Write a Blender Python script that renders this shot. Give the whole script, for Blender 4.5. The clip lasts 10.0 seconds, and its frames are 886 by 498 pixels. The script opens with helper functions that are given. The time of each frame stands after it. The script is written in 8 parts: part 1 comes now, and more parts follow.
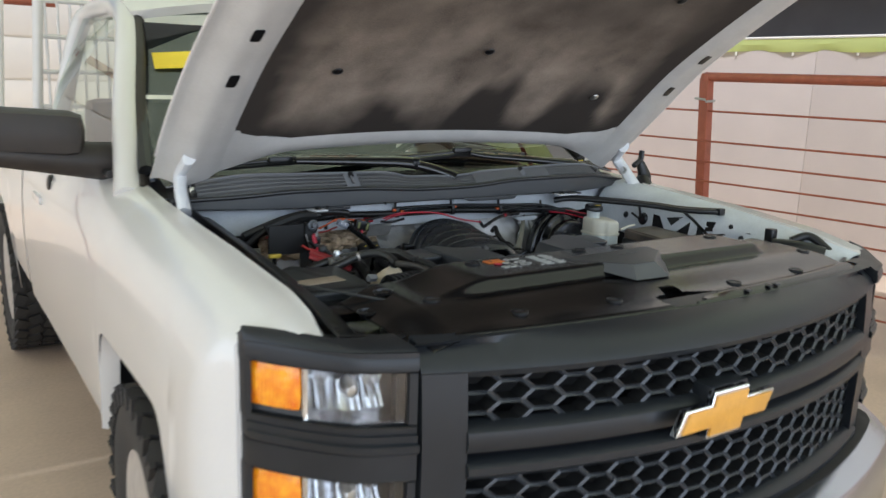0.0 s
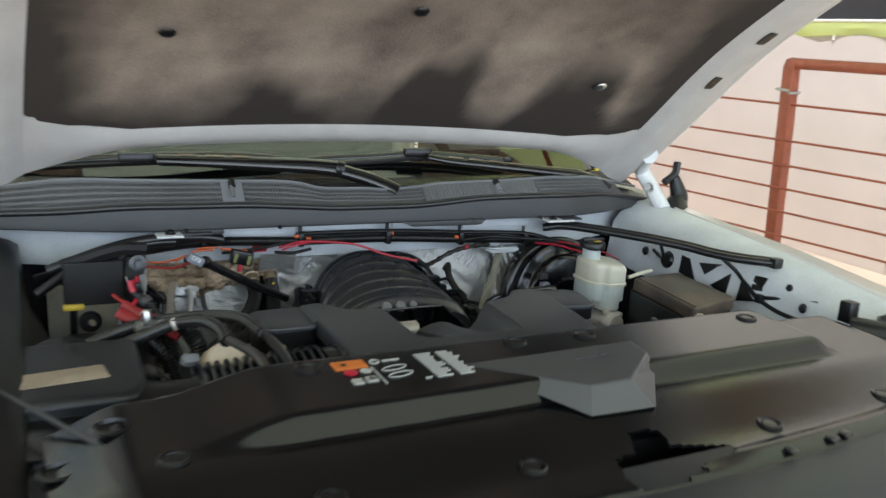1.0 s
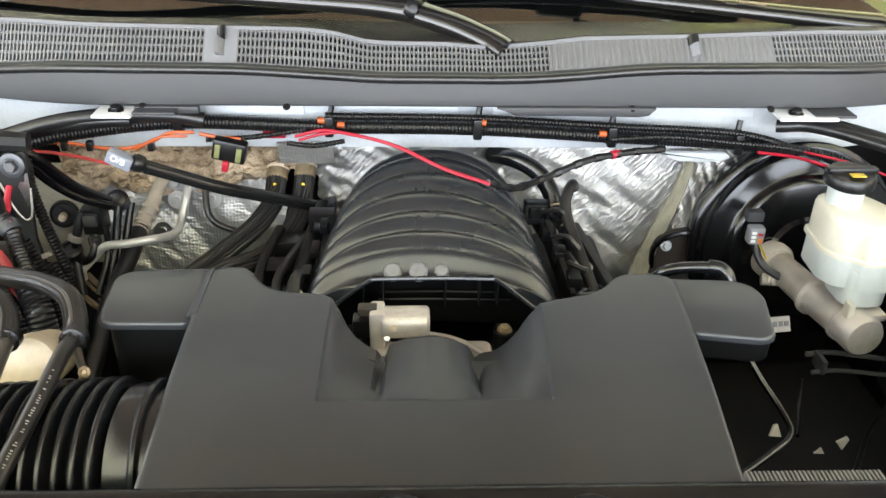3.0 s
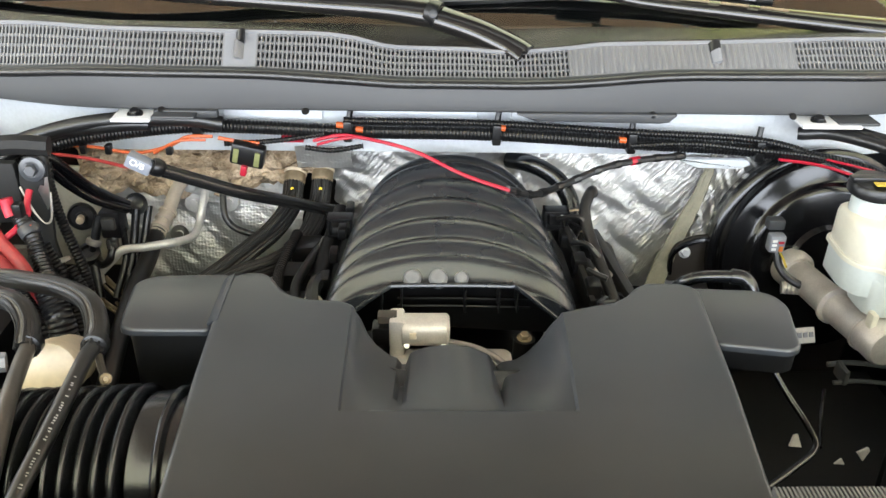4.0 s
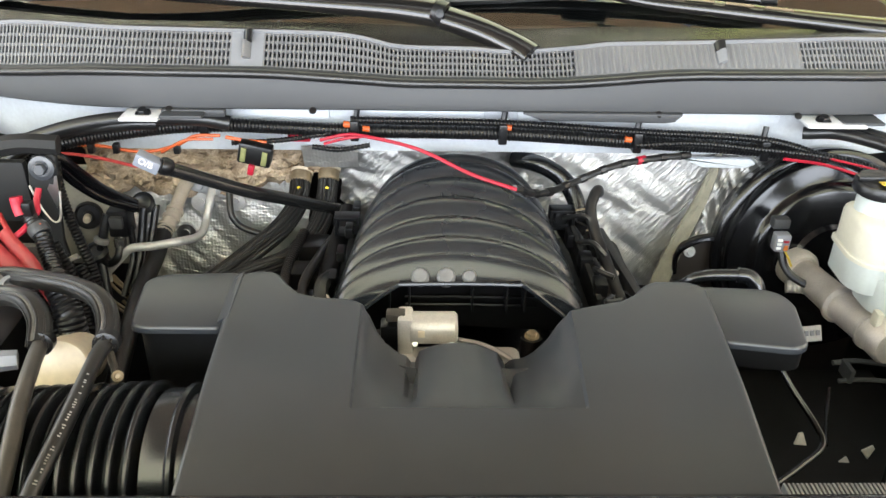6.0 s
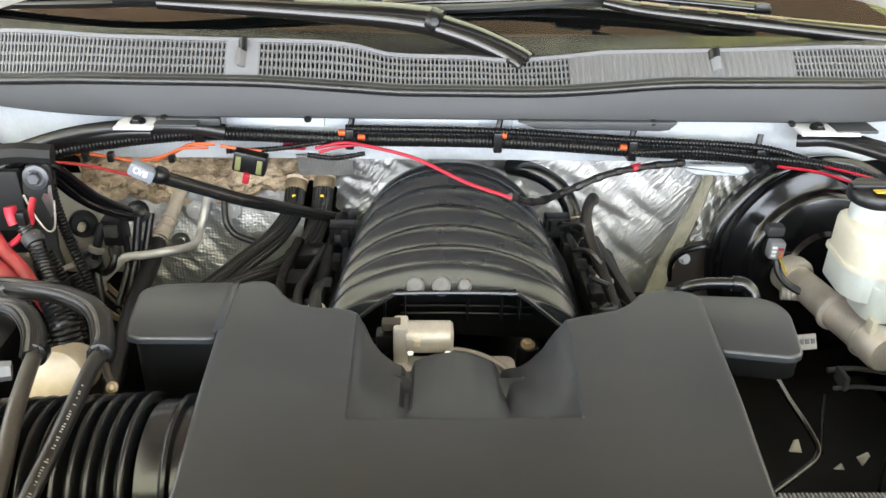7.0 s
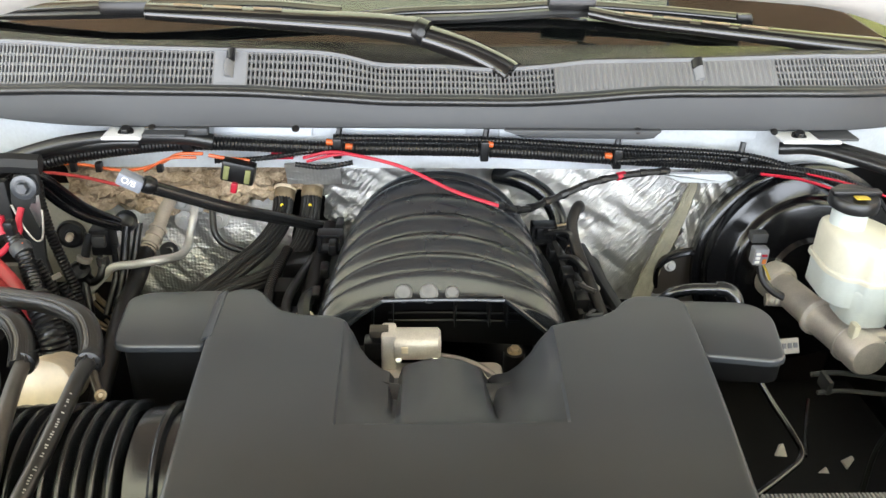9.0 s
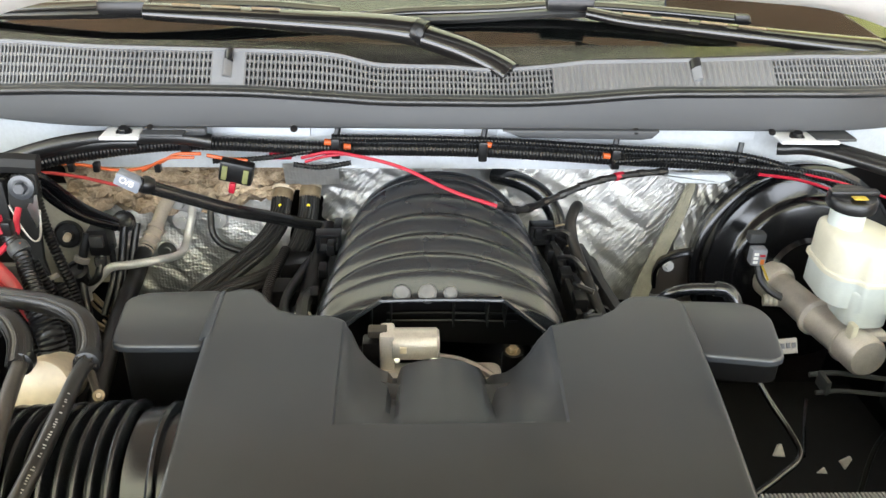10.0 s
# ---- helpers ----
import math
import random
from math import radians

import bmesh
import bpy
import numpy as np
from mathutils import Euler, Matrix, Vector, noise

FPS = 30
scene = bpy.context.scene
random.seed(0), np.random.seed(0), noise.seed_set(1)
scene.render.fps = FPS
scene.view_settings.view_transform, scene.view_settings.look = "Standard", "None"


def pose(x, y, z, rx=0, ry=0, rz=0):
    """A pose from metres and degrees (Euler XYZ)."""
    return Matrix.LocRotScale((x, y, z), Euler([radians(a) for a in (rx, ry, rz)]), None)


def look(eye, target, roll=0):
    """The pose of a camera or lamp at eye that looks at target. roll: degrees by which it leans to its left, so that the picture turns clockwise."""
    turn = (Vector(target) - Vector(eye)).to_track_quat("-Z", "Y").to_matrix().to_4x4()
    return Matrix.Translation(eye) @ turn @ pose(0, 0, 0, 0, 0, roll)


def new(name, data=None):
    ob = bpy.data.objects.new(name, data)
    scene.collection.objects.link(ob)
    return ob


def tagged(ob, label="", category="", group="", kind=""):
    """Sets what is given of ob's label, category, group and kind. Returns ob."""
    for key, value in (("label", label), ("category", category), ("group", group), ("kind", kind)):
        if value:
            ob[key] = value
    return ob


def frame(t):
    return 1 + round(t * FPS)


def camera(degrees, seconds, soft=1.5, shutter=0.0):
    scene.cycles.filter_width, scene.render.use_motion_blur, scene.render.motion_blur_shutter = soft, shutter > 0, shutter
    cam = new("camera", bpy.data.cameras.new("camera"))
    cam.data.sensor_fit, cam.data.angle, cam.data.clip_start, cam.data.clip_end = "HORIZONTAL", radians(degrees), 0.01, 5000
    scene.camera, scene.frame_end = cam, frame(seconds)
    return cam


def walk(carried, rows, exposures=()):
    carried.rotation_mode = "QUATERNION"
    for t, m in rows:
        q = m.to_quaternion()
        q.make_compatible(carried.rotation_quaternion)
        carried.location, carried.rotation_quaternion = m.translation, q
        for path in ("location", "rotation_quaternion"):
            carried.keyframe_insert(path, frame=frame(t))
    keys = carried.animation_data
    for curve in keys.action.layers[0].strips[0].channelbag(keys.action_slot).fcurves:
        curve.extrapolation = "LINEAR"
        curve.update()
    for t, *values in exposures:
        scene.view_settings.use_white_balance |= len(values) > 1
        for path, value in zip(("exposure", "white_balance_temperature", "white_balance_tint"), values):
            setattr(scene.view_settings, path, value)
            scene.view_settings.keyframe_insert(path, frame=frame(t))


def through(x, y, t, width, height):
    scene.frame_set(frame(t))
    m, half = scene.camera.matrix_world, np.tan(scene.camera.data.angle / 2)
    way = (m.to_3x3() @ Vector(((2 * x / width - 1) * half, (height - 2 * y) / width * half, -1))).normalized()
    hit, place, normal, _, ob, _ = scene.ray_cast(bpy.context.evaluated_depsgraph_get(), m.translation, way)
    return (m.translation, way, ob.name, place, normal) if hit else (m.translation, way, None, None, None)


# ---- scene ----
cam = camera(56.7, 10.0, shutter=0.4)
PATH = [
    (0, (-1.341, -1.083, 1.539), (-0.27, 0.555, 1.126), 1.9),
    (0.5, (-1.036, -0.81, 1.547), (0.022, 0.833, 1.119), 3.4),
    (1, (-0.674, -0.617, 1.552), (0.234, 1.099, 1.071), 4.1),
    (1.5, (-0.424, -0.342, 1.538), (0.316, 1.414, 0.931), 4.9),
    (2, (-0.222, -0.145, 1.524), (0.175, 1.64, 0.714), 3.6),
    (2.5, (-0.063, -0.073, 1.525), (0.109, 1.689, 0.594), 2.0),
    (3, (-0.061, -0.058, 1.532), (0.012, 1.685, 0.555), 1.1),
    (4.5, (-0.08, -0.049, 1.536), (-0.029, 1.695, 0.559), 1.2),
    (5, (-0.081, -0.052, 1.536), (-0.033, 1.693, 0.558), 1.2),
    (5.5, (-0.082, -0.055, 1.535), (-0.033, 1.688, 0.556), 1.2),
    (7, (-0.083, -0.052, 1.54), (-0.017, 1.697, 0.574), 1.3),
    (7.5, (-0.08, -0.056, 1.54), (-0.013, 1.697, 0.578), 1.2),
    (8, (-0.085, -0.059, 1.539), (-0.005, 1.697, 0.585), 1.3),
    (8.5, (-0.082, -0.06, 1.539), (0.006, 1.698, 0.59), 1.4),
    (9, (-0.081, -0.06, 1.541), (0.011, 1.701, 0.597), 1.4),
    (9.5, (-0.081, -0.059, 1.541), (0.016, 1.702, 0.598), 1.5),
    (10, (-0.082, -0.06, 1.54), (0.016, 1.702, 0.598), 1.5),
]
EXPOSURES = [(0.0, -0.67, 5250, 8), (1.0, -0.20, 5350, 5), (1.5, 0.30, 5700, 8), (2.0, 0.62, 5900, 9), (2.5, 1.10, 5950, 9), (3.0, 1.38, 5850, 9), (5.5, 1.42, 5850, 9), (10.0, 1.36, 5850, 9)]
walk(cam, [(t, look(eye, target, roll)) for t, eye, target, roll in PATH], EXPOSURES)

# ---- light ----
SUN_ELEV, SUN_AZ = 58.0, 240.0   # degrees; the azimuth is counted clockwise from +y
world = bpy.data.worlds.new("daylight")
scene.world = world
world.use_nodes = True
wn = world.node_tree
sky = wn.nodes.new("ShaderNodeTexSky")
sky.sky_type, sky.sun_disc = "NISHITA", False
sky.dust_density, sky.ozone_density = 5.0, 0.5
sky.sun_elevation, sky.sun_rotation = radians(SUN_ELEV), radians(SUN_AZ)
wn.links.new(sky.outputs["Color"], wn.nodes["Background"].inputs["Color"])
wn.nodes["Background"].inputs["Strength"].default_value = 0.15
sun = new("sun", bpy.data.lights.new("sun", "SUN"))
sun.data.energy, sun.data.angle, sun.data.color = 4.5, radians(0.6), (1.0, 0.94, 0.86)
az, el = radians(SUN_AZ), radians(SUN_ELEV)
sun.matrix_world = look(Vector((math.sin(az) * math.cos(el), math.cos(az) * math.cos(el), math.sin(el))) * 20, (0, 0, 0))

# area lamps added for the sky light by the shelter's open front and open passenger side
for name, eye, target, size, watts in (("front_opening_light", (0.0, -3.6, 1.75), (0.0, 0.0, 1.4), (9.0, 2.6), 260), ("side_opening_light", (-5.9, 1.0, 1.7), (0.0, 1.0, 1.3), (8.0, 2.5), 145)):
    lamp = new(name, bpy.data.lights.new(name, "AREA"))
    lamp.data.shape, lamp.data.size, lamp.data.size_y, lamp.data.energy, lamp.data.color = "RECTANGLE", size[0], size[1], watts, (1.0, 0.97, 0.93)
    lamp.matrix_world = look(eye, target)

# ---- materials ----
def mat(name, color, rough=0.5, metal=0.0, var=0.12, scale=6.0, fine=180.0, bump=0.1, coat=0.0, spec=0.5, tint=None, dist=0.002, stains=0.0):
    m = bpy.data.materials.new(name)
    m.use_nodes = True
    nt = m.node_tree
    b = nt.nodes["Principled BSDF"]
    tc = nt.nodes.new("ShaderNodeTexCoord")
    n1 = nt.nodes.new("ShaderNodeTexNoise")
    n1.inputs["Scale"].default_value, n1.inputs["Detail"].default_value = scale, 6
    n2 = nt.nodes.new("ShaderNodeTexNoise")
    n2.inputs["Scale"].default_value, n2.inputs["Detail"].default_value = fine, 3
    for n in (n1, n2):
        nt.links.new(tc.outputs["Object"], n.inputs["Vector"])
    ramp = nt.nodes.new("ShaderNodeValToRGB")
    dark = [c * (1 - var) for c in color] if tint is None else tint
    light = [min(1, c * (1 + var)) for c in color]
    ramp.color_ramp.elements[0].position, ramp.color_ramp.elements[1].position = 0.32, 0.68
    ramp.color_ramp.elements[0].color, ramp.color_ramp.elements[1].color = (*dark, 1), (*light, 1)
    mix = nt.nodes.new("ShaderNodeMath")
    mix.operation = "MULTIPLY_ADD"
    mix.inputs[1].default_value = 0.3
    nt.links.new(n2.outputs["Fac"], mix.inputs[0])
    sc = nt.nodes.new("ShaderNodeMath")
    sc.operation = "MULTIPLY"
    sc.inputs[1].default_value = 0.7
    nt.links.new(n1.outputs["Fac"], sc.inputs[0])
    nt.links.new(sc.outputs[0], mix.inputs[2])
    nt.links.new(mix.outputs[0], ramp.inputs["Fac"])
    nt.links.new(ramp.outputs["Color"], b.inputs["Base Color"])
    rr = nt.nodes.new("ShaderNodeMapRange")
    rr.inputs["To Min"].default_value, rr.inputs["To Max"].default_value = max(0.02, rough * 0.8), min(1, rough * 1.2)
    nt.links.new(n1.outputs["Fac"], rr.inputs["Value"])
    nt.links.new(rr.outputs["Result"], b.inputs["Roughness"])
    b.inputs["Metallic"].default_value = metal
    b.inputs["Specular IOR Level"].default_value = spec
    b.inputs["Coat Weight"].default_value = coat
    b.inputs["Coat Roughness"].default_value = 0.04
    if bump:
        bp = nt.nodes.new("ShaderNodeBump")
        bp.inputs["Strength"].default_value, bp.inputs["Distance"].default_value = bump, dist
        nt.links.new(n2.outputs["Fac"], bp.inputs["Height"])
        nt.links.new(bp.outputs["Normal"], b.inputs["Normal"])
    return m


def glass_mat(name, color, rough=0.02, ior=1.45, trans=1.0):
    m = bpy.data.materials.new(name)
    m.use_nodes = True
    b = m.node_tree.nodes["Principled BSDF"]
    b.inputs["Base Color"].default_value = (*color, 1)
    b.inputs["Roughness"].default_value = rough
    b.inputs["IOR"].default_value = ior
    b.inputs["Transmission Weight"].default_value = trans
    return m


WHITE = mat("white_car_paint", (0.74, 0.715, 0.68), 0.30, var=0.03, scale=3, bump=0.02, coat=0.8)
# bonnet's inner frame, greyer than the body's white
FRAMEW = mat("grey_white_bonnet_frame", (0.51, 0.497, 0.472), 0.4, var=0.08, scale=14, bump=0.05, coat=0.15)
SHINGLE = mat("tan_roof_shingle", (0.58, 0.49, 0.37), 0.85, var=0.2, scale=4, fine=40, bump=0.3)
WHITE_INNER = mat("white_inner_paint", (0.72, 0.73, 0.74), 0.38, var=0.08, scale=14, bump=0.05, coat=0.2)
BAY_WHITE = mat("dusty_white_sheet_metal", (0.62, 0.65, 0.68), 0.42, var=0.14, scale=11, bump=0.06)
TRIM = mat("dark_grey_moulded_plastic", (0.0150, 0.0170, 0.0200), 0.36, spec=0.42, var=0.15, scale=9, fine=900, bump=0.2, dist=0.0004)
SHIELD = mat("dark_cover_plastic", (0.0045, 0.0048, 0.0052), 0.13, spec=0.5, var=0.18, scale=5, fine=1200, bump=0.22, dist=0.0004)
BOXP = mat("charcoal_air_box_plastic", (0.0340, 0.0380, 0.0445), 0.33, spec=0.75, var=0.2, scale=7, fine=1500, bump=0.25, dist=0.0003)
COWL = mat("grey_cowl_plastic", (0.043, 0.045, 0.048), 0.5, var=0.12, scale=7, fine=1100, bump=0.2, dist=0.0004)
SLAT = mat("light_grey_vent_plastic", (0.16, 0.16, 0.16), 0.45, var=0.15, scale=10, fine=700, bump=0.12, dist=0.0004)
BLACK = mat("black_plastic", (0.006, 0.006, 0.0065), 0.32, var=0.25, scale=20, fine=900, bump=0.15, dist=0.0005)
MANIF = mat("satin_black_manifold_plastic", (0.017, 0.0195, 0.0235), 0.27, spec=0.76, var=0.2, scale=12, fine=1000, bump=0.1, dist=0.0004)
RUBBER = mat("black_rubber", (0.012, 0.012, 0.012), 0.33, spec=0.7, var=0.3, scale=30, fine=500, bump=0.25, dist=0.0006)
BELLOWS = mat("glossy_black_rubber", (0.008, 0.009, 0.0105), 0.22, var=0.25, scale=30, fine=500, bump=0.15, dist=0.0005, spec=0.85)
TYRE = mat("tyre_rubber", (0.035, 0.032, 0.029), 0.75, var=0.3, scale=15, fine=300, bump=0.4)
GLOSSB = mat("gloss_black_enamel", (0.004, 0.004, 0.0045), 0.18, var=0.2, scale=12, bump=0.03, coat=0.15)
MATTEB = mat("matt_black_steel", (0.009, 0.009, 0.009), 0.6, var=0.3, scale=25, fine=500, bump=0.2, dist=0.0006, spec=0.35)
ALU = mat("cast_aluminium", (0.61, 0.57, 0.525), 0.42, metal=0.45, var=0.2, scale=30, fine=500, bump=0.3, dist=0.0008)
STEEL = mat("zinc_steel", (0.6, 0.6, 0.58), 0.3, metal=1.0, var=0.15, scale=40, bump=0.1)
CHROME = mat("chrome_reflector", (0.85, 0.85, 0.86), 0.08, metal=1.0, var=0.05, bump=0.0)
TAN = mat("tan_fibre_insulation", (0.62, 0.50, 0.36), 0.95, var=0.3, scale=28, fine=260, bump=1.0, tint=(0.22, 0.155, 0.09), dist=0.006, spec=0.1)
CAPTAN = mat("aged_tan_plastic", (0.70, 0.60, 0.45), 0.4, var=0.15, scale=30, bump=0.08)
BOSSG = mat("pale_grey_nylon", (0.19, 0.19, 0.19), 0.35, var=0.15, scale=60, bump=0.05)
RESIN_L = mat("translucent_white_plastic", (0.52, 0.56, 0.545), 0.35, var=0.07, scale=8, bump=0.03)
RESIN = mat("milky_white_plastic", (0.62, 0.595, 0.49), 0.35, var=0.07, scale=8, bump=0.03)
RED = mat("red_wire_sleeve", (0.40, 0.012, 0.032), 0.4, var=0.15, scale=40, bump=0.05)
ORANGE = mat("orange_wire_sleeve", (0.52, 0.10, 0.02), 0.4, var=0.15, scale=40, bump=0.05)
YELLOW = mat("yellow_label", (0.92, 0.70, 0.01), 0.5, var=0.06, bump=0.0)
WIPERM = mat("gloss_black_wiper_paint", (0.009, 0.0085, 0.008), 0.17, var=0.2, scale=14, bump=0.03, coat=0.5)
SLATL = mat("pale_grey_vent_plastic", (0.20, 0.205, 0.215), 0.45, var=0.12, scale=12, fine=700, bump=0.1, dist=0.0004)
SEALM = mat("brown_black_rubber_seal", (0.030, 0.024, 0.020), 0.55, var=0.2, scale=20, fine=300, bump=0.2, dist=0.0006)
MESHE = mat("satin_mesh_plastic", (0.030, 0.033, 0.037), 0.30, spec=0.6, var=0.12, scale=9, fine=700, bump=0.1, dist=0.0003)
GOLD = mat("gold_emblem_enamel", (0.62, 0.31, 0.035), 0.3, var=0.1, scale=25, bump=0.1, coat=0.4)
INK = mat("pale_print", (0.40, 0.40, 0.38), 0.6, var=0.05, bump=0.0)
LABEL_OR = mat("orange_print", (0.62, 0.185, 0.03), 0.5, var=0.05, bump=0.0)
CARD = mat("tan_paper_label", (0.30, 0.25, 0.19), 0.75, var=0.2, scale=25, fine=200, bump=0.1)
STRAPM = mat("olive_fabric_strap", (0.24, 0.225, 0.17), 0.8, var=0.25, scale=40, fine=500, bump=0.4, dist=0.001)
CONCRETE = mat("tan_concrete", (0.60, 0.46, 0.33), 0.7, var=0.14, scale=1.3, fine=60, bump=0.15, tint=(0.48, 0.36, 0.26))
SALMON = mat("salmon_render", (0.505, 0.418, 0.358), 0.85, var=0.06, scale=2.0, fine=90, bump=0.25)
RUST = mat("red_oxide_paint", (0.34, 0.10, 0.055), 0.45, var=0.15, scale=20, fine=200, bump=0.1)
CREAM = mat("cream_wall_paint", (0.78, 0.72, 0.62), 0.8, var=0.05, scale=2, bump=0.15)
ROOFM = mat("dark_grey_roof_lining", (0.13, 0.12, 0.115), 0.8, var=0.15, scale=3, bump=0.2)
SEATM = mat("dark_interior_trim", (0.035, 0.034, 0.033), 0.7, var=0.2, scale=10, bump=0.2)
ROD = mat("satin_black_rod", (0.012, 0.012, 0.012), 0.25, var=0.2, scale=30, bump=0.05)
AMBER = mat("amber_lens", (1.0, 0.36, 0.006), 0.10, var=0.25, scale=40, fine=60, bump=0.04, coat=0.6, tint=(0.80, 0.17, 0.003))
REFL = mat("smoky_reflector", (0.62, 0.62, 0.63), 0.24, metal=1.0, var=0.1, scale=20, bump=0.0)
LENS = glass_mat("clear_lens", (0.97, 0.98, 0.98), 0.01)
BUMPM = mat("dull_chrome", (0.50, 0.54, 0.61), 0.2, metal=1.0, var=0.08, scale=6, bump=0.0)
PIPEA = mat("drawn_aluminium_pipe", (0.66, 0.65, 0.63), 0.36, metal=0.4, var=0.15, scale=30, fine=400, bump=0.15, dist=0.0005)
PIPET = mat("dusty_tan_aluminium", (0.50, 0.44, 0.36), 0.42, metal=0.3, var=0.15, scale=40, fine=400, bump=0.15, dist=0.0005)
HOSE = mat("dusty_ribbed_rubber", (0.016, 0.0155, 0.015), 0.36, spec=0.6, var=0.3, scale=25, fine=500, bump=0.2, dist=0.0005)
PLUGM = mat("blue_grey_plastic", (0.20, 0.215, 0.26), 0.4, var=0.15, scale=50, bump=0.05)
TABM = mat("olive_yellow_print", (0.19, 0.20, 0.075), 0.6, var=0.2, scale=60, bump=0.0)
APRON = mat("satin_grey_apron_plastic", (0.045, 0.042, 0.038), 0.24, var=0.15, scale=8, fine=900, bump=0.12, dist=0.0004)
# Near-white colour that imitates sunlit ground showing through gaps in the bay.
SUNLIT = mat("sunlit_ground_pale", (0.80, 0.77, 0.72), 0.8, var=0.1, scale=30, bump=0.1)
CREAMD = mat("dusty_cream_panel", (0.36, 0.34, 0.27), 0.6, var=0.2, scale=14, fine=200, bump=0.1)
DULLY = mat("dusty_yellow_plastic", (0.50, 0.37, 0.03), 0.5, var=0.2, scale=40, bump=0.05)
FADED = mat("faded_red_sleeve", (0.27, 0.022, 0.025), 0.5, var=0.2, scale=30, bump=0.1)
HOSE_B = mat("brown_grey_coolant_rubber", (0.050, 0.044, 0.038), 0.38, spec=0.6, var=0.3, scale=30, fine=500, bump=0.2, dist=0.0005)
WHITEINK = mat("white_print", (0.85, 0.85, 0.85), 0.5, var=0.03, bump=0.0)
BRASS = mat("dull_brass", (0.30, 0.235, 0.15), 0.45, metal=0.4, var=0.25, scale=50, bump=0.15)
GREYP = mat("light_grey_plastic", (0.24, 0.25, 0.28), 0.4, var=0.1, scale=30, bump=0.05)
RED_D = mat("dull_red_sleeve", (0.30, 0.022, 0.02), 0.5, var=0.25, scale=40, bump=0.1)


def foil_mat(name, turn, ridges, facets, tone, rough, emboss=0.0):
    """Aluminised heat shield: bright metal with long fine creases, larger dents and, if embossed, a fine dimpled hatch."""
    m = mat(name, (tone, tone * 0.985, tone * 0.945), rough, metal=0.9, var=0.08, scale=25, bump=0.0)
    nt = m.node_tree
    tc = nt.nodes["Texture Coordinate"]
    mp = nt.nodes.new("ShaderNodeMapping")
    mp.inputs["Rotation"].default_value = (0.0, turn, 0.0)
    nt.links.new(tc.outputs["Object"], mp.inputs["Vector"])
    st = nt.nodes.new("ShaderNodeMapping")
    st.inputs["Scale"].default_value = (1.0, 0.4, 0.10)
    nt.links.new(mp.outputs["Vector"], st.inputs["Vector"])
    nz = nt.nodes.new("ShaderNodeTexNoise")
    nz.inputs["Scale"].default_value, nz.inputs["Detail"].default_value, nz.inputs["Distortion"].default_value = ridges, 2.0, 0.8
    nt.links.new(st.outputs["Vector"], nz.inputs["Vector"])
    def math_node(op, a, b):
        n = nt.nodes.new("ShaderNodeMath")
        n.operation = op
        for k, v in enumerate((a, b)):
            if isinstance(v, (int, float)):
                n.inputs[k].default_value = v
            else:
                nt.links.new(v, n.inputs[k])
        return n.outputs[0]
    ridge = math_node("ABSOLUTE", math_node("SUBTRACT", nz.outputs["Fac"], 0.5), 0)
    vo = nt.nodes.new("ShaderNodeTexVoronoi")
    vo.inputs["Scale"].default_value = facets
    nt.links.new(tc.outputs["Object"], vo.inputs["Vector"])
    n3 = nt.nodes.new("ShaderNodeTexNoise")
    n3.inputs["Scale"].default_value, n3.inputs["Detail"].default_value = facets * 2.2, 4
    nt.links.new(tc.outputs["Object"], n3.inputs["Vector"])
    h = math_node("ADD", math_node("MULTIPLY", ridge, 1.5), math_node("ADD", math_node("MULTIPLY", vo.outputs["Distance"], 0.45), math_node("MULTIPLY", n3.outputs["Fac"], 0.25)))
    if emboss:
        vd = nt.nodes.new("ShaderNodeTexVoronoi")
        vd.inputs["Scale"].default_value, vd.inputs["Randomness"].default_value = 210, 0.35
        nt.links.new(tc.outputs["Object"], vd.inputs["Vector"])
        h = math_node("ADD", h, math_node("MULTIPLY", vd.outputs["Distance"], emboss))
    bp = nt.nodes.new("ShaderNodeBump")
    bp.inputs["Strength"].default_value, bp.inputs["Distance"].default_value = 0.85, 0.0026
    nt.links.new(h, bp.inputs["Height"])
    nt.links.new(bp.outputs["Normal"], nt.nodes["Principled BSDF"].inputs["Normal"])
    return m


FOIL = foil_mat("crinkled_aluminium_foil", -0.75, 210, 44, 0.55, 0.41)
FOIL_E = foil_mat("embossed_aluminium_foil", 1.3, 90, 30, 0.84, 0.48, 0.5)


def cloth_mat(name, color, through):
    """Shade cloth that lets part of the daylight through."""
    m = bpy.data.materials.new(name)
    m.use_nodes = True
    nt = m.node_tree
    out = nt.nodes["Material Output"]
    tc, nz = nt.nodes.new("ShaderNodeTexCoord"), nt.nodes.new("ShaderNodeTexNoise")
    nz.inputs["Scale"].default_value, nz.inputs["Detail"].default_value = 0.8, 5
    nt.links.new(tc.outputs["Object"], nz.inputs["Vector"])
    ramp = nt.nodes.new("ShaderNodeValToRGB")
    ramp.color_ramp.elements[0].color, ramp.color_ramp.elements[1].color = (*[c * 0.85 for c in color], 1), (*color, 1)
    nt.links.new(nz.outputs["Fac"], ramp.inputs["Fac"])
    df, tr, mx = nt.nodes.new("ShaderNodeBsdfDiffuse"), nt.nodes.new("ShaderNodeBsdfTranslucent"), nt.nodes.new("ShaderNodeMixShader")
    for n in (df, tr):
        nt.links.new(ramp.outputs["Color"], n.inputs["Color"])
    mx.inputs["Fac"].default_value = through
    nt.links.new(df.outputs[0], mx.inputs[1])
    nt.links.new(tr.outputs[0], mx.inputs[2])
    nt.links.new(mx.outputs[0], out.inputs["Surface"])
    return m


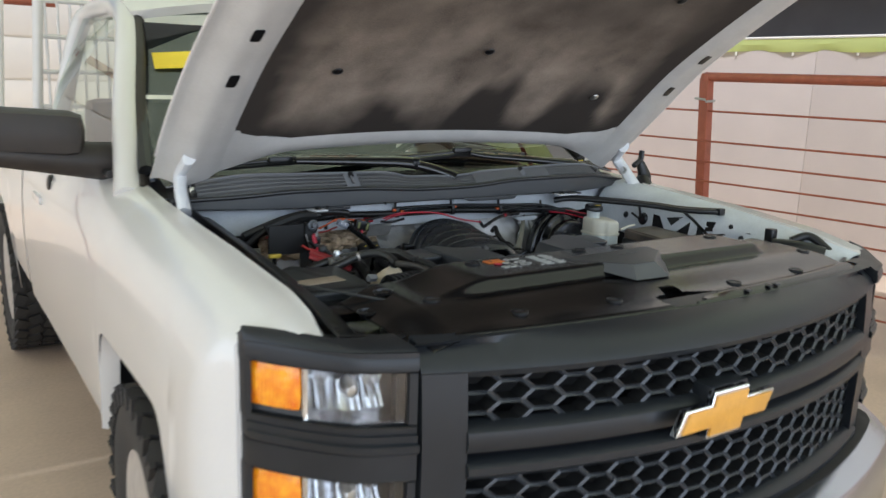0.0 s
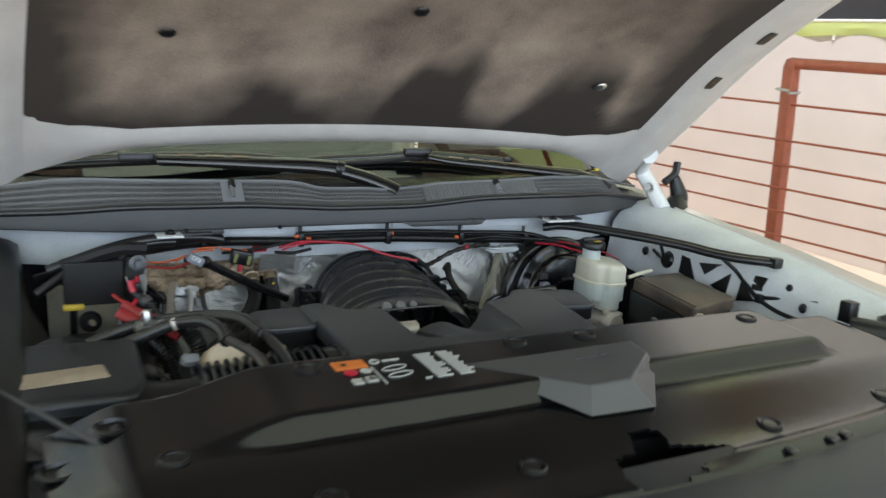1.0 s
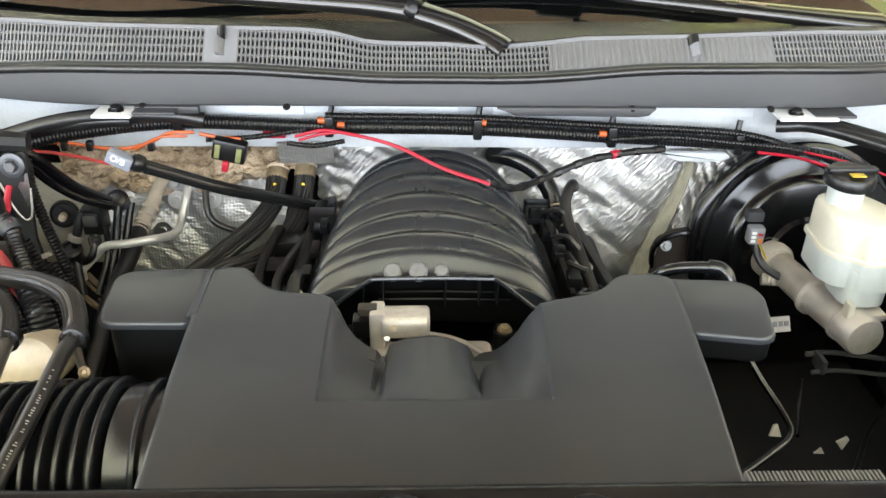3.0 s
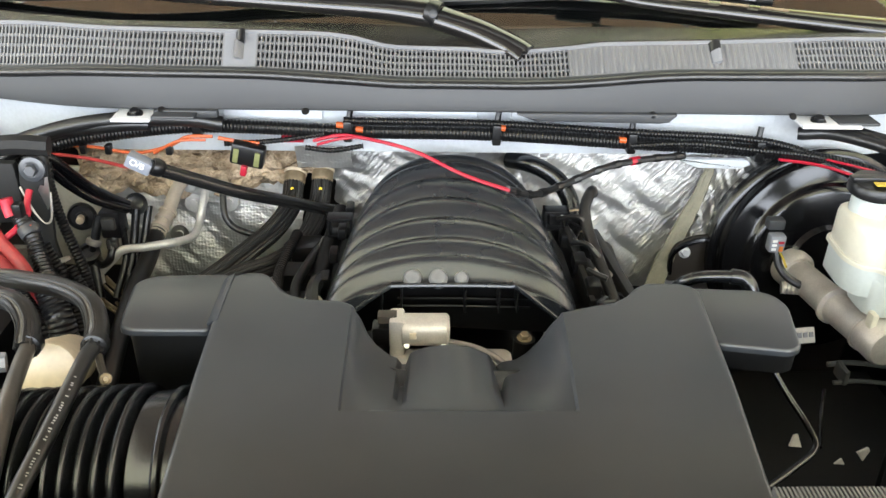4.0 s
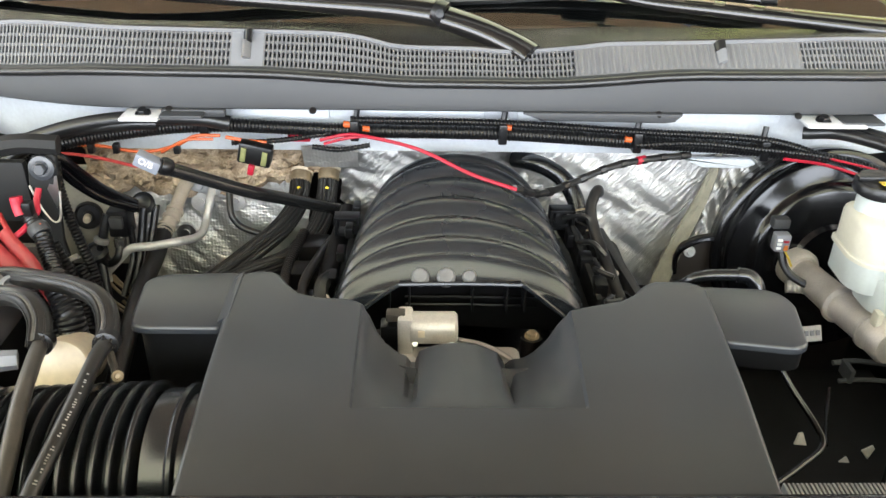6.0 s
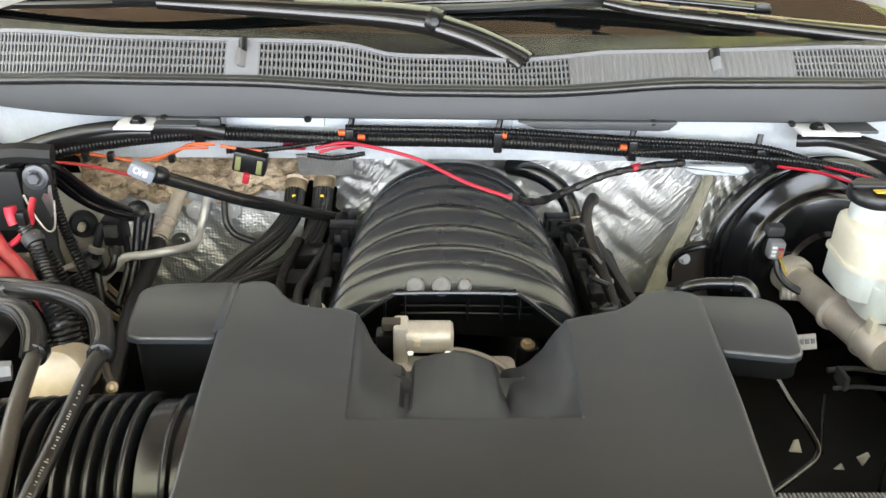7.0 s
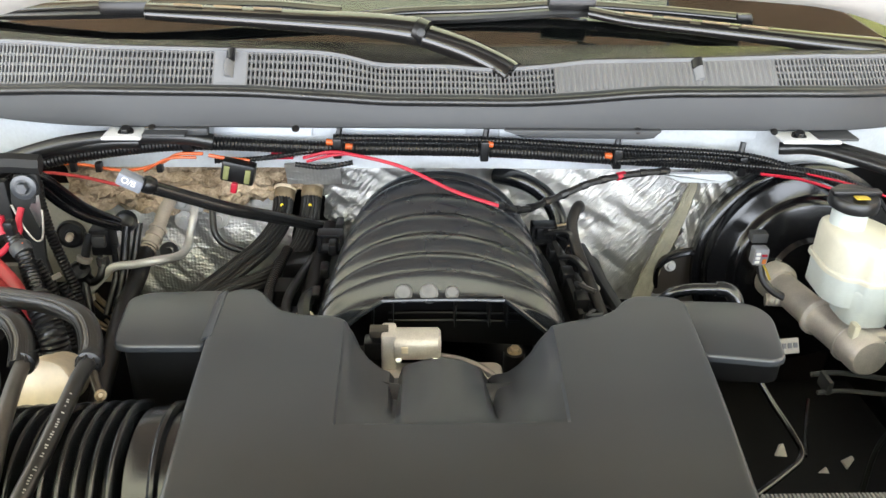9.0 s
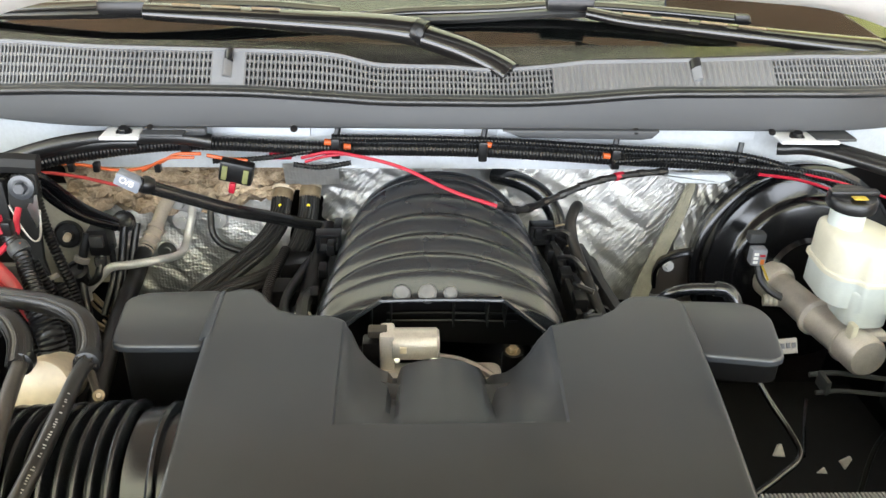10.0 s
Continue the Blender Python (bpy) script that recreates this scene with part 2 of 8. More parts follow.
def pane_mat(name, tint):
    """Thin window glass: clear with a Fresnel gloss."""
    m = bpy.data.materials.new(name)
    m.use_nodes = True
    nt = m.node_tree
    tr, gl, mx, fr = (nt.nodes.new(k) for k in ("ShaderNodeBsdfTransparent", "ShaderNodeBsdfGlossy", "ShaderNodeMixShader", "ShaderNodeFresnel"))
    tr.inputs["Color"].default_value = (*tint, 1)
    gl.inputs["Roughness"].default_value = 0.01
    fr.inputs["IOR"].default_value = 1.85
    nt.links.new(fr.outputs[0], mx.inputs[0])
    nt.links.new(tr.outputs[0], mx.inputs[1])
    nt.links.new(gl.outputs[0], mx.inputs[2])
    nt.links.new(mx.outputs[0], nt.nodes["Material Output"].inputs["Surface"])
    return m


def felt_mat():
    """Pressed felt: near-black where it is soaked, darker towards the nose, mottled brown elsewhere."""
    m = mat("brown_grey_felt", (0.275, 0.228, 0.18), 0.95, var=0.3, scale=7, fine=350, bump=0.5, tint=(0.115, 0.094, 0.075), spec=0.1)
    nt = m.node_tree
    at, mx = nt.nodes.new("ShaderNodeAttribute"), nt.nodes.new("ShaderNodeMix")
    at.attribute_name, mx.data_type = "soak", "RGBA"
    nt.links.new(at.outputs["Fac"], mx.inputs["Factor"])
    mx.inputs["A"].default_value = (0.050, 0.043, 0.037, 1)
    old = nt.nodes["Principled BSDF"].inputs["Base Color"].links[0].from_socket
    nt.links.new(old, mx.inputs["B"])
    nt.links.new(mx.outputs["Result"], nt.nodes["Principled BSDF"].inputs["Base Color"])
    return m


FELT = felt_mat()
GLASS = pane_mat("greenish_window_glass", (0.74, 0.84, 0.74))
CANOPY = cloth_mat("pale_olive_shade_cloth", (0.80, 0.81, 0.58), 0.75)
CANOPY_D = cloth_mat("olive_brown_shade_cloth", (0.72, 0.68, 0.46), 0.72)
# Brown and pale green sheets: added overhead to darken or brighten reflections.
CANOPY_B = cloth_mat("brown_reflection_cloth", (0.34, 0.25, 0.16), 0.40)
REFLECT_SHEET = cloth_mat("pale_green_reflection_film", (0.82, 0.86, 0.56), 0.93)
LIMEC = cloth_mat("lime_shade_cloth", (0.86, 0.92, 0.34), 0.65)


# ---- building helpers ----
def part(name, bm, material, parent=None, label="", smooth=40, solid=0.0, bevel=0.0):
    bmesh.ops.recalc_face_normals(bm, faces=bm.faces)
    me = bpy.data.meshes.new(name)
    bm.edges.index_update()
    rims = [e.index for e in bm.edges if len(e.link_faces) == 1] if solid else []
    bm.to_mesh(me)
    bm.free()
    me.materials.append(material)
    if smooth:
        me.shade_smooth()
        me.set_sharp_from_angle(angle=radians(smooth))
        for i in rims:
            me.edges[i].use_edge_sharp = True
    ob = new(name, me)
    if solid:
        md = ob.modifiers.new("thickness", "SOLIDIFY")
        md.thickness, md.offset = solid, 0
    if bevel:
        md = ob.modifiers.new("edge", "BEVEL")
        md.width, md.segments, md.limit_method = bevel, 2, "ANGLE"
    if parent is not None:
        ob.parent = parent
    if label:
        ob["label"] = label
    return ob


def thing(name, label, category, group="", kind=""):
    return tagged(new(name), label, category, group, kind)


def single(name, bm, material, label, category, group="", kind="", **kw):
    return tagged(part(name, bm, material, None, "", **kw), label, category, group, kind)


def box(x0, x1, y0, y1, z0, z1, bev=0.004, bm=None, m=None):
    bm = bm or bmesh.new()
    t = Matrix.Translation(((x0 + x1) / 2, (y0 + y1) / 2, (z0 + z1) / 2)) @ Matrix.Diagonal((abs(x1 - x0), abs(y1 - y0), abs(z1 - z0), 1))
    r = bmesh.ops.create_cube(bm, size=1, matrix=t)
    vs = r["verts"]
    if bev:
        es = list({e for v in vs for e in v.link_edges})
        r = bmesh.ops.bevel(bm, geom=es, offset=bev, segments=2, profile=0.6, affect="EDGES")
        vs = list({v for f in r["faces"] for v in f.verts} | {v for v in vs if v.is_valid})
    if m is not None:
        bmesh.ops.transform(bm, matrix=m, verts=[v for v in vs if v.is_valid])
    return bm


def grid(rows, wrap=False, bm=None):
    """A sheet of quads through rows of points; wrap closes each row."""
    bm = bm or bmesh.new()
    vs = [[bm.verts.new(p) for p in r] for r in rows]
    for a, b in zip(vs, vs[1:]):
        n = len(a)
        for i in range(n if wrap else n - 1):
            j = (i + 1) % n
            bm.faces.new((a[i], a[j], b[j], b[i]))
    return bm


def spline(pts, n=8):
    """Points along a smooth line through pts."""
    p = [Vector(q) for q in pts]
    if len(p) == 2:
        return [p[0].lerp(p[1], i / n) for i in range(n + 1)]
    q = [p[0] * 2 - p[1]] + p + [p[-1] * 2 - p[-2]]
    out = []
    for i in range(len(p) - 1):
        a, b, c, d = q[i:i + 4]
        for k in range(n):
            t = k / n
            out.append(0.5 * ((2 * b) + (c - a) * t + (2 * a - 5 * b + 4 * c - d) * t * t + (3 * b - a - 3 * c + d) * t ** 3))
    return out + [p[-1]]


def tube(pts, r, seg=10, n=8, rib=0.0, pitch=0.004, taper=None, bm=None, caps=True, flat=1.0):
    """A round tube along a smooth line; rib: depth of its corrugation."""
    line = spline(pts, n)
    if rib:
        length = sum((b - a).length for a, b in zip(line, line[1:]))
        want = max(4, int(length / pitch * 2))
        cum = [0]
        for a, b in zip(line, line[1:]):
            cum.append(cum[-1] + (b - a).length)
        dense, k = [], 0
        for i in range(want + 1):
            d = length * i / want
            while k < len(cum) - 2 and cum[k + 1] < d:
                k += 1
            f = (d - cum[k]) / max(1e-9, cum[k + 1] - cum[k])
            dense.append(line[k].lerp(line[k + 1], f))
        line = dense
    rows, side = [], None
    for i, p in enumerate(line):
        d = (line[min(i + 1, len(line) - 1)] - line[max(i - 1, 0)]).normalized()
        if side is None:
            side = d.orthogonal().normalized()
        side = (side - d * side.dot(d)).normalized()
        up = d.cross(side)
        rr = r * (1 + (taper - 1) * i / (len(line) - 1)) if taper else r
        if rib:
            rr -= rib if i % 2 else 0
        rows.append([p + rr * (math.cos(a) * side + flat * math.sin(a) * up) for a in [2 * math.pi * k / seg for k in range(seg)]])
    bm = grid(rows, True, bm)
    if caps:
        bm.verts.ensure_lookup_table()
        base = len(bm.verts) - len(rows) * seg
        bm.faces.new([bm.verts[base + k] for k in range(seg)])
        bm.faces.new([bm.verts[len(bm.verts) - seg + k] for k in range(seg)])
    return bm


def lathe(profile, origin, axis=(0, 0, 1), seg=32, bm=None):
    """Turns (radius, height) pairs about an axis through origin."""
    m = Matrix.Translation(origin) @ Vector(axis).to_track_quat("Z", "Y").to_matrix().to_4x4()
    rows = [[m @ Vector((r * math.cos(2 * math.pi * k / seg), r * math.sin(2 * math.pi * k / seg), h)) for k in range(seg)] for r, h in profile]
    bm = grid(rows, True, bm)
    bm.verts.ensure_lookup_table()
    base = len(bm.verts) - len(rows) * seg
    if profile[0][0] > 1e-6:
        bm.faces.new([bm.verts[base + k] for k in range(seg)])
    if profile[-1][0] > 1e-6:
        bm.faces.new([bm.verts[len(bm.verts) - seg + k] for k in range(seg)])
    bmesh.ops.remove_doubles(bm, verts=bm.verts, dist=1e-6)
    return bm


def rounded(outline, r, n=5):
    """The outline (x, y) with its corners rounded."""
    out = []
    k = len(outline)
    for i in range(k):
        a, b, c = (Vector(outline[(i + j - 1) % k]) for j in range(3))
        ri = min(r, (a - b).length * 0.45, (c - b).length * 0.45)
        p, q = b + (a - b).normalized() * ri, b + (c - b).normalized() * ri
        for j in range(n + 1):
            t = j / n
            out.append((1 - t) ** 2 * p + 2 * t * (1 - t) * b + t * t * q)
    return out


def slab(outline, z0, z1, bev=0.004, tilt=None, bm=None):
    """A plate: the outline raised from z0 to z1 with a rounded upper edge. tilt(x, y) is added to the height."""
    bm = bm or bmesh.new()
    cx = sum(p[0] for p in outline) / len(outline)
    cy = sum(p[1] for p in outline) / len(outline)
    f = tilt or (lambda x, y: 0)
    k = len(outline)
    def ring(inset, z):
        out = []
        for i in range(k):
            a, b, c = Vector(outline[i - 1]), Vector(outline[i]), Vector(outline[(i + 1) % k])
            d = (c - a)
            d = d.normalized() if d.length > 1e-9 else Vector((1, 0))
            nrm = Vector((-d.y, d.x))
            p = b + nrm * inset
            out.append((p.x, p.y, z + f(p.x, p.y)))
        return out
    area = sum(outline[i - 1][0] * outline[i][1] - outline[i][0] * outline[i - 1][1] for i in range(k))
    s = 1 if area > 0 else -1
    rows = [ring(0, z0)] + [ring(s * bev * (1 - math.cos(a)), z1 - bev + bev * math.sin(a)) for a in (0, radians(30), radians(60), radians(90))]
    grid(rows, True, bm)
    bm.verts.ensure_lookup_table()
    base = len(bm.verts) - len(rows) * k
    bm.faces.new([bm.verts[base + i] for i in range(k)])
    bm.faces.new([bm.verts[len(bm.verts) - k + i] for i in range(k)])
    return bm


def bolt(origin, axis, r=0.007, parent=None, material=None, name="bolt"):
    bm = lathe([(0, 0), (r * 1.5, 0), (r * 1.5, r * 0.25)], origin, axis, 16)
    lathe([(r, r * 0.2), (r, r * 1.0), (r * 0.85, r * 1.15), (0, r * 1.15)], origin, axis, 6, bm)
    return part(name, bm, material or STEEL, parent, smooth=30)


def lettering(text, size, material, parent, name="print"):
    """Flat printed characters, centred on their origin."""
    cu = bpy.data.curves.new(name, "FONT")
    cu.body, cu.size, cu.align_x, cu.align_y, cu.extrude = text, size, "CENTER", "CENTER", 0.0002
    tmp = bpy.data.objects.new(name, cu)
    me = bpy.data.meshes.new_from_object(tmp)
    bpy.data.objects.remove(tmp)
    me.materials.append(material)
    ob = new(name, me)
    ob.parent = parent
    return ob


def smooth01(t):
    t = max(0.0, min(1.0, t))
    return t * t * (3 - 2 * t)


def lerp_table(v, table):
    if v <= table[0][0]:
        return table[0][1]
    for (a, fa), (b, fb) in zip(table, table[1:]):
        if v <= b:
            return fa + (fb - fa) * (v - a) / (b - a)
    return table[-1][1]


# ---- the place ----
def place():
    bm = grid([[(x, y, 0) for x in (-60, -6, 3.6, 60)] for y in (-60, -4, 8, 60)])
    single("ground", bm, CONCRETE, "tan concrete yard floor under the pickup", "ground", kind="structure", smooth=0)
    ceil = thing("ceiling", "unseen pale olive translucent canopy, sheets toned for reflections, with a lime strip", "canopy", kind="structure")
    def roof_z(x, v):
        return 3.05 + 0.25 * math.sin(math.pi * (x + 6.4) / 9.1) - 0.02 * math.sin(math.pi * v)
    # Unseen sheets; their tones are laid out to shape reflections in glass and cover.
    for x0, x1, y0, y1, m in ((-6.4, 1.2, -3.4, 0.4, CANOPY), (1.205, 3.3, -3.4, -0.605, CANOPY), (1.205, 3.3, -0.6, 0.4, REFLECT_SHEET), (-6.4, 1.2, 0.405, 1.15, CANOPY_D), (1.205, 3.3, 0.405, 1.15, REFLECT_SHEET), (-6.4, -0.9, 1.155, 2.15, CANOPY_B), (-0.895, 1.2, 1.155, 1.56, CANOPY_B), (1.205, 3.3, 1.155, 2.10, CANOPY_B), (-6.4, -0.9, 2.155, 3.2, CANOPY), (-0.895, 1.2, 1.565, 3.2, REFLECT_SHEET), (1.205, 3.3, 2.105, 3.2, LIMEC), (-6.4, 2.7, 3.205, 5.8, CANOPY)):
        part("canopy_sheet", grid([[(x0 + (x1 - x0) * i / 12, y0 + (y1 - y0) * j / 4, roof_z(x0 + (x1 - x0) * i / 12, j / 4)) for i in range(13)] for j in range(5)]), m, ceil)
    for x in (-6.4, -3.4, 2.7):
        part("canopy_pipe", tube([(x, -3.4, 3.02), (x, 5.8, 3.02)], 0.03, 10, 2), RUST, ceil)
    back = thing("wall_back", "cream painted wall behind the pickup", "wall", kind="structure")
    part("wall_panel", box(-8, 4.0, 9.0, 9.2, 0, 3.3, 0), CREAM, back, smooth=0)
    for k in range(6):
        z = 0.45 * (k + 1)
        part("siding_board", box(-8, 4.0, 8.985, 8.998, z + 0.012, z + 0.438, 0.003), CREAM, back)
    single("roof_pipe", tube([(-3.5, 6.0, 1.985), (-0.30, 6.0, 1.985)], 0.035, 12), RUST, "red oxide painted horizontal steel pipe", "pipe")
    post = thing("pipe_post", "red oxide painted steel pipe stands", "post")
    for x in (-3.4, -2.0):
        part("upright", tube([(x, 6.0, 0), (x, 6.0, 1.98)], 0.03, 12), RUST, post)
    # wall beyond the railing, lime shade cloth along its top, dark building behind
    wall = thing("wall_east", "pale salmon rendered wall beyond the railing", "wall", kind="structure")
    for y0, y1 in ((-4.0, 0.2), (0.204, 3.42), (3.424, 7.0), (7.004, 12.0)):
        part("wall_panel", box(5.5, 5.7, y0, y1, 0, 1.87, 0.004), SALMON, wall)
    far = thing("far_building", "shaded dark grey building with tan shingle roof", "building", kind="structure")
    part("wall", box(7.4, 7.7, -6, 16, 0, 2.75, 0), ROOFM, far, smooth=0)
    # Tall unseen wall, added so the radiator cover has something pale to reflect.
    part("reflection_wall", box(11.0, 11.3, -9, 19, 2.6, 12.5, 0), CREAM, far, "unseen cream wall added for reflections", smooth=0)
    part("roof", grid([[(6.95, y, 2.72), (7.4, y, 2.85), (10.95, y, 4.9)] for y in (-6, 1, 8, 16)]), SHINGLE, far, solid=0.1, smooth=0)
    cloth = thing("shade_cloth", "lime green shade cloth strip tied along the wall", "cloth")
    rows = []
    for i in range(121):
        y = -4 + 16 * i / 120
        sag = 0.018 * abs(math.sin(y * 2.4)) + 0.008 * math.sin(y * 7)
        rows.append([(5.49 - 0.02 * math.sin(y * 9), y, 1.865 - sag), (5.47, y, 1.92), (5.50, y, 1.985 + 0.006 * math.sin(y * 5))])
    part("cloth_band", grid(rows), LIMEC, cloth)
    part("cloth_rope", tube([(5.49, -4, 1.985), (5.49, 4, 1.98), (5.49, 12, 1.985)], 0.012, 6), CREAM, cloth)
    for k in range(26):
        y = -3.8 + 0.62 * k
        part("tie", box(5.478, 5.488, y, y + 0.02, 1.82, 1.875, 0.002), CREAM, cloth)


def railing():
    rail = thing("railing", "red oxide steel railing with thin horizontal wires", "railing")
    x0 = lambda y: 3.135 + (2.64 - y) * 0.139
    part("top_rail", tube([(x0(2.64), 2.64, 1.588), (x0(0.5), 0.5, 1.588), (x0(-2), -2, 1.588)], 0.030, 14), RUST, rail)
    part("elbow", lathe([(0, -0.035), (0.035, -0.024), (0.04, 0.0), (0.035, 0.028), (0, 0.042)], (x0(2.64), 2.64, 1.58), seg=16), RUST, rail)
    for y in (2.64, 0.2, -1.9):
        po = part("post", box(-0.03, 0.03, -0.035, 0.035, -1.58, 0, 0.004), RUST, rail)
        po.matrix_world = pose(x0(y), y, 1.58, 0, -4.6, 0)
    c = Vector((x0(2.64), 2.64, 1.44))
    part("tie_wire", tube([c + Vector(p) for p in ((-0.042, -0.04, 0), (-0.045, 0.04, 0.006), (0.04, 0.045, 0), (0.042, -0.045, -0.006), (-0.042, -0.045, -0.012))], 0.008, 6), INK, rail, "white plastic tie")
    for z in (1.366, 1.168, 1.031, 0.901, 0.771, 0.636, 0.505, 0.365, 0.225):
        part("wire", tube([(x0(6.5), 6.5, z), (x0(2), 2, z), (x0(-2), -2, z)], 0.007, 6, 2), RUST, rail)


place()
railing()


# ---- the pickup's body ----
def front(x):
    """How far back the truck's face stands at x."""
    a = abs(x)
    return -0.118 + 0.29 * x * x + (1.58 * (a - 0.75) ** 1.5 if a > 0.75 else 0)


truck = thing("pickup_truck", "white pickup truck with open bonnet and dark plastic grille", "pickup truck")


def fender_top(y):
    return lerp_table(y, [(0.08, 1.095), (0.14, 1.112), (0.28, 1.142), (0.56, 1.17), (1.02, 1.20), (1.35, 1.225), (1.6, 1.235), (5, 1.235)])


def fender_limit(y):
    return lerp_table(y, [(0.105, 0.80), (0.145, 0.845), (0.185, 0.88), (0.22, 0.905), (0.30, 0.95), (0.45, 0.985), (0.7, 1.0), (6, 1.0)])


def inner_x(y):
    return lerp_table(y, [(0.085, 0.802), (0.12, 0.792), (0.2, 0.775), (0.3, 0.775), (0.5, 0.785), (0.8, 0.795), (1.05, 0.802), (1.3, 0.80)])


SIDE = [(0.0, 0.765), (0.004, 0.79), (0.0, 0.83), (0.02, 0.875), (0.05, 0.91), (0.10, 0.936), (0.17, 0.949), (0.27, 0.957), (0.40, 0.958), (0.55, 0.952), (0.8, 0.93), (1.0, 0.92)]


def arch(y, yc, half, top, ahead=3.4):
    """Height of a wheel arch's edge: rounded in front, square behind."""
    u = (y - yc) / half
    return top - (top - 0.40) * abs(u) ** (ahead if u < 0 else 14)


def side_sheet(s, ys, bottom, name, label="", inner=True):
    """One painted panel of the truck's flank, s = -1 or 1."""
    rows = []
    for y in ys:
        zt, zb, lim = fender_top(y), bottom(y), fender_limit(y)
        row = []
        if inner:
            row += [(s * (inner_x(y) - 0.008), y, max(zt - 0.05, min(zt, zb))), (s * (inner_x(y) - 0.004), y, zt - 0.006)]
        zs = [zt - d for d, _ in SIDE[:9] if zt - d > zb + 0.004] + [zb]
        xs = [w for d, w in SIDE[:9] if zt - d > zb + 0.004]
        xs.append(lerp_table(zt - zb, [(d + 1e-4 * i, w) for i, (d, w) in enumerate(SIDE)]))
        while len(zs) < 9:
            zs.append(zs[-1] - 0.0002)
            xs.append(xs[-1])
        # even the points below the shoulder out
        low = [zs[6] + (zb - zs[6]) * k / 6 for k in range(1, 7)] if zs[6] > zb + 0.02 else [zb - 0.0002 * k for k in range(1, 7)]
        zz = zs[:7] + low
        xx = xs[:7] + [lerp_table(zt - z, [(d + 1e-4 * i, w) for i, (d, w) in enumerate(SIDE)]) if zs[6] > zb + 0.02 else xs[6] for z in low]
        row += [(s * min(max(w, inner_x(y) + 0.012 * min(k, 2) if inner else 0), lim), y, z) for k, (w, z) in enumerate(zip(xx, zz))]
        rows.append(row)
    return part(name, grid(rows), WHITE, truck, label, smooth=50, solid=0.004)


def flank(s):
    def bottom(y):
        if y < 0.2195:
            return 1.100
        if 0.470 <= y <= 1.2402:
            return max(0.53, arch(y, 0.855, 0.385, 0.852, 12))
        return 0.42 if y < 0.5 else 0.56
    ys = [0.10, 0.11, 0.125, 0.15, 0.18, 0.205, 0.219, 0.2205, 0.24, 0.26, 0.30, 0.35, 0.41, 0.4695, 0.4705, 0.476, 0.483, 0.49, 0.50, 0.512, 0.525, 0.54, 0.56, 0.59, 0.63, 0.69, 0.76, 0.855, 0.95, 1.05, 1.11, 1.15, 1.175, 1.195, 1.21, 1.22, 1.228, 1.235, 1.2395, 1.2405, 1.26, 1.30]
    side_sheet(s, ys, bottom, "fender")
    # wheel arch lip and liner
    lip = [(s * 0.950, y, arch(y, 0.855, 0.383, 0.850, 12)) for y in (0.476, 0.483, 0.49, 0.50, 0.512, 0.525, 0.54, 0.56, 0.59, 0.63, 0.69, 0.76, 0.855, 0.95, 1.05, 1.11, 1.15, 1.175, 1.195, 1.21, 1.22, 1.228, 1.234, 1.2375)]
    lip = [p for p in lip if p[2] > 0.53]
    part("arch_flange", grid([[(s * (0.953 - d * smooth01((p[2] - 0.42) / 0.16)), p[1] - 0.3 * d * (1 if p[1] > 1 else -1), p[2] - 0.1 * d) for d in (0.0, 0.008, 0.048)] for p in lip]), WHITE, truck, solid=0.003)
    rows = [[(s * x, p[1], p[2] + 0.004) for x in (0.91, 0.80, 0.62)] for p in lip]
    part("wheel_arch_liner", grid(rows), RUBBER, truck, "black wheel arch liner", solid=0.004)
    # door, cab side, bed
    side_sheet(s, [1.3002, 1.4, 1.6, 1.9, 2.2, 2.45], lambda y: 0.565, "door", inner=False)
    side_sheet(s, [2.4502, 2.6, 2.75], lambda y: 0.56, "cab_corner", inner=False)
    def bed_low(y):
        return arch(y, 3.82, 0.47, 0.86) if 3.36 <= y <= 4.28 else 0.60
    side_sheet(s, [2.80, 3.0, 3.2, 3.355, 3.362, 3.39, 3.45, 3.6, 3.82, 4.0, 4.15, 4.25, 4.279, 4.285, 4.5, 4.8], bed_low, "bed_side", inner=False)
    part("rocker_panel", box(s * 0.87, s * 0.925, 1.32, 2.75, 0.52, 0.572, 0.02), WHITE, truck)
    hx = s * 0.952
    part("door_handle", box(hx - 0.012, hx + 0.012, 2.18, 2.38, 1.03, 1.06, 0.008), WHITE, truck)
    part("door_lock", lathe([(0.026, -0.02), (0.028, 0.0), (0.026, 0.010), (0.014, 0.014), (0, 0.014)], (s * 0.936, 2.05, 1.130), (s, 0, 0.1), 16), BLACK, truck)
    # pillars and roof edge of the cab
    def pillar(pts, r, name, flat=1.0):
        part(name, tube(pts, r, 12, 8, flat=flat), WHITE, truck)
    pillar([(s * 0.852, 1.24, 1.19), (s * 0.797, 1.48, 1.40), (s * 0.738, 1.70, 1.567), (s * 0.692, 1.90, 1.685), (s * 0.672, 2.10, 1.735), (s * 0.665, 2.30, 1.75), (s * 0.67, 2.62, 1.745), (s * 0.71, 2.72, 1.66), (s * 0.81, 2.74, 1.25)], 0.038, "door_frame")
    part("door_seal", tube([(s * 0.815, 1.25, 1.20), (s * 0.762, 1.49, 1.415), (s * 0.704, 1.71, 1.582), (s * 0.660, 1.91, 1.700), (s * 0.640, 2.10, 1.75)], 0.026, 10), SEALM, truck, "dark brown windscreen edge seal")
